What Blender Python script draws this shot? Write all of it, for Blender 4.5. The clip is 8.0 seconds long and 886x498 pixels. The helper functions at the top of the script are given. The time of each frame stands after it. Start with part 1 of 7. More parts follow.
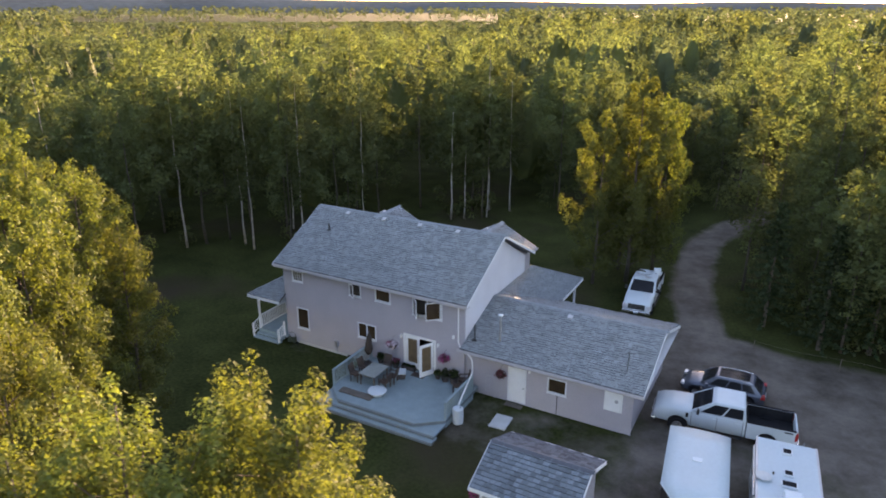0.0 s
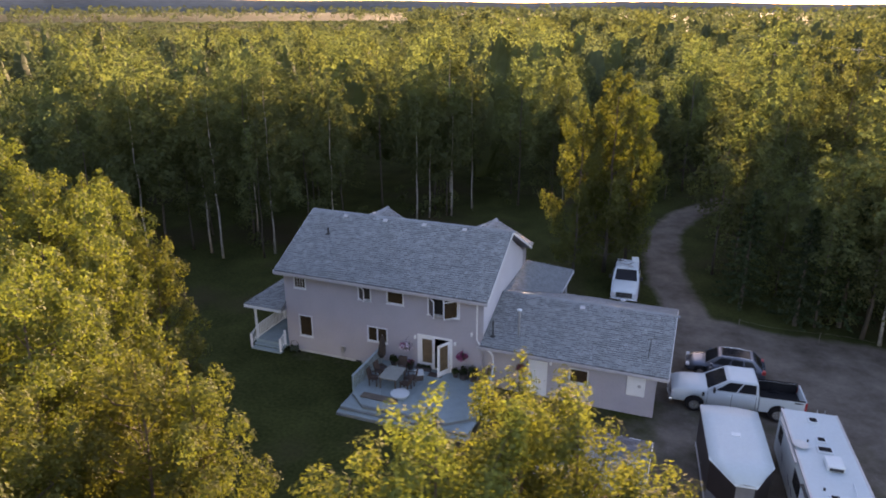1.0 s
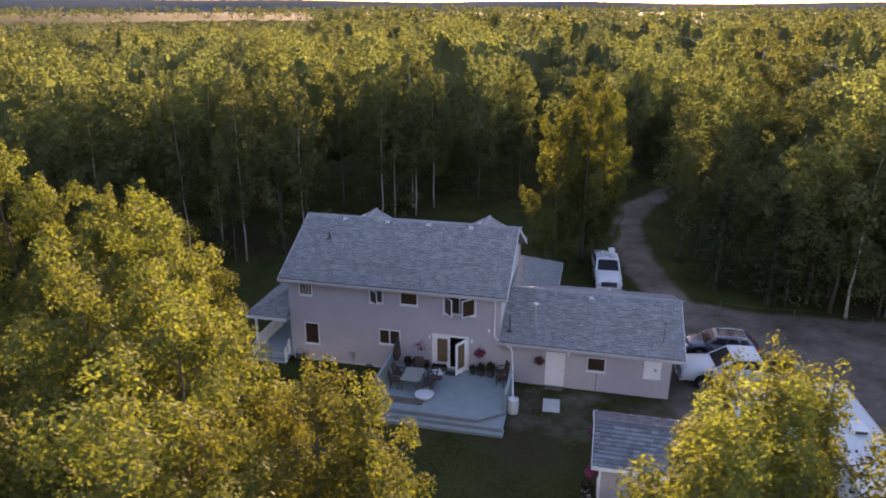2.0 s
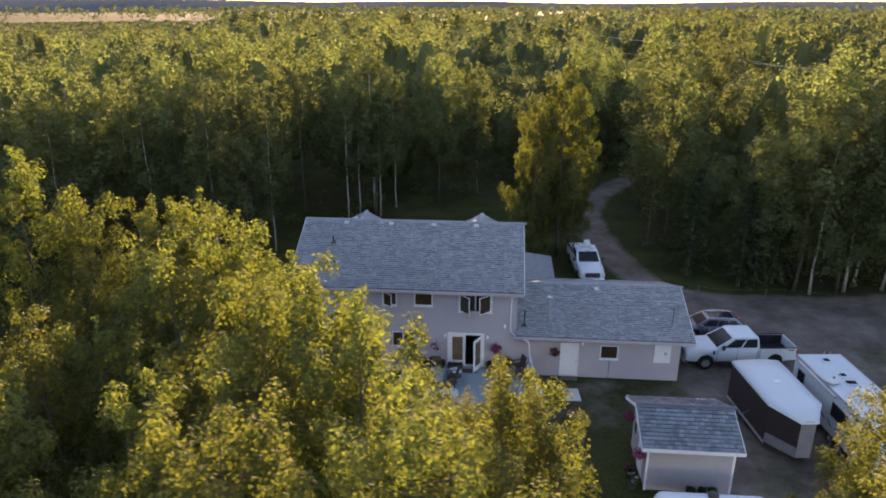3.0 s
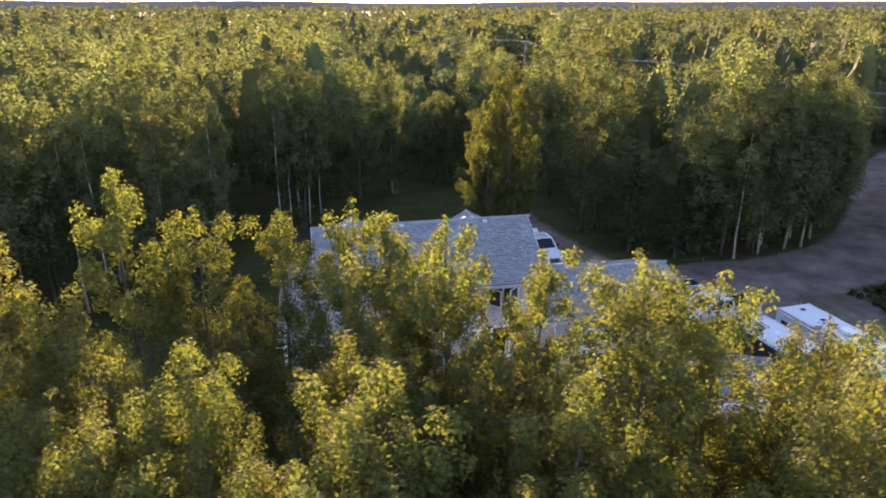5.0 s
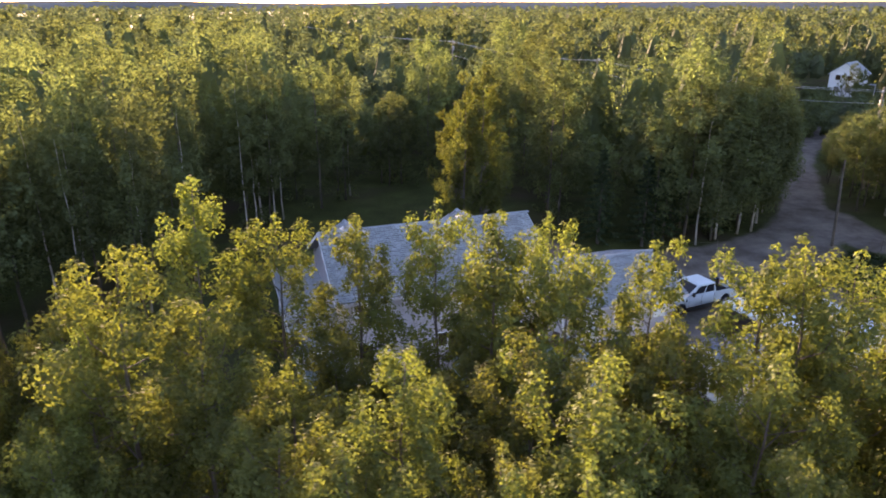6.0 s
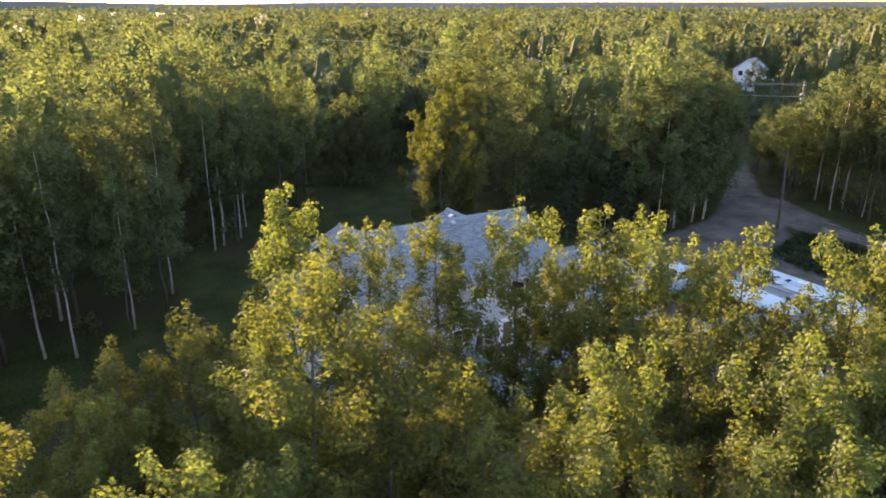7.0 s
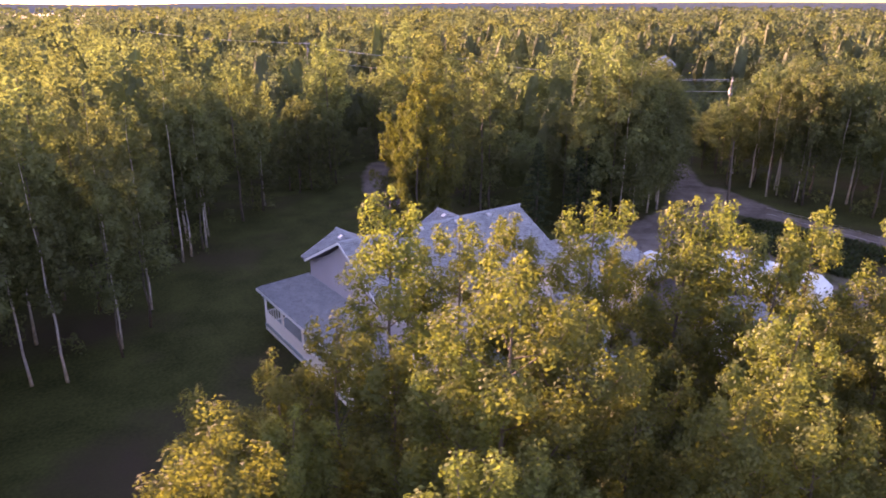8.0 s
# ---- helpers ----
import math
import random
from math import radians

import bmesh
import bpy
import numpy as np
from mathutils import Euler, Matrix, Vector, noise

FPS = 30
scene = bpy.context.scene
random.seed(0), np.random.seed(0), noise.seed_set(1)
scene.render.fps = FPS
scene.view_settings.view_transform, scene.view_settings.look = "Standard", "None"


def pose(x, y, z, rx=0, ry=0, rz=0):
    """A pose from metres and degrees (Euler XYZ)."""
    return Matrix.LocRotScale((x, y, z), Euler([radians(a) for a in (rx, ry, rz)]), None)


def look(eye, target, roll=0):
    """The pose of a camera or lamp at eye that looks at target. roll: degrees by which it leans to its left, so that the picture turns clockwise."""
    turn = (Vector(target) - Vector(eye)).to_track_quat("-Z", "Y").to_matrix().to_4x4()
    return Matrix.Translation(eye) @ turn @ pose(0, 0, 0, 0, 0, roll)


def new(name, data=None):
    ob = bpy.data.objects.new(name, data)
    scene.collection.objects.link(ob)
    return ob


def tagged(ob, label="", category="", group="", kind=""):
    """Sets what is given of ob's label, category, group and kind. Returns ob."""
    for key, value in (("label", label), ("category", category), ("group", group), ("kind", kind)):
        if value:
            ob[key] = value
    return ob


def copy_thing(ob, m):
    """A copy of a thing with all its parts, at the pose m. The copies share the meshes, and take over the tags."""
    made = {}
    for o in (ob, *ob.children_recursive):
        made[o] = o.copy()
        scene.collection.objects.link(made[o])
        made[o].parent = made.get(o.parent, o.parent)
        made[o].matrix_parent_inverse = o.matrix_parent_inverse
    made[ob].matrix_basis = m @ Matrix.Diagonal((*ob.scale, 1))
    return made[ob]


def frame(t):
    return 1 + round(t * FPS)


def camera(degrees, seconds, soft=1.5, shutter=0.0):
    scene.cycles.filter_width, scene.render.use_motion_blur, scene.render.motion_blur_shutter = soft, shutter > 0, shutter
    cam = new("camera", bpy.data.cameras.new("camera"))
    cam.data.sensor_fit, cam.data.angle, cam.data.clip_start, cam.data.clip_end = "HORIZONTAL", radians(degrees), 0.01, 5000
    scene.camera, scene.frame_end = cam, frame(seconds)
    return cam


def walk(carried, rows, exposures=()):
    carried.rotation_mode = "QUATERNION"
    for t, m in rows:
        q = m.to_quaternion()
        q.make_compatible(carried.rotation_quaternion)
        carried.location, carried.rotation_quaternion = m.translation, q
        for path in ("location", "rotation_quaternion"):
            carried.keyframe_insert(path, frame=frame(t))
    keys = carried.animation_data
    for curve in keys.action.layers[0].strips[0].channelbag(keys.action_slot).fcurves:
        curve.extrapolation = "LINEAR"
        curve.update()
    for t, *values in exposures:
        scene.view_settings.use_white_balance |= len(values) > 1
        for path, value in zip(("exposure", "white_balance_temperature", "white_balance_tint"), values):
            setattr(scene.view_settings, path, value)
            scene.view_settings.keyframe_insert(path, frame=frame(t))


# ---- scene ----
# the drone's slow turn round the house: seconds, x, y, z, tilt, heading
cam = camera(65.87, 8.0, soft=1.85, shutter=0.2)
ORBIT = [
    (0, 15.458, -30.424, 20.727, 70.346, 28.873),
    (0.5, 12.897, -31.787, 20.739, 70.318, 24.894),
    (1, 10.236, -32.981, 20.752, 70.293, 20.905),
    (1.5, 7.489, -33.997, 20.764, 70.272, 16.907),
    (2, 4.667, -34.828, 20.776, 70.254, 12.902),
    (2.5, 1.785, -35.468, 20.788, 70.239, 8.891),
    (3, -1.143, -35.911, 20.801, 70.228, 4.875),
    (3.5, -4.103, -36.154, 20.813, 70.221, 0.856),
    (4, -7.080, -36.194, 20.825, 70.217, -3.165),
    (4.5, -10.058, -36.030, 20.838, 70.216, -7.186),
    (5, -13.023, -35.662, 20.850, 70.219, -11.207),
    (5.5, -15.958, -35.092, 20.862, 70.225, -15.225),
    (6, -18.850, -34.322, 20.875, 70.235, -19.240),
    (6.5, -21.683, -33.356, 20.887, 70.248, -23.250),
    (7, -24.443, -32.200, 20.899, 70.264, -27.254),
    (7.5, -27.117, -30.860, 20.911, 70.284, -31.250),
    (8, -29.691, -29.344, 20.924, 70.308, -35.237),
]
EXPOSURE = [(0.0, 3.32, 8800, 36), (0.9, 3.05, 8700, 42), (1.7, 2.95, 8700, 50), (3.0, 3.0, 8500, 40), (4.2, 3.0, 8200, 42), (5.5, 3.42, 7700, 50), (6.1, 3.35, 7900, 42),
            (6.5, 3.48, 8000, 40), (7.1, 3.46, 8000, 36), (7.5, 3.5, 7800, 48), (8.0, 3.65, 8200, 72)]
walk(cam, [(t, pose(x, y, z, tilt, 0, turn)) for t, x, y, z, tilt, turn in ORBIT], EXPOSURE)

# ---- light ----
SUN_AZ, SUN_EL = 3.0, 5.6          # degrees left of +y, degrees above the horizon
world = bpy.data.worlds.new("sky")
scene.world = world
world.use_nodes = True
wt = world.node_tree
sky = wt.nodes.new("ShaderNodeTexSky")
sky.sky_type, sky.sun_disc = "NISHITA", False
sky.sun_elevation, sky.sun_rotation = radians(SUN_EL), radians(-SUN_AZ)
sky.air_density, sky.dust_density, sky.ozone_density = 1.0, 0.7, 2.4
wt.nodes["Background"].inputs[1].default_value = 0.13
wt.links.new(sky.outputs[0], wt.nodes["Background"].inputs[0])
sun = new("sun", bpy.data.lights.new("sun", "SUN"))
sun.data.energy, sun.data.angle, sun.data.color = 4.0, radians(0.6), (1.0, 0.86, 0.62)
away = Vector((-math.sin(radians(SUN_AZ)) * math.cos(radians(SUN_EL)), math.cos(radians(SUN_AZ)) * math.cos(radians(SUN_EL)), math.sin(radians(SUN_EL))))
sun.matrix_world = look(away * 100, (0, 0, 0))

# ---- materials ----
def mat(name, col, rough=0.7, metal=0.0, var=0.15, scale=2.0, bump=0.0, bscale=30.0, tint=None, spec=0.4, island=0.0, piece=False):
    """A plain surface with two scales of noise in its colour, fine relief and, with island, a shade for each loose piece."""
    m = bpy.data.materials.new(name)
    m.use_nodes = True
    nt, n, l = m.node_tree, m.node_tree.nodes, m.node_tree.links
    b = n["Principled BSDF"]
    b.inputs["Roughness"].default_value, b.inputs["Metallic"].default_value = rough, metal
    b.inputs["Specular IOR Level"].default_value = spec
    tc = n.new("ShaderNodeTexCoord")
    big, fine = n.new("ShaderNodeTexNoise"), n.new("ShaderNodeTexNoise")
    big.inputs["Scale"].default_value, fine.inputs["Scale"].default_value = scale, scale * 14
    big.inputs["Detail"].default_value, fine.inputs["Detail"].default_value = 5, 3
    for q in (big, fine):
        l.new(tc.outputs["Object"], q.inputs["Vector"])
    add = n.new("ShaderNodeMath")
    add.operation = "ADD"
    l.new(big.outputs["Fac"], add.inputs[0])
    l.new(fine.outputs["Fac"], add.inputs[1])
    ramp = n.new("ShaderNodeMapRange")
    ramp.inputs["From Min"].default_value, ramp.inputs["From Max"].default_value = 0.7, 1.3
    l.new(add.outputs[0], ramp.inputs["Value"])
    mix = n.new("ShaderNodeMix")
    mix.data_type = "RGBA"
    lo = tint or [c * (1 - var) for c in col]
    hi = [min(1, c * (1 + var)) for c in col]
    mix.inputs["A"].default_value, mix.inputs["B"].default_value = (*lo, 1), (*hi, 1)
    l.new(ramp.outputs[0], mix.inputs["Factor"])
    out = mix.outputs["Result"]
    if island:
        geo, hsv, mr = n.new("ShaderNodeObjectInfo" if piece else "ShaderNodeNewGeometry"), n.new("ShaderNodeHueSaturation"), n.new("ShaderNodeMapRange")
        mr.inputs["To Min"].default_value, mr.inputs["To Max"].default_value = 1 - island, 1 + island
        l.new(geo.outputs["Random" if piece else "Random Per Island"], mr.inputs["Value"])
        l.new(mr.outputs[0], hsv.inputs["Value"])
        l.new(out, hsv.inputs["Color"])
        out = hsv.outputs[0]
    l.new(out, b.inputs["Base Color"])
    if bump:
        bn, bp = n.new("ShaderNodeTexNoise"), n.new("ShaderNodeBump")
        bn.inputs["Scale"].default_value, bn.inputs["Detail"].default_value = bscale, 6
        bp.inputs["Strength"].default_value, bp.inputs["Distance"].default_value = bump, 0.05
        l.new(tc.outputs["Object"], bn.inputs["Vector"])
        l.new(bn.outputs["Fac"], bp.inputs["Height"])
        l.new(bp.outputs["Normal"], b.inputs["Normal"])
    return m


def leaf_mat(name, cols, through_col, amount=0.5):
    """Leaves: diffuse, light coming through, and a faint gloss; each leaf and each tree with a shade of its own."""
    m = bpy.data.materials.new(name)
    m.use_nodes = True
    n, l = m.node_tree.nodes, m.node_tree.links
    n.remove(n["Principled BSDF"])
    geo, oi, ramp = n.new("ShaderNodeNewGeometry"), n.new("ShaderNodeObjectInfo"), n.new("ShaderNodeValToRGB")
    ramp.color_ramp.elements[0].color, ramp.color_ramp.elements[1].color = (*cols[0], 1), (*cols[-1], 1)
    for i, c in enumerate(cols[1:-1]):
        ramp.color_ramp.elements.new((i + 1) / (len(cols) - 1)).color = (*c, 1)
    l.new(geo.outputs["Random Per Island"], ramp.inputs[0])
    hsv, mr, mh = n.new("ShaderNodeHueSaturation"), n.new("ShaderNodeMapRange"), n.new("ShaderNodeMapRange")
    mr.inputs["To Min"].default_value, mr.inputs["To Max"].default_value = 0.78, 1.2
    mh.inputs["To Min"].default_value, mh.inputs["To Max"].default_value = 0.496, 0.522
    l.new(oi.outputs["Random"], mr.inputs["Value"])
    l.new(oi.outputs["Random"], mh.inputs["Value"])
    l.new(mr.outputs[0], hsv.inputs["Value"])
    l.new(mh.outputs[0], hsv.inputs["Hue"])
    tc, no, mn, mm = n.new("ShaderNodeTexCoord"), n.new("ShaderNodeTexNoise"), n.new("ShaderNodeMapRange"), n.new("ShaderNodeMath")
    no.inputs["Scale"].default_value, no.inputs["Detail"].default_value = 0.23, 2
    mn.inputs["From Min"].default_value, mn.inputs["From Max"].default_value = 0.3, 0.7
    mn.inputs["To Min"].default_value, mn.inputs["To Max"].default_value = 0.72, 1.3
    mm.operation = "MULTIPLY"
    l.new(tc.outputs["Object"], no.inputs["Vector"])
    l.new(no.outputs["Fac"], mn.inputs["Value"])
    l.new(mn.outputs[0], mm.inputs[0])
    l.new(mr.outputs[0], mm.inputs[1])
    l.new(mm.outputs[0], hsv.inputs["Value"])
    l.new(ramp.outputs[0], hsv.inputs["Color"])
    dif, tra, glo = n.new("ShaderNodeBsdfDiffuse"), n.new("ShaderNodeBsdfTranslucent"), n.new("ShaderNodeBsdfGlossy")
    tm = n.new("ShaderNodeMix")
    tm.data_type, tm.blend_type = "RGBA", "MULTIPLY"
    tm.inputs["Factor"].default_value = 1.0
    tm.inputs["B"].default_value = (*through_col, 1)
    l.new(hsv.outputs[0], tm.inputs["A"])
    l.new(hsv.outputs[0], dif.inputs[0])
    l.new(tm.outputs["Result"], tra.inputs[0])
    glo.inputs["Roughness"].default_value = 0.6
    m1, m2 = n.new("ShaderNodeMixShader"), n.new("ShaderNodeMixShader")
    m1.inputs[0].default_value, m2.inputs[0].default_value = amount, 0.012
    l.new(dif.outputs[0], m1.inputs[1])
    l.new(tra.outputs[0], m1.inputs[2])
    l.new(m1.outputs[0], m2.inputs[1])
    l.new(glo.outputs[0], m2.inputs[2])
    l.new(m2.outputs[0], n["Material Output"].inputs[0])
    return m


def siding_mat(name, col):
    """Painted lap siding: courses 0.11 m high as relief, a little dirt."""
    m = mat(name, col, 0.36, var=0.07, scale=0.8, spec=0.5)
    n, l = m.node_tree.nodes, m.node_tree.links
    tc = n.new("ShaderNodeTexCoord")
    sep, mul, fr, bp = n.new("ShaderNodeSeparateXYZ"), n.new("ShaderNodeMath"), n.new("ShaderNodeMath"), n.new("ShaderNodeBump")
    mul.operation, fr.operation = "MULTIPLY", "FRACT"
    mul.inputs[1].default_value = 1 / 0.11
    l.new(tc.outputs["Object"], sep.inputs[0])
    l.new(sep.outputs[2], mul.inputs[0])
    l.new(mul.outputs[0], fr.inputs[0])
    bp.invert = True
    bp.inputs["Strength"].default_value, bp.inputs["Distance"].default_value = 1.0, 0.03
    l.new(fr.outputs[0], bp.inputs["Height"])
    l.new(bp.outputs["Normal"], n["Principled BSDF"].inputs["Normal"])
    return m


M_siding = siding_mat("siding_mauve_grey", (0.395, 0.37, 0.40))
M_shed = siding_mat("siding_shed", (0.34, 0.32, 0.34))
M_shingle = mat("shingle_grey", (0.252, 0.282, 0.302), 0.9, var=0.20, scale=2.2, bump=0.6, bscale=60, island=0.09, spec=0.15)
M_shingle_dark = mat("shingle_slate", (0.12, 0.13, 0.15), 0.9, var=0.15, scale=1.2, bump=0.4, bscale=60, island=0.32, spec=0.15)
M_shingle_piece = mat("shingle_slate_piece", (0.168, 0.205, 0.230), 0.9, var=0.30, scale=3.0, bump=0.5, bscale=60, island=0.30, spec=0.15, piece=True)
M_butt = mat("dark_butt_edge", (0.045, 0.047, 0.052), 0.95, spec=0.1)
M_felt = mat("roof_felt", (0.16, 0.165, 0.18), 0.95)
M_white = mat("white_paint", (0.78, 0.78, 0.78), 0.5, var=0.06, scale=1.5)
M_trim = mat("white_trim", (0.70, 0.72, 0.74), 0.55, var=0.08, scale=2.5)
M_deck = mat("deck_stain_grey_blue", (0.222, 0.300, 0.318), 0.7, var=0.12, scale=2, island=0.09, bump=0.2)
# deck stain darkened: the shade under the nosings is put into the colour
M_riser_shade = mat("deck_riser_shade", (0.145, 0.175, 0.190), 0.75, var=0.15, scale=2)
M_fascia = mat("mauve_grey_fascia", (0.50, 0.48, 0.50), 0.55, var=0.08, scale=2.5)
M_gable = siding_mat("siding_pale_gable", (0.64, 0.64, 0.68))
M_glass = mat("window_glass", (0.055, 0.035, 0.022), 0.06, var=0.3, spec=0.5)
M_carglass = mat("tinted_car_glass", (0.018, 0.019, 0.022), 0.12, var=0.2, spec=0.15)
M_blind = mat("brown_blind_behind_glass", (0.17, 0.115, 0.07), 0.15, var=0.25, scale=3, spec=0.5)
M_dark = mat("dark_interior", (0.05, 0.045, 0.04), 0.9)
M_black = mat("black_rubber", (0.018, 0.018, 0.02), 0.9, var=0.3, spec=0.08)
M_blackm = mat("black_metal", (0.03, 0.03, 0.032), 0.45, var=0.2)
M_chrome = mat("bright_metal", (0.62, 0.63, 0.65), 0.25, metal=0.9, var=0.1)
M_alu = mat("grey_aluminium", (0.45, 0.45, 0.46), 0.45, metal=0.6, var=0.15)
M_carwhite = mat("white_car_paint", (0.50, 0.57, 0.60), 0.42, var=0.04, spec=0.35)
M_silver = mat("silver_blue_car_paint", (0.12, 0.14, 0.175), 0.26, metal=0.5, var=0.06)
M_skirt = mat("dull_aluminium_sheet", (0.20, 0.20, 0.215), 0.5, metal=0.3, var=0.15)
M_trailer = mat("trailer_dark_panel", (0.030, 0.022, 0.022), 0.4, var=0.3)
M_rv = mat("rv_white_shell", (0.45, 0.52, 0.55), 0.4, var=0.06)
M_rvroof = mat("rv_roof_membrane", (0.42, 0.50, 0.53), 0.6, var=0.04, scale=0.5)
M_decal = mat("navy_decal", (0.05, 0.06, 0.13), 0.4)
M_red = mat("red_lamp", (0.40, 0.02, 0.02), 0.3)
M_lamp = mat("headlamp_glass", (0.55, 0.56, 0.58), 0.12, spec=0.8)
M_wood = mat("weathered_wood", (0.125, 0.100, 0.082), 0.8, var=0.3, scale=4, bump=0.3)
M_polewood = mat("utility_pole_wood", (0.17, 0.15, 0.125), 0.85, var=0.25, scale=3)
M_brown = mat("brown_wicker", (0.075, 0.050, 0.042), 0.8, var=0.35, scale=8, bump=0.4, bscale=80)
M_stone = mat("concrete_slab", (0.50, 0.50, 0.49), 0.85, var=0.12, bump=0.2)
M_table = mat("grey_table_slats", (0.27, 0.285, 0.265), 0.7, var=0.15, scale=4)
M_canvas = mat("folded_canvas", (0.050, 0.038, 0.032), 0.9, var=0.3, scale=6)
M_plastic = mat("white_plastic", (0.54, 0.60, 0.63), 0.4, var=0.06)
M_hose = mat("dull_green_plastic", (0.045, 0.065, 0.045), 0.6, var=0.25, scale=6)
M_pot = mat("dark_pot", (0.06, 0.05, 0.05), 0.7, var=0.3)
M_magenta = mat("magenta_petals", (0.34, 0.045, 0.14), 0.6, var=0.5, scale=6, island=0.3)
M_dullred = mat("dull_red_petals", (0.19, 0.045, 0.055), 0.6, var=0.5, scale=6, island=0.3)
M_pinkwhite = mat("pale_petals", (0.66, 0.55, 0.62), 0.6, var=0.3, scale=6, island=0.2)
M_greenery = leaf_mat("pot_leaves", [(0.020, 0.034, 0.012), (0.045, 0.062, 0.022)], (1.2, 1.3, 0.5), 0.35)
M_bark = mat("pale_bark", (0.36, 0.335, 0.30), 0.9, var=0.35, scale=2.5, tint=(0.16, 0.14, 0.12), bump=0.4)
M_barkd = mat("grey_brown_bark", (0.075, 0.062, 0.050), 0.95, var=0.4, scale=4, bump=0.5)
M_leaf = leaf_mat("poplar_leaves", [(0.073, 0.089, 0.025), (0.081, 0.096, 0.027), (0.092, 0.103, 0.029), (0.076, 0.092, 0.025)], (1.36, 1.30, 0.62), 0.46)
M_leaf_far = leaf_mat("forest_leaves", [(0.068, 0.084, 0.035), (0.075, 0.091, 0.037), (0.082, 0.098, 0.039), (0.070, 0.086, 0.035)], (1.48, 1.46, 0.9), 0.46)
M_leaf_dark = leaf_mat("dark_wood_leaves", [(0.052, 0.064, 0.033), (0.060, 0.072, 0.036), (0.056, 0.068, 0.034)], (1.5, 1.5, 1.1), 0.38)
M_straw = mat("dry_meadow", (0.105, 0.115, 0.052), 0.95, var=0.25, scale=0.02, tint=(0.08, 0.10, 0.042), spec=0.0)
# blue-grey base colour stands in for the haze over the far hills
M_ridge = mat("hazy_far_hills", (0.085, 0.10, 0.105), 1.0, var=0.25, scale=0.004, spec=0.0)
M_needle = leaf_mat("spruce_needles", [(0.018, 0.035, 0.014), (0.04, 0.06, 0.025)], (1.1, 1.1, 0.7), 0.2)


def ground_mat(gravel=False):
    """Mown lawn, rough grass and brown forest litter, in patches."""
    m = mat("grass_ground", (0.040, 0.048, 0.015), 0.95, var=0.3, scale=0.35, tint=(0.020, 0.025, 0.008), bump=0.7, bscale=9, spec=0.05)
    n, l = m.node_tree.nodes, m.node_tree.links
    b = n["Principled BSDF"]
    src = b.inputs["Base Color"].links[0].from_socket
    tc, no, mr, mix = n.new("ShaderNodeTexCoord"), n.new("ShaderNodeTexNoise"), n.new("ShaderNodeMapRange"), n.new("ShaderNodeMix")
    no.inputs["Scale"].default_value, no.inputs["Detail"].default_value = 0.09, 6
    mr.inputs["From Min"].default_value, mr.inputs["From Max"].default_value = 0.52, 0.68
    mix.data_type = "RGBA"
    mix.inputs["B"].default_value = (0.046, 0.036, 0.022, 1)
    l.new(tc.outputs["Object"], no.inputs["Vector"])
    l.new(no.outputs["Fac"], mr.inputs["Value"])
    l.new(mr.outputs[0], mix.inputs["Factor"])
    l.new(src, mix.inputs["A"])
    if not gravel:
        l.new(mix.outputs["Result"], b.inputs["Base Color"])
        return m
    # worn gravel and dirt, giving way to grass where the verge value grows
    at, edge, add, mv, gm = n.new("ShaderNodeAttribute"), n.new("ShaderNodeTexNoise"), n.new("ShaderNodeMath"), n.new("ShaderNodeMapRange"), n.new("ShaderNodeMix")
    at.attribute_name = "verge"
    edge.inputs["Scale"].default_value, edge.inputs["Detail"].default_value = 0.45, 8
    edge.inputs["Roughness"].default_value = 0.65
    add.operation = "ADD"
    mv.inputs["From Min"].default_value, mv.inputs["From Max"].default_value = 0.82, 1.22
    gm.data_type = "RGBA"
    l.new(tc.outputs["Object"], edge.inputs["Vector"])
    l.new(at.outputs["Fac"], add.inputs[0])
    l.new(edge.outputs["Fac"], add.inputs[1])
    l.new(add.outputs[0], mv.inputs["Value"])
    l.new(mv.outputs[0], gm.inputs["Factor"])
    tone, stones, tm = n.new("ShaderNodeTexNoise"), n.new("ShaderNodeTexNoise"), n.new("ShaderNodeValToRGB")
    tone.inputs["Scale"].default_value, tone.inputs["Detail"].default_value = 0.30, 9
    tone.inputs["Roughness"].default_value = 0.72
    tm.color_ramp.elements[0].position, tm.color_ramp.elements[1].position = 0.30, 0.72
    tm.color_ramp.elements[0].color, tm.color_ramp.elements[1].color = (0.060, 0.048, 0.039, 1), (0.212, 0.180, 0.155, 1)
    l.new(tc.outputs["Object"], tone.inputs["Vector"])
    l.new(tone.outputs["Fac"], tm.inputs[0])
    l.new(tm.outputs[0], gm.inputs["A"])
    l.new(mix.outputs["Result"], gm.inputs["B"])
    l.new(gm.outputs["Result"], b.inputs["Base Color"])
    return m


M_ground = ground_mat()
M_road = ground_mat(True)

# ---- mesh helpers ----
def thing(name, label, category, m=None, group="", kind=""):
    ob = tagged(new(name), label, category, group, kind)
    ob.empty_display_size = 0.3
    if m is not None:
        ob.matrix_basis = m
    return ob


def link(name, me, material, parent=None, label=""):
    if material is not None and not me.materials:
        me.materials.append(material)
    ob = new(name, me)
    ob.parent = parent
    if label:
        ob["label"] = label
    return ob


def part(name, bm, material, parent=None, label="", smooth=False):
    me = bpy.data.meshes.new(name)
    bmesh.ops.recalc_face_normals(bm, faces=bm.faces)
    bm.to_mesh(me)
    bm.free()
    if smooth:
        me.shade_smooth()
    return link(name, me, material, parent, label)


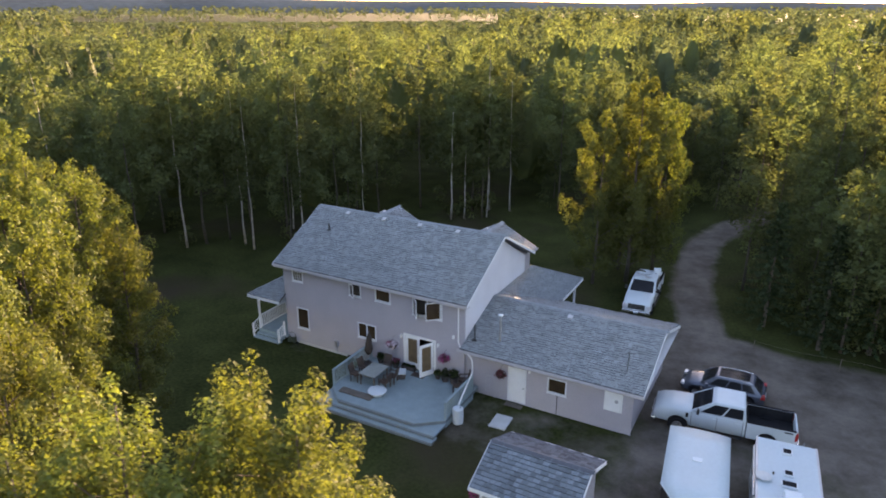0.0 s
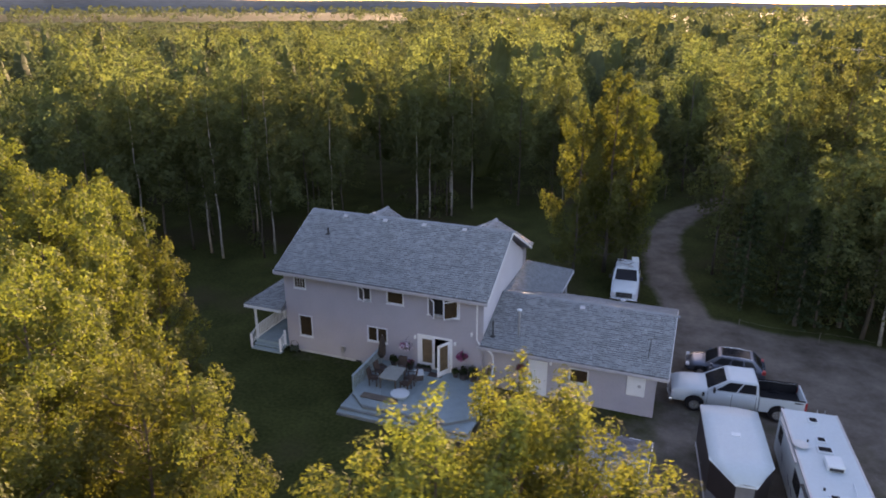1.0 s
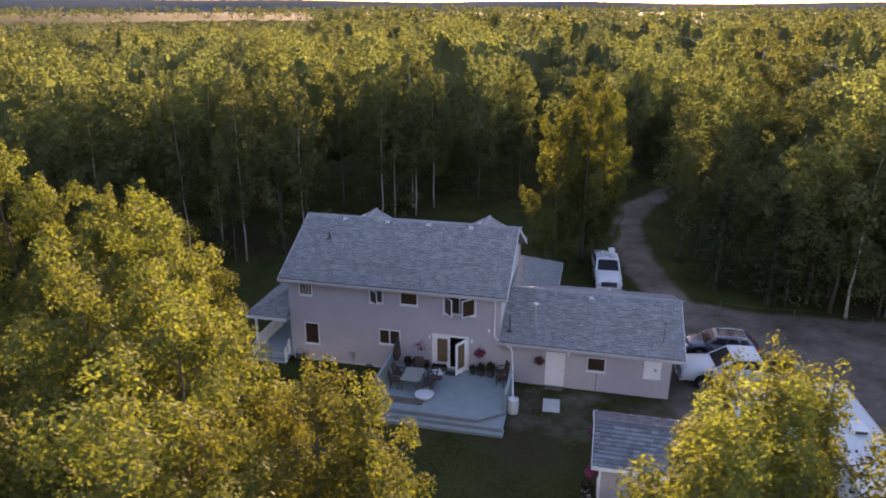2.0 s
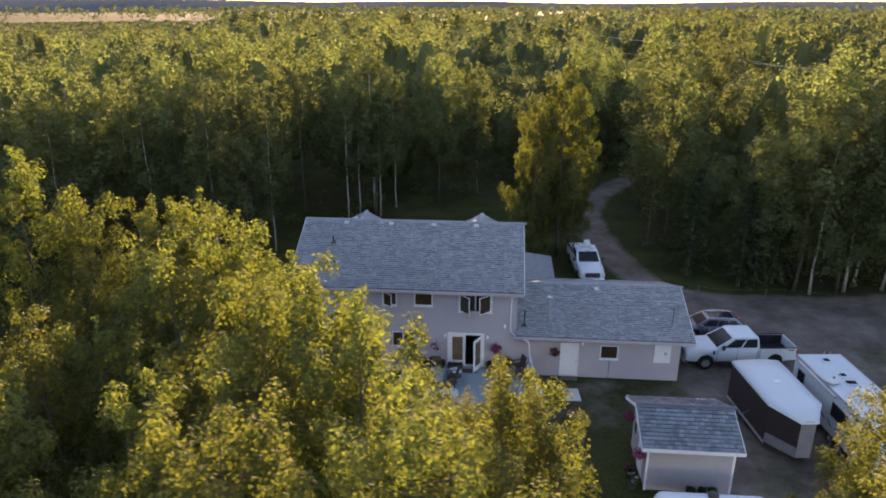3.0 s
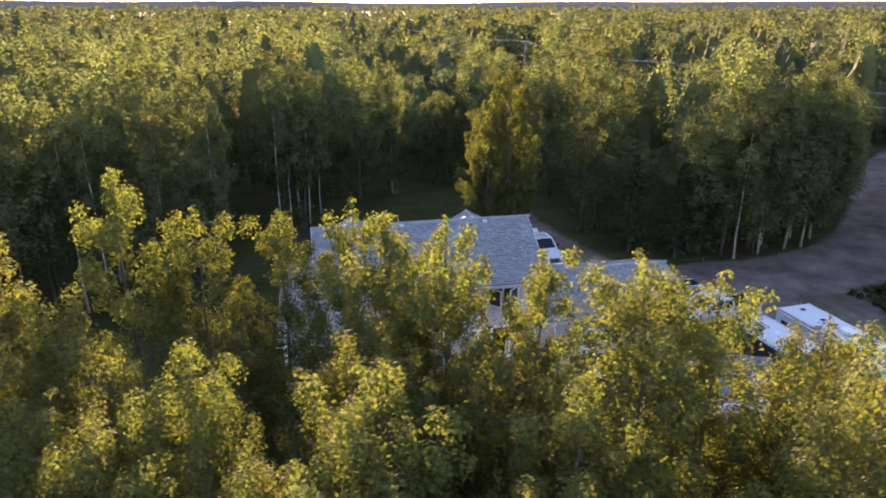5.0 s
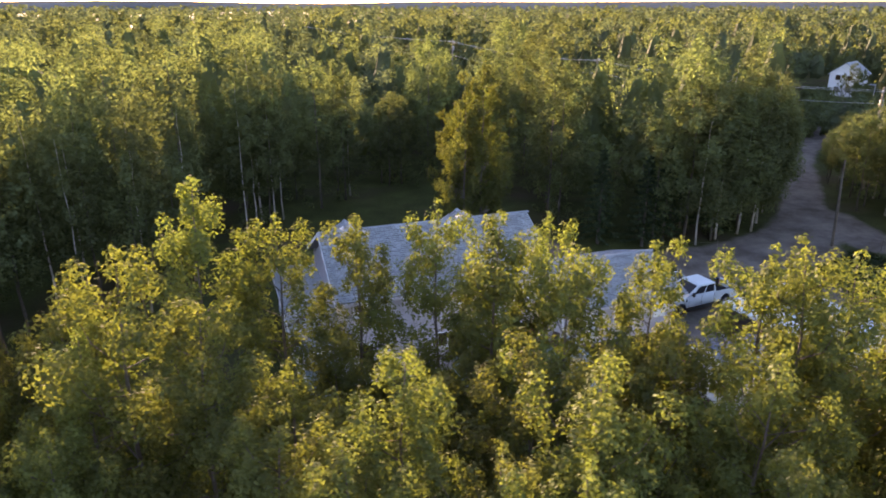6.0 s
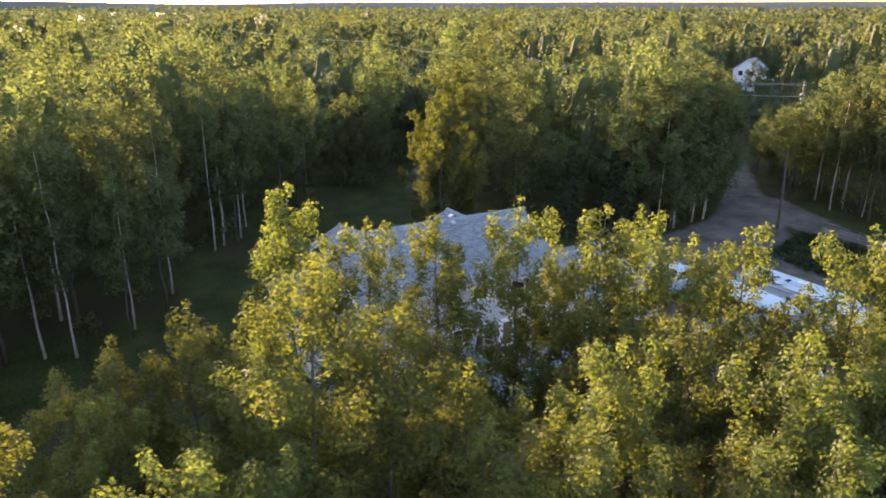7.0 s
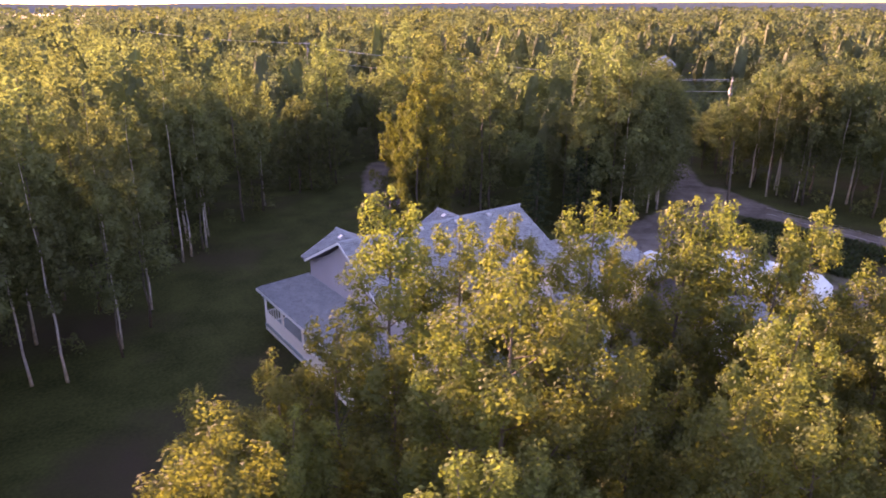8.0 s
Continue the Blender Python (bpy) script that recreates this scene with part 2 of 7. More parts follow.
def quads(name, pts, material, parent=None, label=""):
    """One mesh of loose faces; pts is an array (n, corners, 3)."""
    n, k = pts.shape[:2]
    me = bpy.data.meshes.new(name)
    me.vertices.add(n * k)
    me.vertices.foreach_set("co", np.ascontiguousarray(pts, dtype=np.float32).ravel())
    me.loops.add(n * k)
    me.loops.foreach_set("vertex_index", np.arange(n * k, dtype=np.int32))
    me.polygons.add(n)
    me.polygons.foreach_set("loop_start", np.arange(0, n * k, k, dtype=np.int32))
    me.update(calc_edges=True)
    return link(name, me, material, parent, label)


def box(bm, x0, x1, y0, y1, z0, z1, bev=0.0):
    vs = [bm.verts.new((x, y, z)) for x in (x0, x1) for y in (y0, y1) for z in (z0, z1)]
    fs = [bm.faces.new([vs[i] for i in f]) for f in ((0, 1, 3, 2), (4, 6, 7, 5), (0, 4, 5, 1), (2, 3, 7, 6), (0, 2, 6, 4), (1, 5, 7, 3))]
    if bev:
        bmesh.ops.recalc_face_normals(bm, faces=fs)
        bmesh.ops.bevel(bm, geom=list({e for f in fs for e in f.edges}), offset=bev, segments=2, affect="EDGES", profile=0.5)
    return vs


def one_box(x0, x1, y0, y1, z0, z1, bev=0.0):
    bm = bmesh.new()
    box(bm, x0, x1, y0, y1, z0, z1, bev)
    return bm


def tube(bm, points, radii, n=8, cap=True):
    """A tapered tube along a line of points."""
    rings = []
    for i, p in enumerate(points):
        p = Vector(p)
        d = (Vector(points[min(i + 1, len(points) - 1)]) - Vector(points[max(i - 1, 0)])).normalized()
        a = d.orthogonal().normalized() if abs(d.z) < 0.9 else Vector((1, 0, 0)).cross(d).normalized()
        b = d.cross(a)
        rings.append([bm.verts.new(p + (a * math.cos(k * math.tau / n) + b * math.sin(k * math.tau / n)) * radii[i]) for k in range(n)])
    for r0, r1 in zip(rings, rings[1:]):
        for k in range(n):
            bm.faces.new((r0[k], r0[(k + 1) % n], r1[(k + 1) % n], r1[k]))
    if cap:
        bm.faces.new(rings[0][::-1])
        bm.faces.new(rings[-1])


def one_tube(points, radii, n=8):
    bm = bmesh.new()
    tube(bm, points, radii, n)
    return bm


def lathe(profile, n=20, centre=(0, 0)):
    """A turned solid: profile is (radius, height) from the bottom up."""
    bm = bmesh.new()
    tube(bm, [(centre[0], centre[1], z + i * 1e-5) for i, (r, z) in enumerate(profile)], [max(r, 0.002) for r, z in profile], n)
    return bm


def slab(bm, corners, t):
    """A flat plate under the given corners, t thick downwards along its normal."""
    ps = [Vector(c) for c in corners]
    nrm = (ps[1] - ps[0]).cross(ps[-1] - ps[0]).normalized()
    if nrm.z < 0:
        nrm = -nrm
    top, low = [bm.verts.new(p) for p in ps], [bm.verts.new(p - nrm * t) for p in ps]
    bm.faces.new(top)
    bm.faces.new(low[::-1])
    for i in range(len(ps)):
        j = (i + 1) % len(ps)
        bm.faces.new((top[i], low[i], low[j], top[j]))


def extrude_profile(prof, y0, y1, bev=0.0, seg=2):
    """A side profile (x, z) drawn out from y0 to y1."""
    bm = bmesh.new()
    a, b = [bm.verts.new((x, y0, z)) for x, z in prof], [bm.verts.new((x, y1, z)) for x, z in prof]
    fs = [bm.faces.new(a), bm.faces.new(b[::-1])]
    for i in range(len(prof)):
        j = (i + 1) % len(prof)
        bm.faces.new((a[j], a[i], b[i], b[j]))
    bmesh.ops.recalc_face_normals(bm, faces=bm.faces)
    if bev:
        rim = [e for f in fs for e in f.edges]
        bmesh.ops.bevel(bm, geom=rim, offset=bev, segments=seg, affect="EDGES", profile=0.5, clamp_overlap=True)
    return bm


def wall_mesh(u0, u1, z0, z1, holes, thick, place):
    """A wall with openings right through; place(u, depth, z) gives the point, depth 0 at the outer face."""
    us = sorted({u0, u1, *[h[0] for h in holes], *[h[1] for h in holes]})
    zs = sorted({z0, z1, *[h[2] for h in holes], *[h[3] for h in holes]})
    bm, made = bmesh.new(), {}

    def v(i, j, k):
        if (i, j, k) not in made:
            made[i, j, k] = bm.verts.new(place(us[i], thick * k, zs[j]))
        return made[i, j, k]

    def solid(i, j):
        if not (0 <= i < len(us) - 1 and 0 <= j < len(zs) - 1):
            return False
        cu, cz = (us[i] + us[i + 1]) / 2, (zs[j] + zs[j + 1]) / 2
        return not any(h[0] < cu < h[1] and h[2] < cz < h[3] for h in holes)

    for i in range(len(us) - 1):
        for j in range(len(zs) - 1):
            if solid(i, j):
                for k in (0, 1):
                    bm.faces.new((v(i, j, k), v(i + 1, j, k), v(i + 1, j + 1, k), v(i, j + 1, k)))
                for di, dj, (a, b) in ((-1, 0, ((i, j), (i, j + 1))), (1, 0, ((i + 1, j), (i + 1, j + 1))), (0, -1, ((i, j), (i + 1, j))), (0, 1, ((i, j + 1), (i + 1, j + 1)))):
                    if not solid(i + di, j + dj):
                        bm.faces.new((v(*a, 0), v(*b, 0), v(*b, 1), v(*a, 1)))
    return bm


def shingles(name, e0, e1, r1, r0, material, parent, course=0.155, tab=0.24, seed=1):
    """Shingle tabs on a roof plane: e0 to e1 along the eave, r0 to r1 along its upper edge. Each tab has a butt edge of its own."""
    rng = np.random.default_rng(seed)
    e0, e1, r0, r1 = (np.array(p, float) for p in (e0, e1, r0, r1))
    nrm = np.cross(e1 - e0, r0 - e0)
    nrm /= np.linalg.norm(nrm)
    if nrm[2] < 0:
        nrm = -nrm
    rows = int(max(np.linalg.norm(r0 - e0), np.linalg.norm(r1 - e1)) / course)
    out = []
    for k in range(rows):
        f0, f1 = k / rows, min(1, (k + 1.06) / rows)
        a0, b0, a1, b1 = e0 + (r0 - e0) * f0, e1 + (r1 - e1) * f0, e0 + (r0 - e0) * f1, e1 + (r1 - e1) * f1
        width = np.linalg.norm(b0 - a0)
        if width < 0.15:
            continue
        cuts = [0.0]
        cuts.append(rng.uniform(0.1, 1) * tab)
        while cuts[-1] < width:
            cuts.append(cuts[-1] + tab * rng.uniform(0.6, 1.4))
        cuts = np.clip(np.array(cuts) / width, 0, 1)
        for c0, c1 in zip(cuts, cuts[1:]):
            if (c1 - c0) * width < 0.02:
                continue
            g = 0.011 / width
            lift = rng.choice((0.010, 0.034, 0.046))
            p, q = a0 + (b0 - a0) * (c0 + g), a0 + (b0 - a0) * (c1 - g)
            s, t = a1 + (b1 - a1) * (c1 - g), a1 + (b1 - a1) * (c0 + g)
            out.append((p + nrm * lift, q + nrm * lift, s + nrm * 0.004, t + nrm * 0.004))
            out.append((p, q, q + nrm * lift, p + nrm * lift))
    ob = quads(name, np.array(out), material, parent)
    bm = bmesh.new()
    bm.from_mesh(ob.data)
    bmesh.ops.remove_doubles(bm, verts=bm.verts, dist=0.0004)
    bm.faces.ensure_lookup_table()
    for f in bm.faces:          # the butt edges get a darker colour that sets off the courses
        f.material_index = f.index % 2
    bm.to_mesh(ob.data)
    bm.free()
    ob.data.materials.append(M_butt)
    ob["kind"] = "stuff"
    return ob


def shingle_pieces(e0, e1, r1, r0, material, parent, course=0.195, tab=0.27, seed=1):
    """Single shingle tabs as objects that share three meshes, laid in courses on a roof plane whose eave runs along x."""
    r = random.Random(seed)
    e0, e1, r0 = Vector(e0), Vector(e1), Vector(r0)
    along, up = (e1 - e0).normalized(), (r0 - e0).normalized()
    out = along.cross(up)
    if out.z < 0:
        along, e0, e1 = -along, e1, e0
        out = -out
        r0 = r0 + (e0 - e1)
    width, rows = (e1 - e0).length, int((r0 - e0).length / course)
    kinds = []
    for k in range(3):
        bm = bmesh.new()
        w, h = tab * (0.86, 1.0, 1.14)[k] / 2 - 0.013, course * 1.05
        co = [(-w, 0, 0), (w, 0, 0), (w, h, 0), (-w, h, 0), (-w, 0, 0.026 + 0.006 * k), (w, 0.002, 0.030), (w, h, 0.004), (-w, h, 0.004)]
        v = [bm.verts.new(c) for c in co]
        for f in ((4, 5, 6, 7), (0, 1, 5, 4), (1, 2, 6, 5), (3, 0, 4, 7), (2, 3, 7, 6)):
            bm.faces.new([v[q] for q in f]).material_index = 0 if f[0] == 4 else 1
        me = bpy.data.meshes.new("shingle")
        bm.to_mesh(me)
        bm.free()
        me.materials.append(material)
        me.materials.append(M_butt)
        kinds.append((me, w + 0.013))
    for k in range(rows):
        at = 0.0 if k % 2 else -0.5 * tab * r.random()
        while at < width - 0.06:
            me, w = r.choice(kinds)
            c = max(w, min(width - w, at + w))
            p = e0 + along * c + up * ((r0 - e0).length * k / rows) + out * 0.002
            ob = new("shingle", me)
            ob.parent = parent
            ob.matrix_parent_inverse = Matrix.Identity(4)
            ob.matrix_basis = Matrix(((along.x, up.x, out.x, p.x), (along.y, up.y, out.y, p.y), (along.z, up.z, out.z, p.z), (0, 0, 0, 1)))
            at += 2 * w


def petals(rng, centre, radius, n, size, squash=0.7):
    """Loose small quads filling a rounded clump."""
    d = rng.normal(size=(n, 3))
    d /= np.linalg.norm(d, axis=1)[:, None]
    c = np.array(centre) + d * (radius * rng.uniform(0.35, 1.0, (n, 1))) * (1, 1, squash)
    return leaf_quads(rng, c, size, d)


def leaf_quads(rng, c, size, out=None, up=0.5):
    """Rhombic leaves at the points c, turned by chance, leaning up and outwards."""
    n = len(c)
    nrm = rng.normal(size=(n, 3)) + (0, 0, up)
    if out is not None:
        nrm = nrm + out * 0.7
    nrm /= np.linalg.norm(nrm, axis=1)[:, None]
    a = np.cross(nrm, rng.normal(size=(n, 3)))
    a /= np.linalg.norm(a, axis=1)[:, None]
    b = np.cross(nrm, a)
    s = size * rng.uniform(0.65, 1.35, (n, 1))
    a, b = a * s * 0.55, b * s * 0.40
    bend = nrm * s * 0.10
    return np.stack([c - a, c + b + bend, c + a, c - b + bend], axis=1)


def leaf_tris(rng, c, size, out=None, up=0.9, ragged=0.6):
    """Small pointed leaves of one face each, turned by chance, leaning up and outwards."""
    n = len(c)
    nrm = rng.normal(size=(n, 3)) * ragged + (0, 0, up)
    if out is not None:
        nrm = nrm + out * 1.2
    nrm /= np.linalg.norm(nrm, axis=1)[:, None]
    a = np.cross(nrm, rng.normal(size=(n, 3)))
    a /= np.linalg.norm(a, axis=1)[:, None]
    b = np.cross(nrm, a)
    s = size * rng.uniform(0.65, 1.35, (n, 1))
    a, b = a * s * 0.55, b * s * 0.38
    return np.stack([c - a + b, c - a - b, c + a], axis=1)

# ---- ground and drive ----
def build_ground():
    bm = bmesh.new()
    xs = [-3000, -900, -300, -120, *range(-60, 61, 6), 120, 300, 900, 3000]
    ys = [-3000, -900, -300, -120, *range(-60, 91, 6), 120, 300, 900, 3000]
    grid = [[bm.verts.new((x, y, 0.0 if -45 < x < 125 and -62 < y < 125 else 0.25 * noise.noise((x * 0.03, y * 0.03, 0)) - 0.06)) for y in ys] for x in xs]
    for i in range(len(xs) - 1):
        for j in range(len(ys) - 1):
            bm.faces.new((grid[i][j], grid[i + 1][j], grid[i + 1][j + 1], grid[i][j + 1]))
    return tagged(part("ground", bm, M_ground, smooth=True), "dark mown grass and brown forest floor", "ground", kind="structure")


TRACKS = [  # centre lines of the gravel drive with their half widths
    ([(17, 52), (12.6, 46), (9.2, 39.5), (7.8, 33), (8.0, 27), (9.0, 20), (11.5, 12)], 1.6),
    ([(10.8, 10.5), (16, 9.2), (24, 9.4), (31, 11)], 4.2),
    ([(30, 10.5), (40, 18.8), (46, 24.6), (52, 31.0), (58, 37.6), (66, 44.5), (77, 52), (86, 58), (100, 70), (118, 84)], 2.3),
    ([(29, 9.8), (40.5, 17.0)], 3.6),
    ([(38.4, 8.5), (38.2, 1.5), (38.9, -6), (40, -20), (40, -45)], 1.5),
    ([(40.5, 15), (38.4, 8.8)], 2.8),
    ([(11, 4.6), (19, 4.4)], 3.0),
]


def track_distance(x, y):
    best = 99.0
    for line, half in TRACKS:
        for (ax, ay), (bx, by) in zip(line, line[1:]):
            f = max(0, min(1, ((x - ax) * (bx - ax) + (y - ay) * (by - ay)) / ((bx - ax) ** 2 + (by - ay) ** 2)))
            best = min(best, math.hypot(x - ax - f * (bx - ax), y - ay - f * (by - ay)) - half)
    return best


def verge(x, y):
    """0 on worn gravel, growing over the grassy rim; the yard round the trailers stays half worn."""
    v = max(0.0, min(1.0, (track_distance(x, y) + 1.0) / 1.7))
    for line, half, least in YARD:
        d = min(math.hypot(x - ax - f * (bx - ax), y - ay - f * (by - ay)) for (ax, ay), (bx, by) in zip(line, line[1:])
                for f in [max(0, min(1, ((x - ax) * (bx - ax) + (y - ay) * (by - ay)) / ((bx - ax) ** 2 + (by - ay) ** 2)))])
        v = min(v, max(least, min(1.0, least + (1 - least) * (d - half + 1.5) / 2.5)))
    return v


YARD = [([(2.5, -2.6), (12, -4.5)], 3.2, 0.62), ([(14, -1.5), (30, 1)], 5.5, 0.40), ([(12, -8), (24, -10)], 5.5, 0.44), ([(1, -1.0), (9.4, -1.0)], 1.5, 0.50), ([(10.6, -4), (11, 6)], 2.0, 0.36), ([(-12, -0.4), (-8, -0.5)], 0.8, 0.55)]


def build_road():
    """Gravel drive and worn yard, laid a thumb's width over the grass, thinning out into it at the rim."""
    bm, made, step, vals = bmesh.new(), {}, 0.75, []

    def v(i, j):
        if (i, j) not in made:
            x, y = i * step, j * step
            made[i, j] = bm.verts.new((x, y, 0.018 + 0.012 * noise.noise((x * 0.5, y * 0.5, 3))))
            vals.append(verge(x, y))
        return made[i, j]

    for i in range(int(-15 / step), int(128 / step)):
        for j in range(int(-45 / step), int(92 / step)):
            x, y = (i + 0.5) * step, (j + 0.5) * step
            if abs(y - x * 0.72) < 48 and not (-12.7 < x < 9.3 and 0.1 < y < 8) and verge(x, y) < 0.999:
                bm.faces.new((v(i, j), v(i + 1, j), v(i + 1, j + 1), v(i, j + 1)))
    bm.verts.index_update()
    ob = part("road", bm, M_road, smooth=True)
    layer = ob.data.attributes.new("verge", "FLOAT", "POINT")
    layer.data.foreach_set("value", vals)
    return tagged(ob, "grey-brown gravel drive with ragged grassy edges", "gravel drive", kind="structure")


build_ground()
build_road()

# ---- house ----
house = thing("house", "two-storey house with mauve-grey siding and grey shingle roof", "house")
X0, X1, DEPTH = -12.8, 0.0, 8.86      # main block; its back wall stands on y = 0
EAVE, RIDGE, RY = 5.53, 8.09, 4.43
GX, GY0, GY1 = 9.44, 0.17, 7.85       # garage wing

WIN = {  # openings of the back wall: x0, x1, z0, z1
    "lattice": (-12.1, -11.37, 4.40, 5.18), "small": (-7.70, -6.95, 4.32, 5.18), "bath": (-5.83, -4.86, 4.36, 5.18),
    "pair": (-3.25, -1.42, 4.08, 5.20), "kitchen": (-7.17, -5.95, 1.68, 2.57), "tall": (-11.92, -11.08, 1.18, 2.52), "door": (-3.85, -1.88, 0.52, 2.60),
}


def face_y(y):
    return lambda u, d, z: (u, y + d, z)


part("wall", wall_mesh(X0, X1, 0.0, 5.42, list(WIN.values()), 0.2, face_y(0.0)), M_siding, house)
part("wall", wall_mesh(X0, X1, 0.0, 5.42, [], 0.2, lambda u, d, z: (u, DEPTH - d, z)), M_siding, house)


def gable_wall(x, thick, y0, y1, h, ym, hr):
    """A wall across the house, ending in a gable."""
    bm = bmesh.new()
    prof = [(y0, 0.0), (y1, 0.0), (y1, h), (ym, hr), (y0, h)]
    a, b = [bm.verts.new((x, y, z)) for y, z in prof], [bm.verts.new((x + thick, y, z)) for y, z in prof]
    bm.faces.new(a), bm.faces.new(b[::-1])
    for i in range(5):
        j = (i + 1) % 5
        bm.faces.new((a[i], b[i], b[j], a[j]))
    return bm


part("wall", gable_wall(X0 + 0.003, 0.2, 0.2, DEPTH - 0.2, 5.40, RY, 7.86), M_siding, house)
part("wall", gable_wall(X1 - 0.203, 0.2, 0.2, DEPTH - 0.2, 5.40, RY, 7.86), M_gable, house, "pale whitish lap-sided gable wall")
part("floor_slab", one_box(X0 + 0.2, X1 - 0.21, 0.2, DEPTH - 0.2, 0.30, 0.45), M_dark, house)
part("floor_slab", one_box(X0 + 0.2, X1 - 0.21, 0.2, DEPTH - 0.2, 2.80, 3.00), M_dark, house)
part("floor_slab", one_box(X0 + 0.2, X1 - 0.21, 0.2, DEPTH - 0.2, 5.24, 5.36), M_dark, house)
part("foundation", one_box(X0 - 0.012, X1 + 0.0, -0.012, -0.002, 0.0, 0.16), M_stone, house)
for cx in (X0, X1):       # corner boards
    part("corner_board", one_box(cx - 0.055, cx + 0.055, -0.022, -0.002, 0.16, 5.28), M_siding, house)
    part("corner_board", one_box(cx + (0.002 if cx == X1 else -0.022), cx + (0.022 if cx == X1 else -0.002), 0.0, 0.11, 2.95 if cx == X1 else 0.45, 5.28), M_siding, house)

# front wings under the cross gables
for wx0, wx1 in ((X0, -8.2), (-4.8, X1)):
    part("wing_wall", wall_mesh(wx0, wx1, 0.3, 5.42, [], 0.6, lambda u, d, z: (u, 9.5 - d, z)), M_siding, house)
    bm = bmesh.new()
    mid = (wx0 + wx1) / 2
    a = [bm.verts.new(p) for p in ((wx0, 9.5, 5.42), (wx1, 9.5, 5.42), (mid, 9.5, 6.62))]
    b = [bm.verts.new((v.co.x, 7.4, v.co.z)) for v in a]
    bm.faces.new(a), bm.faces.new(b[::-1])
    for i in range(3):
        bm.faces.new((a[i], b[i], b[(i + 1) % 3], a[(i + 1) % 3]))
    part("wing_gable", bm, M_siding, house)


def roof_plane(e0, e1, r1, r0, parent, material=M_shingle, seed=1, thick=0.16, name="roof_slope", pieces=False):
    bm = bmesh.new()
    slab(bm, (e0, e1, r1, r0), thick)
    deck = part(name, bm, M_felt, parent)
    if pieces:
        shingle_pieces(e0, e1, r1, r0, M_shingle_piece, deck, seed=seed)
    else:
        shingles("shingle_layer", e0, e1, r1, r0, material, deck, seed=seed)
    return deck


RX0, RX1 = -13.21, 0.40
roof_plane((RX0, -0.5, EAVE), (RX1, -0.5, EAVE), (RX1, RY, RIDGE), (RX0, RY, RIDGE), house, seed=2)
roof_plane((RX1, 9.36, EAVE), (RX0, 9.36, EAVE), (RX0, RY, RIDGE), (RX1, RY, RIDGE), house, seed=3)
for cx, s in ((-10.5, 4), (-2.31, 6)):
    zr, ys = 6.95, RY + (RIDGE - 6.95) / ((RIDGE - EAVE) / (RY + 0.5))
    for side in (-1, 1):
        ex = cx + side * 2.71
        roof_plane((ex, 9.98, EAVE), (ex, 9.34, EAVE), (cx, ys, zr), (cx, 9.98, zr), house, seed=s + side, name="cross_gable_slope")
        bm = bmesh.new()     # rake board of the cross gable
        slab(bm, ((ex, 10.01, EAVE), (cx, 10.01, zr), (cx, 9.985, zr), (ex, 9.985, EAVE)), 0.2)
        part("rake_board", bm, M_trim, house)
    for y in np.arange(ys + 0.2, 9.9, 0.3):
        bm = bmesh.new()
        for side in (-1, 1):
            slab(bm, ((cx, y, zr + 0.03), (cx, y + 0.29, zr + 0.045), (cx + side * 0.15, y + 0.29, zr - 0.045), (cx + side * 0.15, y, zr - 0.055)), 0.012)
        part("ridge_cap", bm, M_shingle, house)


def ridge_caps(x0, x1, y, z, fall, parent, material=M_shingle, step=0.3):
    for x in np.arange(x0, x1 - 0.05, step):
        bm = bmesh.new()
        for side in (-1, 1):
            slab(bm, ((x, y, z + 0.03), (x + step - 0.01, y, z + 0.045), (x + step - 0.01, y + side * 0.16, z + 0.045 - 0.16 * fall), (x, y + side * 0.16, z + 0.03 - 0.16 * fall)), 0.012)
        part("ridge_cap", bm, material, parent)


ridge_caps(RX0, RX1, RY, RIDGE, 0.52, house)


def rake(x, ye, ze, yr, zr, parent, wide=0.03, tall=0.17):
    """A white board under the sloping edge of a gable roof."""
    bm = bmesh.new()
    pts = [(ye, ze), (yr, zr), (yr, zr - tall), (ye, ze - tall)]
    a, b = [bm.verts.new((x, y, z - 0.02)) for y, z in pts], [bm.verts.new((x + wide, y, z - 0.02)) for y, z in pts]
    bm.faces.new(a), bm.faces.new(b[::-1])
    for i in range(4):
        bm.faces.new((a[i], b[i], b[(i + 1) % 4], a[(i + 1) % 4]))
    part("rake_board", bm, M_trim, parent)


for x in (RX0 - 0.035, RX1 + 0.005):
    rake(x, -0.5, EAVE, RY, RIDGE, house)
    rake(x, 9.36, EAVE, RY, RIDGE, house)


def gutter(x0, x1, y, z, parent, out=-1):
    """An open trough along the eave with a rolled lip."""
    bm = bmesh.new()
    prof = [(0.0, 0.0), (0.0, -0.10), (0.085, -0.10), (0.12, -0.01), (0.108, -0.01), (0.078, -0.088), (0.012, -0.088), (0.012, 0.0)]
    a, b = [bm.verts.new((x0, y + out * u, z + w)) for u, w in prof], [bm.verts.new((x1, y + out * u, z + w)) for u, w in prof]
    bm.faces.new(a), bm.faces.new(b[::-1])
    for i in range(len(prof)):
        j = (i + 1) % len(prof)
        bm.faces.new((a[i], b[i], b[j], a[j]))
    return part("gutter", bm, M_fascia, parent)


gutter(RX0, RX1, -0.515, EAVE - 0.05, house)
part("fascia", one_box(RX0, RX1, -0.512, -0.49, EAVE - 0.26, EAVE - 0.06), M_fascia, house)
part("soffit", one_box(RX0 + 0.02, RX1 - 0.02, -0.48, 0.0, EAVE - 0.27, EAVE - 0.25), M_fascia, house)

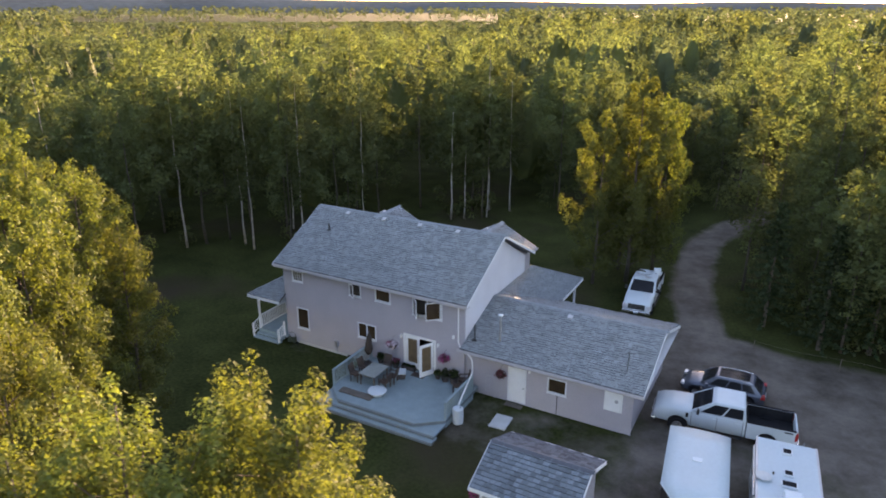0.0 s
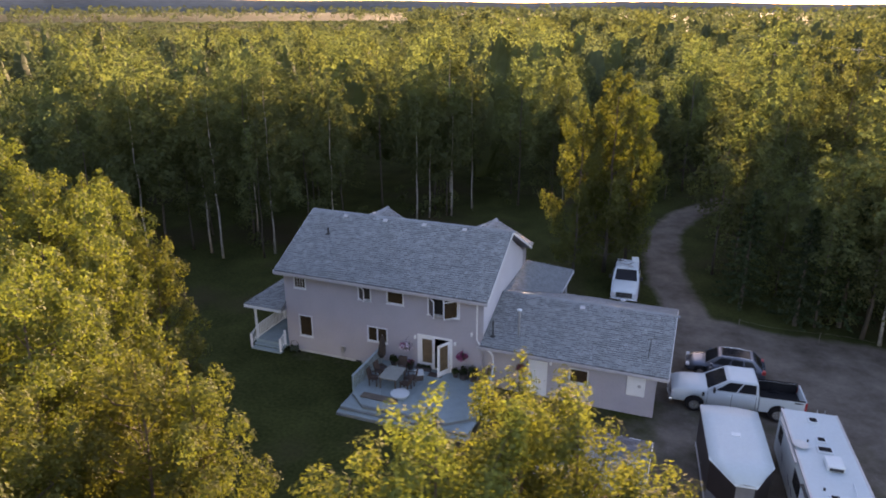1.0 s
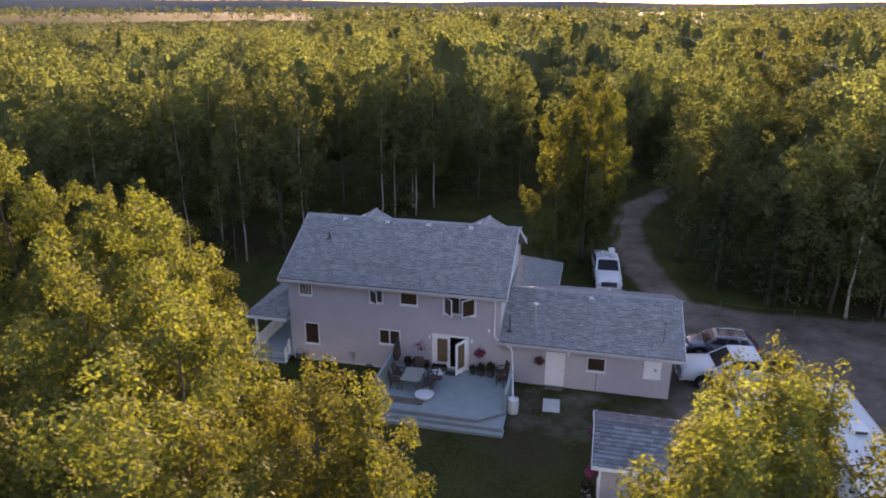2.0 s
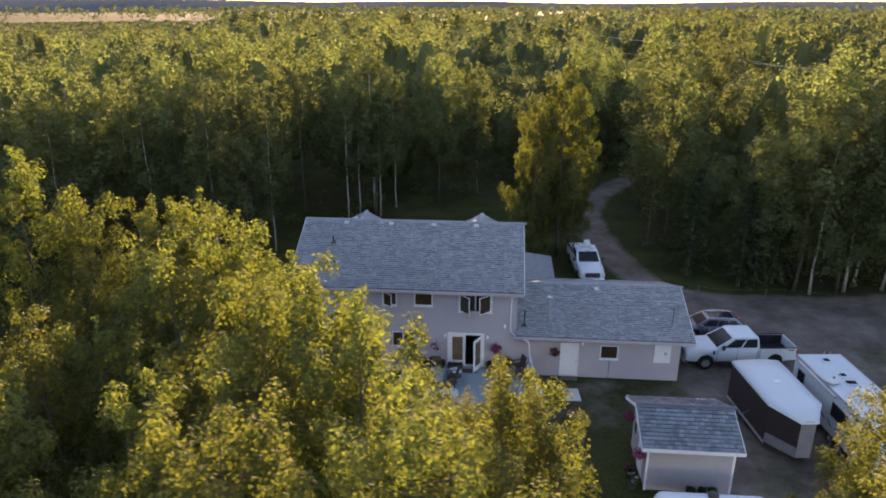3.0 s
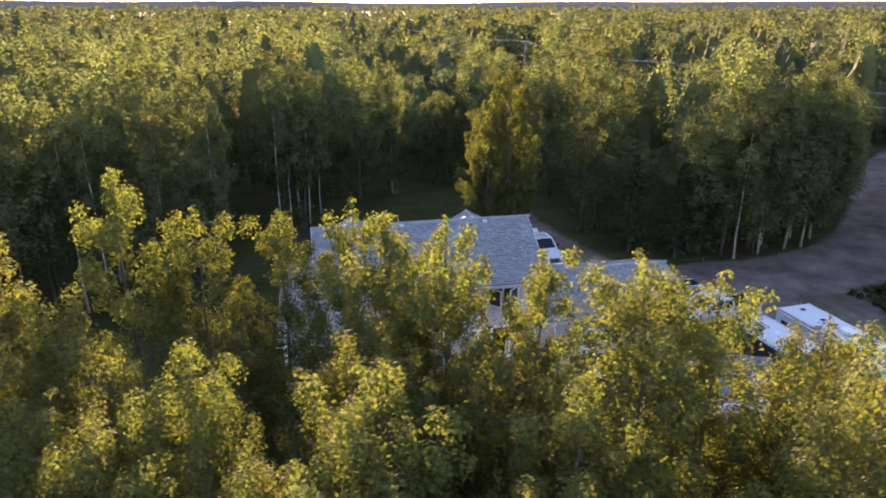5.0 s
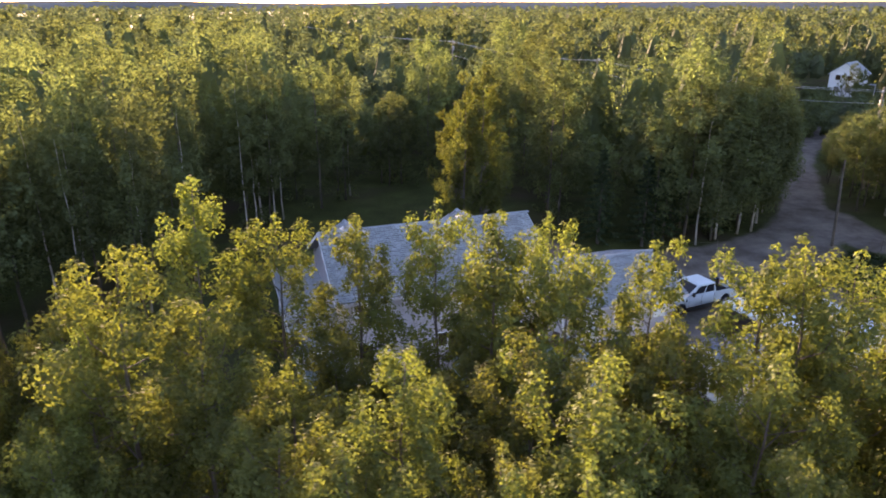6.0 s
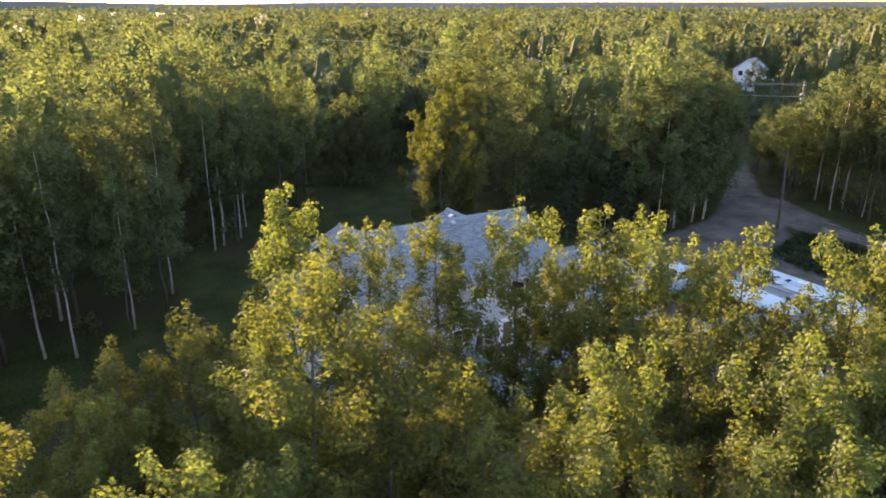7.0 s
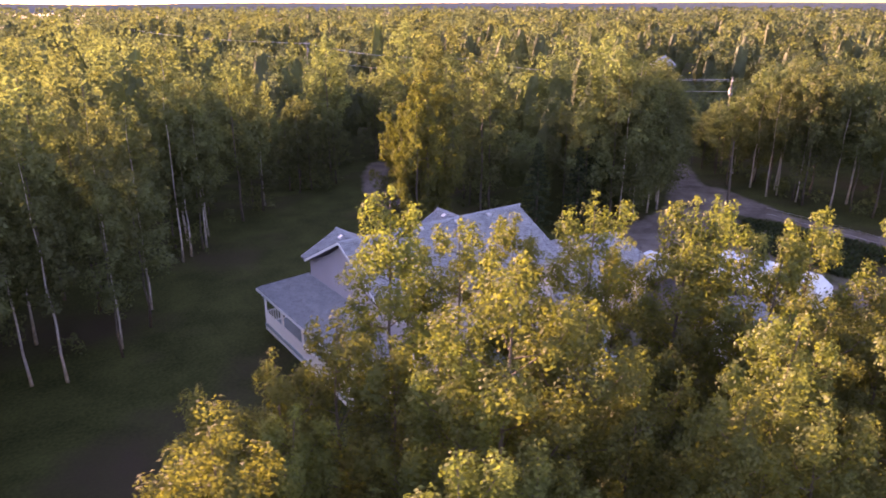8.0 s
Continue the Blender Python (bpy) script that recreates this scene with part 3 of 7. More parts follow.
# garage wing
GE, GR, GRY, GRX1 = 2.88, 4.43, 3.90, 10.08
part("garage_wall", wall_mesh(0.03, GX, 0.0, 2.76, [(2.70, 3.70, 0.12, 2.16), (5.0, 5.94, 1.30, 2.08)], 0.18, face_y(GY0)), M_siding, house)
part("garage_wall", wall_mesh(0.03, GX, 0.0, 2.76, [], 0.18, lambda u, d, z: (u, GY1 - d, z)), M_siding, house)
part("garage_wall", gable_wall(GX - 0.183, 0.18, GY0 + 0.18, GY1 - 0.18, 2.76, GRY, 4.22), M_siding, house)
part("floor_slab", one_box(0.03, GX - 0.2, GY0 + 0.18, GY1 - 0.18, 0.02, 0.10), M_stone, house)
part("corner_board", one_box(GX - 0.055, GX + 0.055, GY0 - 0.022, GY0 - 0.002, 0.0, 2.62), M_siding, house)
roof_plane((0.02, -0.53, GE), (GRX1, -0.53, GE), (GRX1, GRY, GR), (0.02, GRY, GR), house, seed=11)
roof_plane((GRX1, 8.37, GE), (0.02, 8.37, GE), (0.02, GRY, GR), (GRX1, GRY, GR), house, seed=12)
ridge_caps(0.05, GRX1, GRY, GR, 0.35, house)
rake(GRX1 + 0.005, -0.53, GE, GRY, GR, house)
rake(GRX1 + 0.005, 8.37, GE, GRY, GR, house)
gutter(-0.15, GRX1, -0.545, GE - 0.05, house)
part("fascia", one_box(-0.12, GRX1, -0.542, -0.52, GE - 0.24, GE - 0.06), M_fascia, house)
part("soffit", one_box(0.03, GRX1 - 0.02, -0.51, GY0, GE - 0.26, GE - 0.24), M_trim, house)
part("soffit", one_box(GX, GRX1 - 0.02, GY0 - 0.6, GY1 + 0.4, GE - 0.262, GE - 0.245), M_trim, house)


def frame_bars(x0, x1, z0, z1, y0, y1, w=0.07):
    bm = bmesh.new()
    box(bm, x0, x0 + w, y0, y1, z0, z1)
    box(bm, x1 - w, x1, y0, y1, z0, z1)
    box(bm, x0 + w, x1 - w, y0, y1, z1 - w, z1)
    box(bm, x0 + w, x1 - w, y0, y1, z0, z0 + w)
    return bm


def window(opening, y=0.0, lights=1, sashes=(), lattice=False):
    """A white window: surround, sill, panes, and casements that stand open."""
    x0, x1, z0, z1 = opening
    w = thing("window", "", "")
    w.parent = house
    w["label"] = "white-framed window" + (" with open casements" if sashes else "")
    part("frame", frame_bars(x0 - 0.06, x1 + 0.06, z0 - 0.06, z1 + 0.06, y - 0.035, y + 0.06, 0.062), M_trim, w)
    part("sill", one_box(x0 - 0.09, x1 + 0.09, y - 0.07, y - 0.002, z0 - 0.10, z0 - 0.062, 0.008), M_trim, w)
    span = (x1 - x0) / lights
    for k in range(lights):
        a, b = x0 + k * span + 0.026, x0 + (k + 1) * span - 0.026
        if k:
            part("mullion", one_box(x0 + k * span - 0.04, x0 + k * span + 0.04, y - 0.02, y + 0.06, z0 + 0.026, z1 - 0.026), M_trim, w)
        if k in [s[0] for s in sashes]:
            swing = [s[1] for s in sashes if s[0] == k][0]
            sash = frame_bars(0, b - a, z0 + 0.03, z1 - 0.03, -0.02, 0.02, 0.046)
            hinge = a if swing < 0 else b
            turn = Matrix.Translation((hinge, y - 0.05, 0)) @ Matrix.Rotation(radians(swing), 4, "Z") @ Matrix.Translation((0 if swing < 0 else -(b - a), 0, 0))
            sash.transform(turn)
            s = part("sash", sash, M_trim, w)
            pane = one_box(0.056, b - a - 0.056, -0.005, 0.005, z0 + 0.086, z1 - 0.086)
            pane.transform(turn)
            part("pane", pane, M_glass, s)
            part("insect_screen", one_box(a, b, y + 0.075, y + 0.08, z0, z1), M_dark, w)
        else:
            part("pane", one_box(a, b, y + 0.02, y + 0.03, z0 + 0.026, z1 - 0.026), M_glass, w)
    if lattice:
        n = 4
        for k in range(1, n):
            xx, zz = x0 + (x1 - x0) * k / n, z0 + (z1 - z0) * k / n
            part("glazing_bar", one_box(xx - 0.011, xx + 0.011, y - 0.012, y + 0.018, z0 + 0.03, z1 - 0.03), M_trim, w)
            part("glazing_bar", one_box(x0 + 0.03, x1 - 0.03, y - 0.016, y - 0.013, zz - 0.011, zz + 0.011), M_trim, w)
    return w


window(WIN["lattice"], lattice=True)
window(WIN["small"], sashes=[(0, -38)])
window(WIN["bath"])
window(WIN["pair"], lights=2, sashes=[(0, -48), (1, 42)])
window(WIN["kitchen"], lights=2)
window(WIN["tall"])
window((5.0, 5.94, 1.30, 2.08), GY0)


def door_leaf(w, h, parent, name="door_leaf", glass=True):
    """A leaf with stiles, rails and one long pane, hinged on its left edge at x = 0."""
    bm = bmesh.new()
    box(bm, 0, 0.16, -0.022, 0.022, 0, h), box(bm, w - 0.16, w, -0.022, 0.022, 0, h)
    box(bm, 0.16, w - 0.16, -0.022, 0.022, 0, 0.30), box(bm, 0.16, w - 0.16, -0.022, 0.022, h - 0.17, h)
    leaf = part(name, bm, M_white, parent)
    part("pane", one_box(0.16, w - 0.16, -0.006, 0.006, 0.30, h - 0.17), M_blind, leaf, "glass pane with a brown blind behind")
    part("handle", one_tube([(w - 0.08, -0.075, 1.02), (w - 0.20, -0.075, 1.02)], [0.013, 0.013], 6), M_chrome, leaf)
    part("rosette", one_tube([(w - 0.08, -0.078, 1.02), (w - 0.08, -0.022, 1.02)], [0.014, 0.024], 8), M_chrome, leaf)
    return leaf


french = thing("french_door", "", "")
french.parent = house
french["label"] = "white french doors, one leaf standing open"
dx0, dx1, dz0, dz1 = WIN["door"]
part("frame", frame_bars(dx0 - 0.10, dx1 + 0.10, dz0 - 0.06, dz1 + 0.08, -0.04, 0.10, 0.125), M_white, french)
leaf = door_leaf(0.94, 2.0, french)
leaf.matrix_basis = pose(dx0 + 0.03, 0.03, dz0 + 0.05)
leaf = door_leaf(0.94, 2.0, french)
leaf.matrix_basis = pose(dx1 - 0.04, -0.06, dz0 + 0.05, 0, 0, 180 + 62)
side = thing("garage_door", "", "")
side.parent = house
side["label"] = "plain white side door with steel knob"
part("frame", frame_bars(2.66, 3.74, 0.08, 2.20, GY0 - 0.03, GY0 + 0.10, 0.07), M_white, side)
leaf = part("door_leaf", one_box(2.735, 3.665, GY0 + 0.0, GY0 + 0.045, 0.155, 2.125, 0.006), M_white, side)
for z0, z1 in ((0.30, 0.95), (1.10, 1.95)):
    for x0 in (2.84, 3.24):
        part("door_panel", one_box(x0, x0 + 0.32, GY0 - 0.012, GY0 - 0.001, z0, z1, 0.005), M_white, leaf)
part("knob", one_tube([(3.60, GY0 - 0.07, 1.05), (3.60, GY0, 1.05)], [0.035, 0.015], 10), M_chrome, leaf)
cover = part("wall_panel", one_box(8.02, 8.96, GY0 - 0.06, GY0 - 0.002, 1.16, 2.32, 0.012), M_white, house, "white cover board fixed to the wall")
part("vent_cap", one_tube([(8.66, GY0 - 0.10, 1.78), (8.66, GY0 - 0.06, 1.78)], [0.09, 0.10], 14), M_alu, cover)

# roof fittings
def roof_z(x, y):
    return EAVE + (y + 0.5) * (RIDGE - EAVE) / (RY + 0.5) if x < 0.4 else GE + (y + 0.53) * (GR - GE) / (GRY + 0.53)


def box_vent(x, y, parent, size=0.27):
    z, slope = roof_z(x, y), (27.4 if x < 0.4 else 19.3)
    bm = one_box(-size / 2, size / 2, -size / 2, size / 2, 0.06, 0.16, 0.02)
    box(bm, -size / 2 + 0.05, size / 2 - 0.05, -size / 2 + 0.05, size / 2 - 0.05, 0.0, 0.07)
    bm.transform(pose(x, y, z, slope))
    part("roof_vent", bm, M_alu, parent)


for x in (-10.55, -7.75, -5.11, -2.49):
    box_vent(x, 4.02, house)
box_vent(4.95, 3.35, house)
for cx in (-10.5, -2.31):
    bm = one_box(-0.17, 0.17, -0.17, 0.17, 0.0, 0.15, 0.02)
    bm.transform(pose(cx - 0.45, 8.6, 6.95 - 0.45 * 0.52, 0, -27))
    part("roof_vent", bm, M_alu, house)
for x, y, top, r in ((-11.1, 2.62, 0.40, 0.05), (0.52, 0.32, 0.95, 0.04)):
    z = roof_z(x if x < 0.4 else 1, y)
    bm = one_tube([(x, y, z - 0.1), (x, y, z + top)], [r, r], 10)
    tube(bm, [(x, y, z - 0.02), (x, y, z + 0.06)], [0.20, r + 0.01], 12)
    part("vent_pipe", bm, M_blackm, house, "black plumbing vent pipe")
z = roof_z(1, 0.6)
flue = part("flue", one_tube([(1.93, 0.6, z - 0.1), (1.93, 0.6, 4.82)], [0.065, 0.065], 12), M_alu, house, "tall grey metal flue pipe")
part("flue_cap", one_tube([(1.93, 0.6, 4.83), (1.93, 0.6, 4.90), (1.93, 0.6, 4.96)], [0.13, 0.15, 0.03], 14), M_plastic, flue)
z = roof_z(9, 1.0)
bm = one_tube([(8.93, 0.55, roof_z(9, 0.55) - 0.05), (8.98, 0.55, z + 1.05)], [0.022, 0.02], 6)
tube(bm, [(8.80, 0.55, z + 0.95), (9.25, 0.62, z + 1.02)], [0.015, 0.015], 6)
tube(bm, [(8.86, 0.40, z + 0.98), (8.90, 0.74, z + 0.98)], [0.015, 0.015], 6)
part("antenna", bm, M_blackm, house, "small dark roof aerial on a thin mast")

# downpipe from the main gutter, round the garage eave and out to the rain barrel
part("downpipe", one_tube([(-0.30, -0.42, 5.40), (-0.30, -0.10, 5.10), (-0.30, -0.08, 3.00), (-0.12, -0.20, 2.80), (0.72, -0.62, 2.60), (0.80, -0.55, 2.35), (0.85, -0.55, 1.70), (1.20, -2.9, 0.98)],
                          [0.045] * 8, 8), M_white, house)
part("cable_conduit", one_tube([(5.52, GY0 - 0.03, 0.0), (5.52, GY0 - 0.03, 1.22)], [0.02, 0.02], 6), M_blackm, house)


def wall_lamp(x, y, z):
    bm = one_box(x - 0.05, x + 0.05, y - 0.03, y - 0.002, z - 0.10, z + 0.10)
    tube(bm, [(x, y - 0.10, z - 0.10), (x, y - 0.10, z + 0.06), (x, y - 0.10, z + 0.14)], [0.05, 0.075, 0.02], 8)
    tube(bm, [(x, y - 0.02, z + 0.05), (x, y - 0.10, z + 0.05)], [0.015, 0.015], 6)
    part("wall_lamp", bm, M_white, house)


for x, y, z in ((-4.08, 0.0, 2.46), (-1.60, 0.0, 2.46), (3.92, GY0, 2.22), (-0.62, 0.0, 3.22)):
    wall_lamp(x, y, z)
bm = one_box(-9.03, -8.78, -0.16, -0.003, 0.55, 0.95, 0.02)
tube(bm, [(-8.9, -0.08, 0.0), (-8.9, -0.08, 0.56)], [0.02, 0.02], 6)
part("gas_meter", bm, M_alu, house, "grey utility meter on the wall")
for x in (-8.1, -3.2):
    part("foundation_vent", one_box(x, x + 0.4, -0.03, -0.013, 0.04, 0.15), M_blackm, house)

# hose cart leaning by the veranda steps
def hose_cart(m):
    t = thing("hose_cart", "dull green garden hose cart beside the veranda steps", "hose cart", m)
    arch = [(-0.24, 0.10, 0.02), (-0.24, 0.04, 0.62), (-0.17, 0.02, 0.80), (0.0, 0.015, 0.88), (0.17, 0.02, 0.80), (0.24, 0.04, 0.62), (0.24, 0.10, 0.02)]
    part("handle_frame", one_tube(arch, [0.018] * 7, 7), M_blackm, t)
    bm = one_tube([(-0.19, -0.06, 0.36), (0.19, -0.06, 0.36)], [0.13, 0.13], 16)
    part("drum", bm, M_pot, t)
    for k in range(6):
        x = -0.14 + 0.056 * k
        ring = [(x, -0.06 + 0.155 * math.cos(a), 0.36 + 0.155 * math.sin(a)) for a in np.linspace(0, math.tau, 15)]
        part("hose_coil", one_tube(ring, [0.026] * 15, 6), M_hose, t)
    for s in (-1, 1):
        part("side_plate", one_tube([(s * 0.19, -0.06, 0.36), (s * 0.205, -0.06, 0.36)], [0.22, 0.22], 18), M_hose, t)
        part("wheel", one_tube([(s * 0.25, 0.10, 0.10), (s * 0.285, 0.10, 0.10)], [0.10, 0.10], 14), M_black, t)


hose_cart(pose(-12.22, -0.36, 0.0, 0, 0, 8))

# veranda round the west and front sides
EX, EY, EN, EE, VZ, VT = -15.5, -0.7, 12.5, 2.8, 3.0, 4.33
veranda = thing("veranda", "covered wraparound veranda with white posts and railings", "veranda")
roof_plane((EX, EN, VZ), (EX, EY, VZ), (X0 - 0.02, 2.0, VT), (X0 - 0.02, 9.8, VT), veranda, seed=21, thick=0.12)
roof_plane((EX, EY, VZ), (X0 - 0.02, EY, VZ), (X0 - 0.02, 1.98, VT), (X0 - 0.03, 2.0, VT), veranda, seed=22, thick=0.12)
roof_plane((EE, EN, VZ), (EX, EN, VZ), (X0 - 0.02, 9.8, VT), (0.1, 9.8, VT), veranda, seed=23, thick=0.12)
roof_plane((EE, 8.10, VZ), (EE, EN, VZ), (0.04, 9.8, VT), (0.04, 4.25, VT), veranda, seed=24, thick=0.12)
bm = bmesh.new()
box(bm, EX - 0.02, EX + 0.02, EY, EN, VZ - 0.20, VZ - 0.02)
box(bm, EX, X0, EY - 0.02, EY + 0.02, VZ - 0.20, VZ - 0.02)
box(bm, EX, EE, EN - 0.02, EN + 0.02, VZ - 0.20, VZ - 0.02)
box(bm, EE - 0.02, EE + 0.02, 8.42, EN, VZ - 0.20, VZ - 0.02)
part("fascia", bm, M_trim, veranda)
part("ceiling_board", one_box(EX + 0.05, X0 - 0.01, EY + 0.05, EN - 0.05, VZ - 0.24, VZ - 0.21), M_trim, veranda)
VF = 0.42
part("floor", one_box(-15.2, X0 - 0.01, -0.25, 12.2, VF - 0.14, VF), M_deck, veranda)
part("floor", one_box(X0, 2.5, 9.52, 12.2, VF - 0.14, VF), M_deck, veranda)
part("skirt", one_box(-15.18, -15.14, -0.2, 12.18, 0.0, VF - 0.145), M_trim, veranda)
for k, (y0, h) in enumerate(((-0.58, 0.28), (-0.90, 0.14))):
    part("step", one_box(-15.1, X0 - 0.15, y0, y0 + 0.33, h - 0.10, h), M_deck, veranda)
posts = [(-15.1, -0.15), (-15.1, 3.0), (-15.1, 6.1), (-15.1, 9.2), (-15.1, 12.1), (-11.0, 12.1), (-7.0, 12.1), (-3.0, 12.1), (2.4, 12.1), (2.4, 8.9)]
post_me = None
for x, y in posts:
    if post_me is None:
        ob = part("post", one_box(-0.06, 0.06, -0.06, 0.06, VF, VZ - 0.21, 0.008), M_white, veranda)
        post_me = ob.data
    else:
        ob = link("post", post_me, None, veranda)
    ob.matrix_basis = pose(x, y, 0)
bal = one_box(-0.024, 0.024, -0.024, 0.024, VF + 0.08, VF + 0.88)
bal_me = bpy.data.meshes.new("baluster")
bal.to_mesh(bal_me)
bal.free()
bal_me.materials.append(M_white)


def railing(ax, ay, bx, by, z=VF, parent=veranda, gap=0.16):
    d = Vector((bx - ax, by - ay, 0))
    n = max(2, int(d.length / gap))
    ang = math.degrees(math.atan2(d.y, d.x))
    for h in (0.06, 0.88):
        bm = one_box(0, d.length, -0.03, 0.03, h, h + 0.05)
        bm.transform(pose(ax, ay, z, 0, 0, ang))
        part("rail", bm, M_white, parent)
    for k in range(1, n):
        ob = link("baluster", bal_me, None, parent)
        ob.matrix_basis = pose(ax + d.x * k / n, ay + d.y * k / n, z - VF)


for (ax, ay), (bx, by) in zip(posts[:7], posts[1:7]):
    railing(ax, ay, bx, by)
for x in (-15.1, X0 - 0.16):      # rails beside the steps
    part("newel_post", one_box(x - 0.05, x + 0.05, -0.88, -0.78, 0.14, 1.05), M_white, veranda)
    bm = bmesh.new()
    tube(bm, [(x, -0.83, 1.0), (x, -0.15, 1.28)], [0.03, 0.03], 6)
    tube(bm, [(x, -0.83, 0.35), (x, -0.15, 0.60)], [0.025, 0.025], 6)
    for k in range(1, 5):
        tube(bm, [(x, -0.83 + 0.136 * k, 0.36 + 0.05 * k), (x, -0.83 + 0.136 * k, 1.0 + 0.056 * k)], [0.018, 0.018], 4)
    part("step_rail", bm, M_white, veranda)
part("newel_post", one_box(X0 - 0.21, X0 - 0.11, -0.30, -0.20, VF, 1.40), M_white, veranda)

# ---- deck ----
deck = thing("deck", "grey-blue stained timber deck with two wide steps", "deck")


def plank_floor(poly, z, width, parent, t=0.035, name="plank"):
    """Boards along x, cut to the outline, each its own board with a gap."""
    ys = [p[1] for p in poly]
    y = max(ys)
    while y - width > min(ys) - 0.02:
        lo = y - width + 0.008
        cuts = []
        for yy in (y - 0.004, lo):
            xs = []
            for (ax, ay), (bx, by) in zip(poly, poly[1:] + poly[:1]):
                if (ay - yy) * (by - yy) < 0:
                    xs.append(ax + (bx - ax) * (yy - ay) / (by - ay))
            cuts.append((min(xs), max(xs)) if len(xs) > 1 else None)
        if cuts[0] and cuts[1]:
            bm = bmesh.new()
            slab(bm, ((cuts[1][0], lo, z), (cuts[1][1], lo, z), (cuts[0][1], y - 0.004, z), (cuts[0][0], y - 0.004, z)), t)
            part(name, bm, M_deck, parent)
        y -= width


TOP = [(-6.25, -0.02), (0.95, -0.02), (0.95, -3.85), (-0.4, -4.93), (-5.1, -4.98), (-6.25, -3.95)]
plank_floor(TOP, 0.52, 0.142, deck)
bm = bmesh.new()
slab(bm, [(x * 0.998, y * 0.998 - 0.004, 0.484) for x, y in TOP], 0.15)
# frame and risers carry painted shade below each tread
part("joist_frame", bm, M_riser_shade, deck)
plank_floor([(-6.35, -3.7), (1.0, -3.7), (1.0, -5.24), (-6.35, -5.24)], 0.33, 0.142, deck, name="step_plank")
part("step_riser", one_box(-6.33, 0.98, -5.215, -3.75, 0.185, 0.294), M_riser_shade, deck)
plank_floor([(-6.40, -4.9), (1.05, -4.9), (1.05, -5.56), (-6.40, -5.56)], 0.17, 0.142, deck, name="step_plank")
part("step_riser", one_box(-6.38, 1.03, -5.535, -4.92, 0.0, 0.134), M_riser_shade, deck)
part("skirt", one_box(-6.24, -6.21, -3.9, -0.05, 0.0, 0.33), M_deck, deck)
part("skirt", one_box(0.91, 0.94, -3.8, -0.62, 0.0, 0.33), M_deck, deck)
for x, ya, yb in ((-6.2, -3.85, -0.15), (0.90, -3.75, -0.70)):
    n = 4
    for k in range(n):
        y = ya + (yb - ya) * k / (n - 1)
        part("rail_post", one_box(x - 0.045, x + 0.045, y - 0.045, y + 0.045, 0.525, 1.50), M_deck, deck)
    part("hand_rail", one_box(x - 0.07, x + 0.07, ya - 0.05, yb + 0.05, 1.50, 1.54, 0.008), M_deck, deck)
    part("low_rail", one_box(x - 0.03, x + 0.03, ya, yb, 0.60, 0.65), M_deck, deck)
    m = int((yb - ya) / 0.115)
    for k in range(1, m):
        y = ya + (yb - ya) * k / m
        part("baluster", one_box(x - 0.017, x + 0.017, y - 0.017, y + 0.017, 0.65, 1.50), M_deck, deck)

# ---- deck things ----
def patio_table(x0, x1, y0, y1, z, h):
    t = thing("patio_table", "pale grey slatted patio table on the deck", "table", pose((x0 + x1) / 2, (y0 + y1) / 2, z))
    w, d = (x1 - x0) / 2, (y1 - y0) / 2
    n = 9
    for k in range(n):
        a = -w + 2 * w * k / n
        part("top_slat", one_box(a + 0.006, a + 2 * w / n - 0.006, -d, d, h - 0.035, h), M_table, t)
    part("apron", one_box(-w + 0.06, w - 0.06, -d + 0.06, d - 0.06, h - 0.10, h - 0.036), M_wood, t)
    for sx in (-1, 1):
        for sy in (-1, 1):
            part("leg", one_box(sx * (w - 0.09) - 0.035, sx * (w - 0.09) + 0.035, sy * (d - 0.09) - 0.035, sy * (d - 0.09) + 0.035, 0, h - 0.10), M_wood, t)
    return t


def patio_chair(m, material, label):
    t = thing("patio_chair", label, "chair", m, group="chairs on the deck")
    part("seat", one_box(-0.25, 0.25, -0.25, 0.25, 0.40, 0.46, 0.02), material, t)
    bm = one_box(-0.25, 0.25, -0.03, 0.03, 0, 0.55, 0.02)
    bm.transform(pose(0, 0.26, 0.44, -12))
    part("backrest", bm, material, t)
    for sx in (-1, 1):
        part("armrest", one_box(sx * 0.27 - 0.03, sx * 0.27 + 0.03, -0.24, 0.28, 0.62, 0.66, 0.01), material, t)
        for sy in (-1, 1):
            part("leg", one_box(sx * 0.23 - 0.025, sx * 0.23 + 0.025, sy * 0.22 - 0.025, sy * 0.22 + 0.025, 0, 0.62 if sy < 0 else 0.45), material, t)
    return t


DZ = 0.521
patio_table(-5.05, -3.95, -3.10, -1.62, DZ, 0.72)
c0 = patio_chair(pose(-5.45, -2.75, DZ, 0, 0, 95), M_brown, "brown wicker patio chair beside the table")
for x, y, r in ((-5.42, -1.95, 85), (-3.55, -2.70, -92), (-3.52, -2.0, -80), (-4.5, -1.15, 4)):
    copy_thing(c0, pose(x, y, DZ, 0, 0, r))
patio_chair(pose(0.32, -1.15, DZ, 0, 0, -100), M_brown, "brown wicker chair with rounded back near the railing")
patio_chair(pose(0.25, -0.45, DZ, 0, 0, -60), M_brown, "brown wicker chair against the house wall")

umb = thing("patio_umbrella", "folded dark canvas patio umbrella leaning by the window", "umbrella", pose(-5.95, -0.85, DZ, 0, 4))
part("base", lathe([(0.26, 0), (0.26, 0.05), (0.06, 0.09), (0.05, 0.25)], 16), M_pot, umb)
part("pole", one_tube([(0, 0, 0.1), (0, 0, 2.15)], [0.022, 0.022], 8), M_alu, umb)
part("canopy", lathe([(0.13, 0.65), (0.25, 0.90), (0.22, 1.3), (0.17, 1.7), (0.07, 2.05), (0.01, 2.14)], 9), M_canvas, umb)

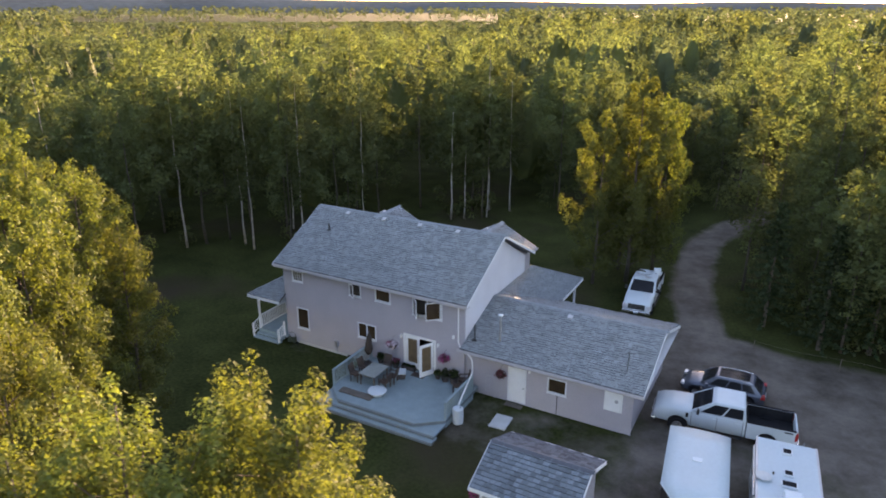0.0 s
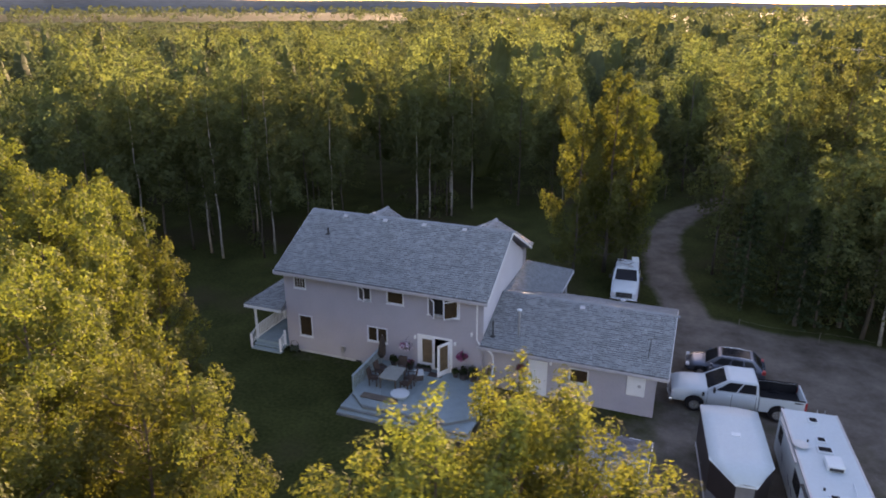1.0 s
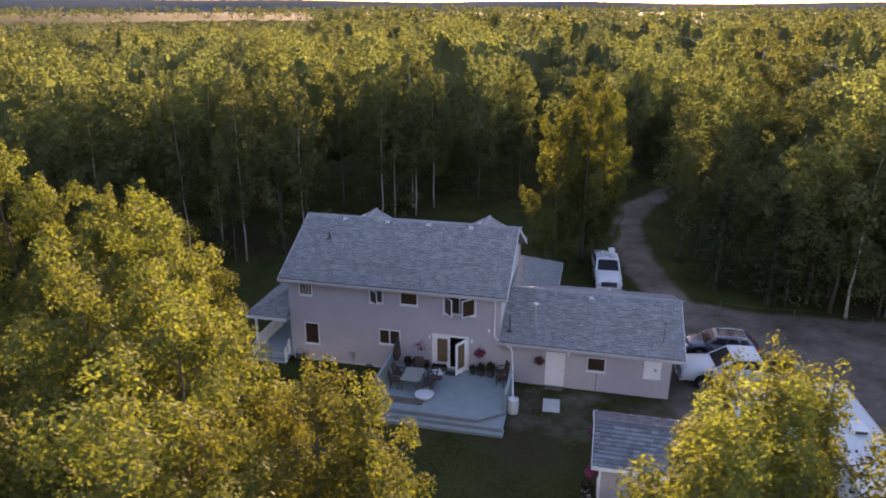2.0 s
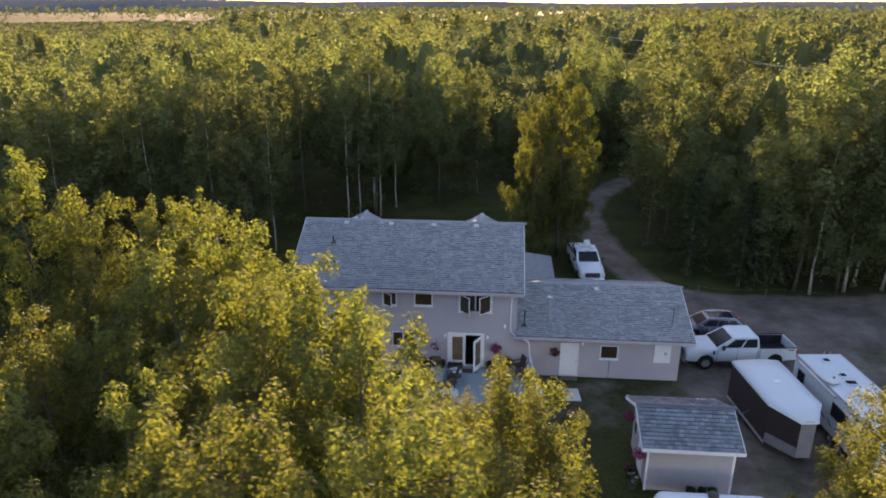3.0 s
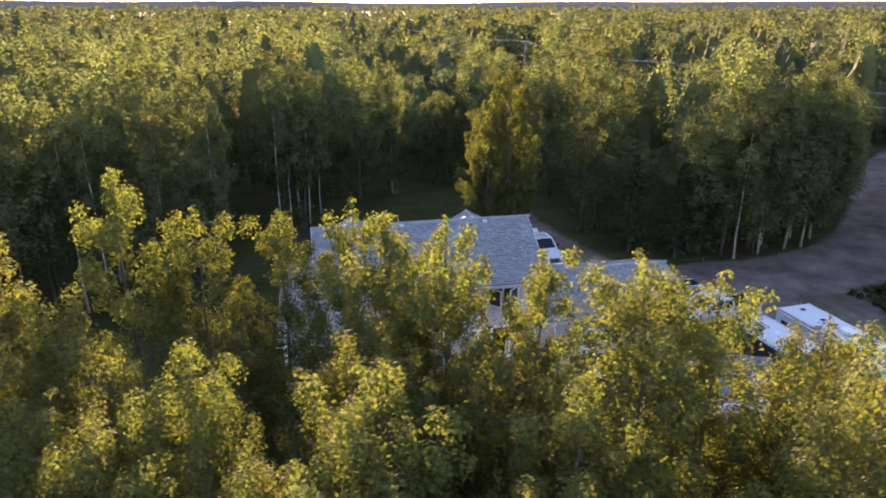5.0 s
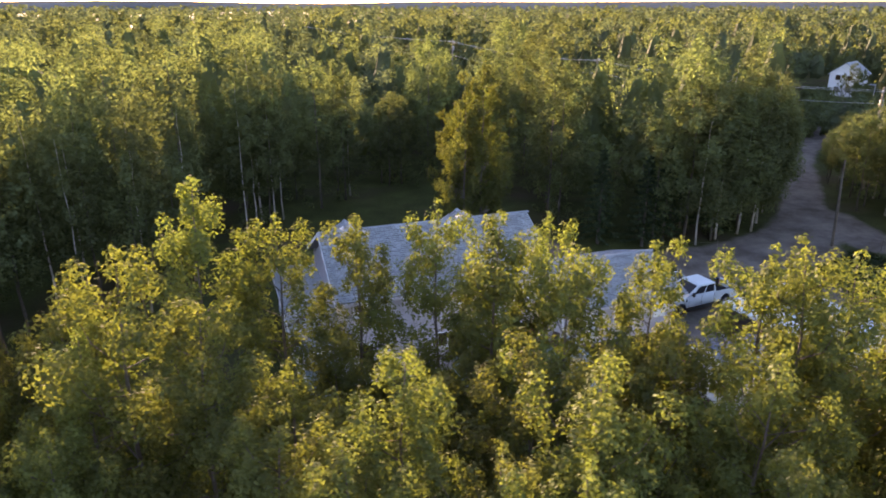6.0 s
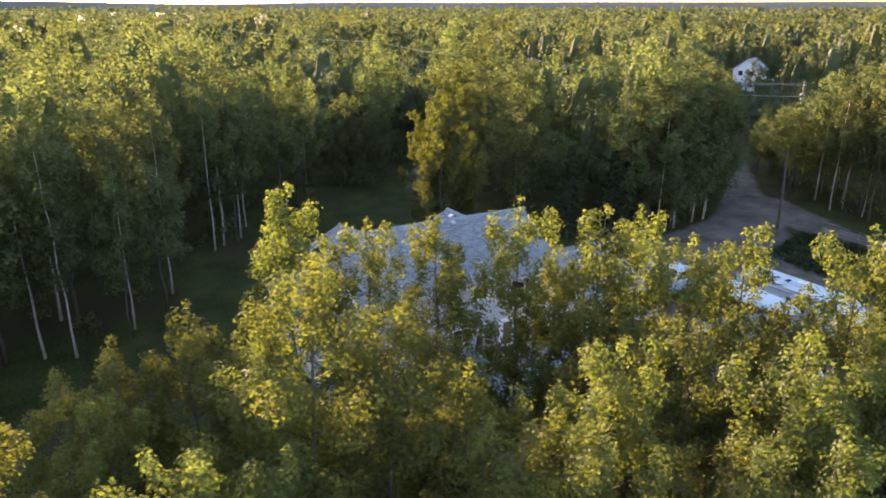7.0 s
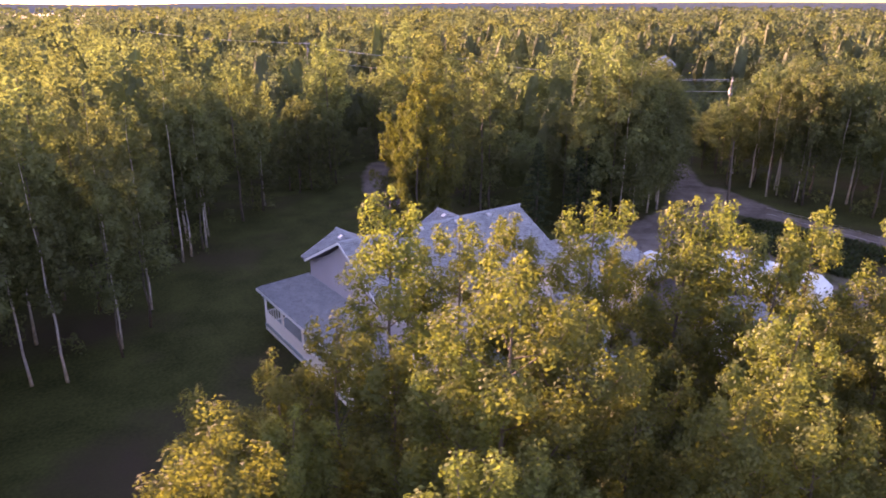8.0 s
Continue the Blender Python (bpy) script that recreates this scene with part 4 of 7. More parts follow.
tub = thing("round_tub", "round white plastic tub with a rolled rim", "tub", pose(-3.58, -3.40, DZ) @ Matrix.Diagonal((0.84, 0.84, 1.0, 1)))
part("bowl", lathe([(0.44, 0), (0.50, 0.03), (0.56, 0.15), (0.63, 0.18), (0.63, 0.20), (0.57, 0.21), (0.52, 0.17), (0.46, 0.07), (0.01, 0.05)], 28), M_plastic, tub, smooth=False)
mat_ob = thing("wooden_platform", "low brown slatted wooden platform on the deck", "platform", pose(-4.55, -4.02, DZ))
for k in range(4):
    part("slat", one_box(-1.05, 1.05, -0.25 + 0.13 * k, -0.13 + 0.13 * k, 0.03, 0.06), M_wood, mat_ob)
for x in (-0.9, 0.0, 0.9):
    part("bearer", one_box(x - 0.04, x + 0.04, -0.25, 0.26, 0.0, 0.03), M_wood, mat_ob)
crate = thing("storage_box", "small white lidded box beside the chairs", "box", pose(-3.35, -1.25, DZ, 0, 0, 28))
part("body", one_box(-0.22, 0.22, -0.30, 0.30, 0, 0.34, 0.015), M_pot, crate)
part("lid", one_box(-0.25, 0.25, -0.33, 0.33, 0.34, 0.39, 0.015), M_plastic, crate)
dmat = thing("door_mat", "brown coir door mat", "mat", pose(-2.6, -0.62, DZ))
part("pile", one_box(-0.42, 0.42, -0.24, 0.24, 0, 0.018, 0.006), M_brown, dmat)

rng_p = np.random.default_rng(5)


def pot_plant(x, y, z, r, h, label, leaves=M_greenery, flowers=None, n=160):
    t = thing("potted_plant", label, "plant", pose(x, y, z))
    part("pot", lathe([(r * 0.7, 0), (r, h), (r * 1.08, h), (r * 1.08, h + 0.03), (r * 0.9, h + 0.02), (r * 0.88, h - 0.04)], 14), M_pot, t)
    tagged(quads("leaves", petals(rng_p, (0, 0, h + r * 0.7), r * 1.35, n, 0.12, 0.9), leaves, t), kind="stuff")
    if flowers:
        tagged(quads("flowers", petals(rng_p, (0, 0, h + r * 0.9), r * 1.35, n // 2, 0.07, 0.9), flowers, t), kind="stuff")
    return t


pot_plant(-0.95, -0.42, DZ, 0.24, 0.34, "round dark pot with a low green plant")
pot_plant(-1.45, -0.38, DZ, 0.17, 0.26, "small dark pot with green leaves by the door")
pot_plant(-0.40, -0.40, DZ, 0.27, 0.42, "large dark planter against the house wall")
pot_plant(-4.25, -0.45, DZ, 0.20, 0.26, "dark pot with purple and green foliage", flowers=M_magenta)
pot_plant(-4.85, -0.45, DZ, 0.22, 0.30, "dark pot with a leafy plant below the window")
pot_plant(-5.35, -0.40, DZ, 0.20, 0.30, "dark pot with a bushy plant")
trough = thing("planter_trough", "long dark planter trough with red foliage", "planter", pose(-3.35, -0.30, DZ))
part("box", one_box(-0.55, 0.35, -0.13, 0.13, 0, 0.22, 0.01), M_pot, trough)
quads("leaves", np.concatenate([petals(rng_p, (x, 0, 0.28), 0.14, 50, 0.09) for x in (-0.4, -0.2, 0.0, 0.2)]), M_greenery, trough)


def hanging_basket(x, y, z, flowers, label, r=0.25):
    t = thing("hanging_basket", label, "flower basket", pose(x, y, z))
    part("basket", lathe([(0.02, -0.16), (r * 0.5, -0.13), (r * 0.75, 0.0), (r * 0.7, 0.0), (0.02, -0.05)], 14), M_brown, t)
    tagged(quads("leaves", petals(rng_p, (0, 0, 0.02), r * 1.0, 130, 0.09, 0.7), M_greenery, t), kind="stuff")
    tagged(quads("flowers", petals(rng_p, (0, -0.02, 0.03), r * 1.15, 230, 0.095, 0.75), flowers, t), kind="stuff")
    bm = bmesh.new()
    for a in (0, 2.1, 4.2):
        tube(bm, [(r * 0.7 * math.cos(a), r * 0.7 * math.sin(a), 0), (0, 0, 0.42)], [0.006, 0.006], 4)
    tube(bm, [(0, 0, 0.40), (0, 0, 0.47), (0, 0.26, 0.47)], [0.009, 0.009, 0.009], 4)
    part("hanger", bm, M_blackm, t)
    return t


white_basket = hanging_basket(-4.55, -0.27, 1.86, M_pinkwhite, "hanging basket of white and mauve flowers on the wall", 0.37)
tagged(quads("mauve_flowers", petals(rng_p, (-0.16, -0.06, 0.05), 0.26, 120, 0.10, 0.8), M_magenta, white_basket, "magenta flowers on one side"), kind="stuff")
hanging_basket(-1.06, -0.27, 1.84, M_magenta, "hanging basket of magenta flowers on the wall", 0.34)
hanging_basket(2.33, GY0 - 0.27, 1.70, M_dullred, "hanging basket of dull red flowers by the side door", 0.29)

trellis = thing("wire_trellis", "pair of arched wire trellis panels leaning on the wall", "trellis", pose(1.35, GY0 - 0.06, 0.0))
for x in (0.0, 0.62):
    hoop = [(x + 0.26 - 0.26 * math.cos(a), 0, 1.05 + 0.30 * math.sin(a)) for a in np.linspace(0, math.pi, 9)]
    panel = part("hoop", one_tube([(x, 0, 0)] + hoop + [(x + 0.52, 0, 0)], [0.012] * 11, 5), M_alu, trellis)
    for z in (0.3, 0.65, 1.0):
        part("cross_wire", one_tube([(x, 0, z), (x + 0.52, 0, z)], [0.008, 0.008], 4), M_alu, panel)
    part("upright_wire", one_tube([(x + 0.26, 0, 0), (x + 0.26, 0, 1.34)], [0.008, 0.008], 4), M_alu, panel)

barrel = thing("rain_barrel", "white plastic rain barrel beside the deck", "barrel", pose(1.25, -3.05, 0))
part("drum", lathe([(0.25, 0), (0.28, 0.04), (0.30, 0.30), (0.285, 0.34), (0.30, 0.38), (0.30, 0.62), (0.285, 0.66), (0.29, 0.86), (0.25, 0.90), (0.02, 0.905)], 22), M_plastic, barrel)
part("bung", one_tube([(0.1, 0.08, 0.905), (0.1, 0.08, 0.94)], [0.04, 0.04], 10), M_blackm, barrel)
slab_ob = thing("stepping_slab", "pale concrete slab lying on the grass", "slab", pose(3.22, -1.95, 0, 0, 0, 3))
part("slab", one_box(-0.46, 0.46, -0.62, 0.62, 0, 0.09, 0.02), M_stone, slab_ob)
sill = thing("door_step", "weathered plank step under the side door", "step", pose(3.2, -0.25, 0))
part("tread", one_box(-0.5, 0.5, -0.16, 0.20, 0.06, 0.11, 0.008), M_wood, sill)
for x in (-0.4, 0.4):
    part("bearer", one_box(x - 0.05, x + 0.05, -0.14, 0.18, 0.0, 0.06), M_wood, sill)
barrow = thing("wheelbarrow", "grey-green wheelbarrow stood on end against the wall", "wheelbarrow", pose(-12.35, -0.42, 0, -78))
bm = bmesh.new()
lo = [bm.verts.new(p) for p in ((-0.20, 0.30, 0.14), (0.20, 0.30, 0.14), (0.24, 0.85, 0.12), (-0.24, 0.85, 0.12))]
hi = [bm.verts.new(p) for p in ((-0.34, 0.12, 0.36), (0.34, 0.12, 0.36), (0.36, 1.10, 0.36), (-0.36, 1.10, 0.36))]
bm.faces.new(lo)
for i in range(4):
    bm.faces.new((lo[i], lo[(i + 1) % 4], hi[(i + 1) % 4], hi[i]))
tray = part("tray", bm, mat("grey_green_steel", (0.16, 0.19, 0.17), 0.5, var=0.3), barrow)
tray.modifiers.new("sheet", "SOLIDIFY").thickness = 0.012
for sx in (-1, 1):
    part("shaft", one_tube([(sx * 0.12, 0.05, 0.12), (sx * 0.30, 1.45, 0.20)], [0.018, 0.018], 6), M_wood, barrow)
part("wheel", one_tube([(-0.05, 0.18, 0.0), (0.05, 0.18, 0.0)], [0.18, 0.18], 16), M_black, barrow)

# ---- vehicles ----
def wheel(parent, x, y, r=0.40, w=0.27, side=1):
    prof = [(r * 0.62, -w / 2), (r * 0.93, -w / 2), (r, -w / 2 + 0.04), (r, w / 2 - 0.04), (r * 0.93, w / 2), (r * 0.62, w / 2)]
    bm = bmesh.new()
    tube(bm, [(0, v + i * 1e-5, 0) for i, (u, v) in enumerate(prof)], [u for u, v in prof], 24, cap=False)
    wh = part("wheel", bm, M_black, parent)
    wh.matrix_basis = pose(x, y, r)
    bm = bmesh.new()
    f = side * w / 2
    tube(bm, [(0, f * 0.55, 0), (0, f * 0.9, 0), (0, f * 0.9 + side * 1e-4, 0)], [r * 0.63, r * 0.63, r * 0.54], 24)
    for k in range(6):
        a = k * math.tau / 6
        b2 = one_box(-0.028, 0.028, min(f * 0.86, f * 0.99), max(f * 0.86, f * 0.99), 0.03, r * 0.60)
        b2.transform(Matrix.Rotation(a, 4, "Y"))
        me = bpy.data.meshes.new("tmp")
        b2.to_mesh(me)
        b2.free()
        bm.from_mesh(me)
        bpy.data.meshes.remove(me)
    part("rim", bm, M_chrome, wh)
    part("brake_disc", one_tube([(0, f * 0.50, 0), (0, f * 0.56, 0)], [r * 0.62, r * 0.62], 20), M_blackm, wh)


def panel_on(face, u0, u1, v0, v1, off=0.006):
    """A thin pane on a four-cornered face (lower left, lower right, upper right, upper left), between shares u and v."""
    p = [Vector(q) for q in face]
    nrm = (p[1] - p[0]).cross(p[3] - p[0]).normalized()

    def at(u, v):
        return (p[0] * (1 - u) + p[1] * u) * (1 - v) + (p[3] * (1 - u) + p[2] * u) * v

    bm = bmesh.new()
    quad = [at(u0, v0), at(u1, v0), at(u1, v1), at(u0, v1)]
    a, b = [bm.verts.new(q + nrm * off) for q in quad], [bm.verts.new(q - nrm * 0.01) for q in quad]
    bm.faces.new(a), bm.faces.new(b[::-1])
    for i in range(4):
        bm.faces.new((a[i], b[i], b[(i + 1) % 4], a[(i + 1) % 4]))
    return bm


def greenhouse(t, lower, upper, material, split, name="cab"):
    """The glazed upper body: lower and upper give x0, x1, half width, z. split: where the side window is divided, in shares."""
    (a0, a1, aw, az), (b0, b1, bw, bz) = lower, upper
    bm = bmesh.new()
    lo = [bm.verts.new(p) for p in ((a0, -aw, az), (a1, -aw, az), (a1, aw, az), (a0, aw, az))]
    hi = [bm.verts.new(p) for p in ((b0, -bw, bz), (b1, -bw, bz), (b1, bw, bz), (b0, bw, bz))]
    bm.faces.new(lo[::-1]), bm.faces.new(hi)
    for i in range(4):
        bm.faces.new((lo[i], lo[(i + 1) % 4], hi[(i + 1) % 4], hi[i]))
    bmesh.ops.recalc_face_normals(bm, faces=bm.faces)
    bmesh.ops.bevel(bm, geom=[e for e in bm.edges if all(v.co.z > az + 0.01 for v in e.verts)], offset=0.09, segments=3, affect="EDGES", profile=0.5)
    cab = part(name, bm, material, t, smooth=False)
    front = ((a1, -aw, az), (a1, aw, az), (b1, bw, bz), (b1, -bw, bz))
    back = ((a0, aw, az), (a0, -aw, az), (b0, -bw, bz), (b0, bw, bz))
    part("windshield", panel_on(front, 0.07, 0.93, 0.06, 0.86), M_carglass, cab)
    part("rear_window", panel_on(back, 0.10, 0.90, 0.15, 0.82), M_carglass, cab)
    for sgn in (-1, 1):
        near = ((a0, -aw, az), (a1, -aw, az), (b1, -bw, bz), (b0, -bw, bz)) if sgn < 0 else ((a1, aw, az), (a0, aw, az), (b0, bw, bz), (b1, bw, bz))
        for u0, u1 in split:
            if sgn > 0:
                u0, u1 = 1 - u1, 1 - u0
            part("side_window", panel_on(near, u0, u1, 0.10, 0.80), M_carglass, cab)
    return cab


def loft_body(span, w, zt, crown, zb, arches, r):
    """A car body: stations along x with half width, shoulder height, crown of the top and sill; round wheel arches cut into its lower edge."""
    xs = sorted({round(x, 3) for x in list(np.linspace(span[0], span[1], 30)) + [c + r * math.sin(a) for c in arches for a in np.linspace(-1.57, 1.57, 13)] if span[0] <= x <= span[1]})
    bm, rings = bmesh.new(), []
    for x in xs:
        hw, top, up, low = (float(np.interp(x, *f)) for f in (w, zt, crown, zb))
        for c in arches:
            if abs(x - c) < r:
                low = max(low, 0.44 + math.sqrt(max(0, r * r - (x - c) ** 2)) * 0.98)
        low = min(low, top - 0.2)
        mid = low + (top - low) * 0.55
        half = [(0.0, top + up), (hw * 0.45, top + up * 0.92), (hw * 0.78, top + up * 0.55), (hw * 0.92, top), (hw * 0.985, top - 0.07), (hw, mid), (hw * 0.985, low + 0.03), (hw * 0.95, low)]
        pts = [(-y, z) for y, z in reversed(half[1:])] + half
        rings.append([bm.verts.new((x, y, z)) for y, z in pts])
    n = len(rings[0])
    for a, b in zip(rings, rings[1:]):
        for k in range(n):
            bm.faces.new((a[k], a[(k + 1) % n], b[(k + 1) % n], b[k]))
    bm.faces.new(rings[0]), bm.faces.new(rings[-1][::-1])
    return bm


def pickup(m, label):
    """A crew-cab pickup, forward is +x, standing on z = 0."""
    t = thing("pickup_truck", label, "pickup truck", m)
    fx, rx, r = 2.05, -1.95, 0.47
    part("body", loft_body((-0.98, 3.2), ([-1, 1.6, 2.6, 3.0, 3.2], [0.985, 0.99, 0.97, 0.92, 0.84]), ([-1, 1.6, 2.4, 2.95, 3.2], [1.31, 1.31, 1.28, 1.20, 1.06]),
                           ([-1, 1.3, 1.8, 2.8, 3.2], [0.01, 0.02, 0.10, 0.09, 0.03]), ([-1, 3.2], [0.50, 0.52]), (fx,), 0.50), M_carwhite, t, smooth=True)
    greenhouse(t, (-0.98, 1.52, 0.95, 1.325), (-0.88, 0.46, 0.83, 2.02), M_carwhite, [(0.06, 0.42), (0.46, 0.86)])
    bedp = [(-1.02, 1.33), (-3.15, 1.33), (-3.18, 0.60), (-2.55, 0.55)] + [(rx - r * math.cos(a), 0.50 + r * math.sin(a)) for a in np.linspace(0.02, math.pi - 0.02, 11)] + [(-1.02, 0.50)]
    for y0, y1 in ((-0.99, -0.87), (0.87, 0.99)):
        part("bed_side", extrude_profile(bedp, y0, y1, 0.025, 2), M_carwhite, t)
        part("bed_rail_cap", one_box(-3.14, -1.03, y0 - 0.004, y1 + 0.004, 1.332, 1.36, 0.008), M_black, t)
    part("bed_floor", one_box(-3.12, -1.02, -0.87, 0.87, 0.74, 0.80), M_black, t)
    part("bed_liner", one_box(-1.06, -1.02, -0.87, 0.87, 0.80, 1.33), M_black, t)
    for y0, y1 in ((-0.868, -0.845), (0.845, 0.868)):
        part("bed_liner", one_box(-3.10, -1.07, y0, y1, 0.80, 1.32), M_black, t)
    gate = part("tailgate", one_box(-3.21, -3.13, -0.86, 0.86, 0.70, 1.33, 0.02), M_carwhite, t)
    part("gate_handle", one_box(-3.235, -3.212, -0.14, 0.14, 1.08, 1.16), M_blackm, gate)
    part("rear_bumper", one_box(-3.36, -3.20, -0.93, 0.93, 0.48, 0.66, 0.03), M_chrome, t)
    part("front_bumper", one_box(3.10, 3.32, -0.97, 0.97, 0.42, 0.64, 0.05), M_chrome, t)
    grille = part("grille", one_box(3.17, 3.215, -0.58, 0.58, 0.68, 1.08, 0.015), M_blackm, t)
    for z in (0.76, 0.88, 1.00):
        part("grille_bar", one_box(3.205, 3.235, -0.56, 0.56, z - 0.02, z + 0.02), M_chrome, grille)
    part("number_plate", one_box(3.322, 3.332, -0.16, 0.16, 0.47, 0.58), M_plastic, t)
    for s in (-1, 1):
        part("headlight", one_box(3.09, 3.215, s * 0.79 - 0.17, s * 0.79 + 0.17, 0.72, 1.06, 0.03), M_lamp, t)
        part("tail_light", one_box(-3.215, -3.10, s * 0.93 - 0.065, s * 0.93 + 0.07, 0.86, 1.28, 0.015), M_red, t)
        mir = part("mirror", one_box(1.12, 1.24, s * 1.12 - 0.10, s * 1.12 + 0.10, 1.34, 1.62, 0.03), M_blackm, t)
        part("mirror_arm", one_box(1.14, 1.22, min(s * 0.90, s * 1.03), max(s * 0.90, s * 1.03), 1.38, 1.44), M_blackm, mir)
        part("running_board", one_box(-0.9, 1.5, min(s * 0.92, s * 1.06), max(s * 0.92, s * 1.06), 0.36, 0.42, 0.01), M_blackm, t)
        for x in (0.42, -0.62):
            part("door_handle", one_box(x - 0.10, x + 0.10, min(s * 0.985, s * 1.02), max(s * 0.985, s * 1.02), 1.13, 1.17), M_carwhite, t)
        for x in (1.46, 0.30, -0.86):
            part("door_seam", one_box(x - 0.008, x + 0.008, min(s * 0.98, s * 0.993), max(s * 0.98, s * 0.993), 0.56, 1.30), M_black, t)
        part("fender_badge", one_box(1.60, 1.72, min(s * 0.985, s * 0.998), max(s * 0.985, s * 0.998), 0.98, 1.22), M_black, t)
        part("bed_decal", one_box(-3.0, -2.62, min(s * 0.985, s * 0.995), max(s * 0.985, s * 0.995), 1.20, 1.27), M_black, t)
        for x in (fx, rx):
            wheel(t, x, s * 0.86, 0.40, 0.27, s)
            bm = one_tube([(x, s * 0.60, 0.46), (x, s * 0.965, 0.46)], [0.45, 0.45], 20)
            part("wheel_housing", bm, M_black, t)
    part("chassis", one_box(-3.1, 3.0, -0.55, 0.55, 0.34, 0.50), M_black, t)
    return t


pickup(pose(13.50, 2.80, 0.03, 0, 0, 180 + 6.0) @ Matrix.Diagonal((1.04, 1.0, 1.03, 1)), "white crew-cab pickup with black bed, parked by the garage")
pickup(pose(6.02, 17.35, 0.03, 0, 0, -90 + 4), "white pickup loaded with junk, parked on the gravel track")


def scrap_load(m):
    """The load of bent sheet and bags heaped on the second pickup."""
    t = thing("scrap_load", "heap of pale sheet metal and bags on a truck bed", "scrap", m)
    r = random.Random(3)
    for k in range(26):
        bm = one_box(-r.uniform(0.1, 0.35), r.uniform(0.1, 0.35), -r.uniform(0.1, 0.3), r.uniform(0.1, 0.3), -0.03, r.uniform(0.0, 0.16), 0.015)
        for v in bm.verts:
            v.co += Vector((r.uniform(-0.05, 0.05), r.uniform(-0.05, 0.05), r.uniform(-0.04, 0.04)))
        bm.transform(pose(r.uniform(-0.75, 0.75), r.uniform(-0.6, 0.6), 0.15 + r.uniform(0, 0.65), r.uniform(-50, 50), r.uniform(-50, 50), r.uniform(0, 180)))
        part("scrap_sheet", bm, r.choice((M_alu, M_plastic, M_chrome, M_pot, M_plastic)), t)
    part("tarpaulin", lathe([(0.75, 0.0), (0.72, 0.25), (0.45, 0.5), (0.02, 0.62)], 11), M_alu, t)


scrap_load(pose(5.88, 19.35, 0.84))
rack = thing("roof_load", "tangle of pale frames tied on the cab roof", "load", pose(6.0, 17.25, 2.01))
r5 = random.Random(9)
for k in range(14):
    a, b = Vector((r5.uniform(-0.6, 0.6), r5.uniform(-0.6, 0.6), r5.uniform(0.0, 0.3))), Vector((r5.uniform(-0.6, 0.6), r5.uniform(-0.6, 0.6), r5.uniform(0.02, 0.42)))
    part("frame_tube", one_tube([a, b], [0.022, 0.022], 5), r5.choice((M_plastic, M_chrome, M_alu)), rack)
for k in range(5):
    bm = one_box(-0.2, 0.2, -0.14, 0.14, 0, 0.1, 0.02)
    bm.transform(pose(r5.uniform(-0.5, 0.5), r5.uniform(-0.5, 0.5), 0.0, r5.uniform(-15, 15), r5.uniform(-15, 15), r5.uniform(0, 90)))
    part("bundle", bm, M_plastic, rack)


def suv(m):
    t = thing("suv", "silver-blue compact suv with dark glass roof", "car", m)
    fx, rx, r = 1.32, -1.35, 0.39
    part("body", loft_body((-2.24, 2.22), ([-2.24, -2.0, -1.2, 1.0, 1.7, 2.05, 2.22], [0.70, 0.84, 0.91, 0.91, 0.87, 0.78, 0.58]), ([-2.24, -2.0, 1.0, 1.8, 2.22], [0.95, 1.04, 1.00, 0.86, 0.66]),
                           ([-2.24, 0.9, 1.3, 2.0, 2.22], [0.02, 0.03, 0.09, 0.08, 0.02]), ([-2.24, -1.9, 1.9, 2.22], [0.42, 0.32, 0.32, 0.40]), (fx, rx), 0.41), M_silver, t, smooth=True)
    cab = greenhouse(t, (-2.08, 1.12, 0.85, 1.03), (-1.55, 0.35, 0.66, 1.62), M_silver, [(0.10, 0.30), (0.33, 0.58), (0.61, 0.88)])
    part("glass_roof", one_box(-1.35, 0.22, -0.52, 0.52, 1.615, 1.63, 0.005), M_carglass, cab)
    for s in (-1, 1):
        part("roof_rail", one_tube([(0.25, s * 0.62, 1.60), (-0.6, s * 0.62, 1.67), (-1.45, s * 0.62, 1.61)], [0.02] * 3, 6), M_chrome, cab)
        part("headlight", one_box(1.98, 2.19, s * 0.66 - 0.18, s * 0.66 + 0.18, 0.66, 0.80, 0.03), M_lamp, t)
        part("tail_light", one_box(-2.23, -2.02, s * 0.74 - 0.14, s * 0.74 + 0.14, 0.82, 1.04, 0.02), M_red, t)
        part("mirror", one_box(0.70, 0.86, s * 1.0 - 0.10, s * 1.0 + 0.10, 1.05, 1.19, 0.03), M_silver, t)
        part("sill_trim", one_box(-0.95, 0.92, s * 0.905 - 0.02, s * 0.905 + 0.02, 0.30, 0.40), M_black, t)
        for x in (fx, rx):
            wheel(t, x, s * 0.80, 0.345, 0.22, s)
            part("wheel_housing", one_tube([(x, s * 0.55, 0.36), (x, s * 0.885, 0.36)], [0.37, 0.37], 18), M_black, t)
        for x in (0.95, -0.05, -1.0):
            part("door_seam", one_box(x - 0.006, x + 0.006, min(s * 0.90, s * 0.913), max(s * 0.90, s * 0.913), 0.42, 1.02), M_black, t)
    part("grille", one_box(2.17, 2.235, -0.48, 0.48, 0.50, 0.74, 0.02), M_blackm, t)
    part("number_plate", one_box(-2.26, -2.245, -0.26, 0.26, 0.66, 0.78), M_plastic, t)
    part("chassis", one_box(-2.0, 2.0, -0.6, 0.6, 0.22, 0.34), M_black, t)
    return t


suv(pose(13.0, 6.45, 0.03, 0, 0, 180 + 1) @ Matrix.Diagonal((0.98, 0.97, 0.90, 1)))


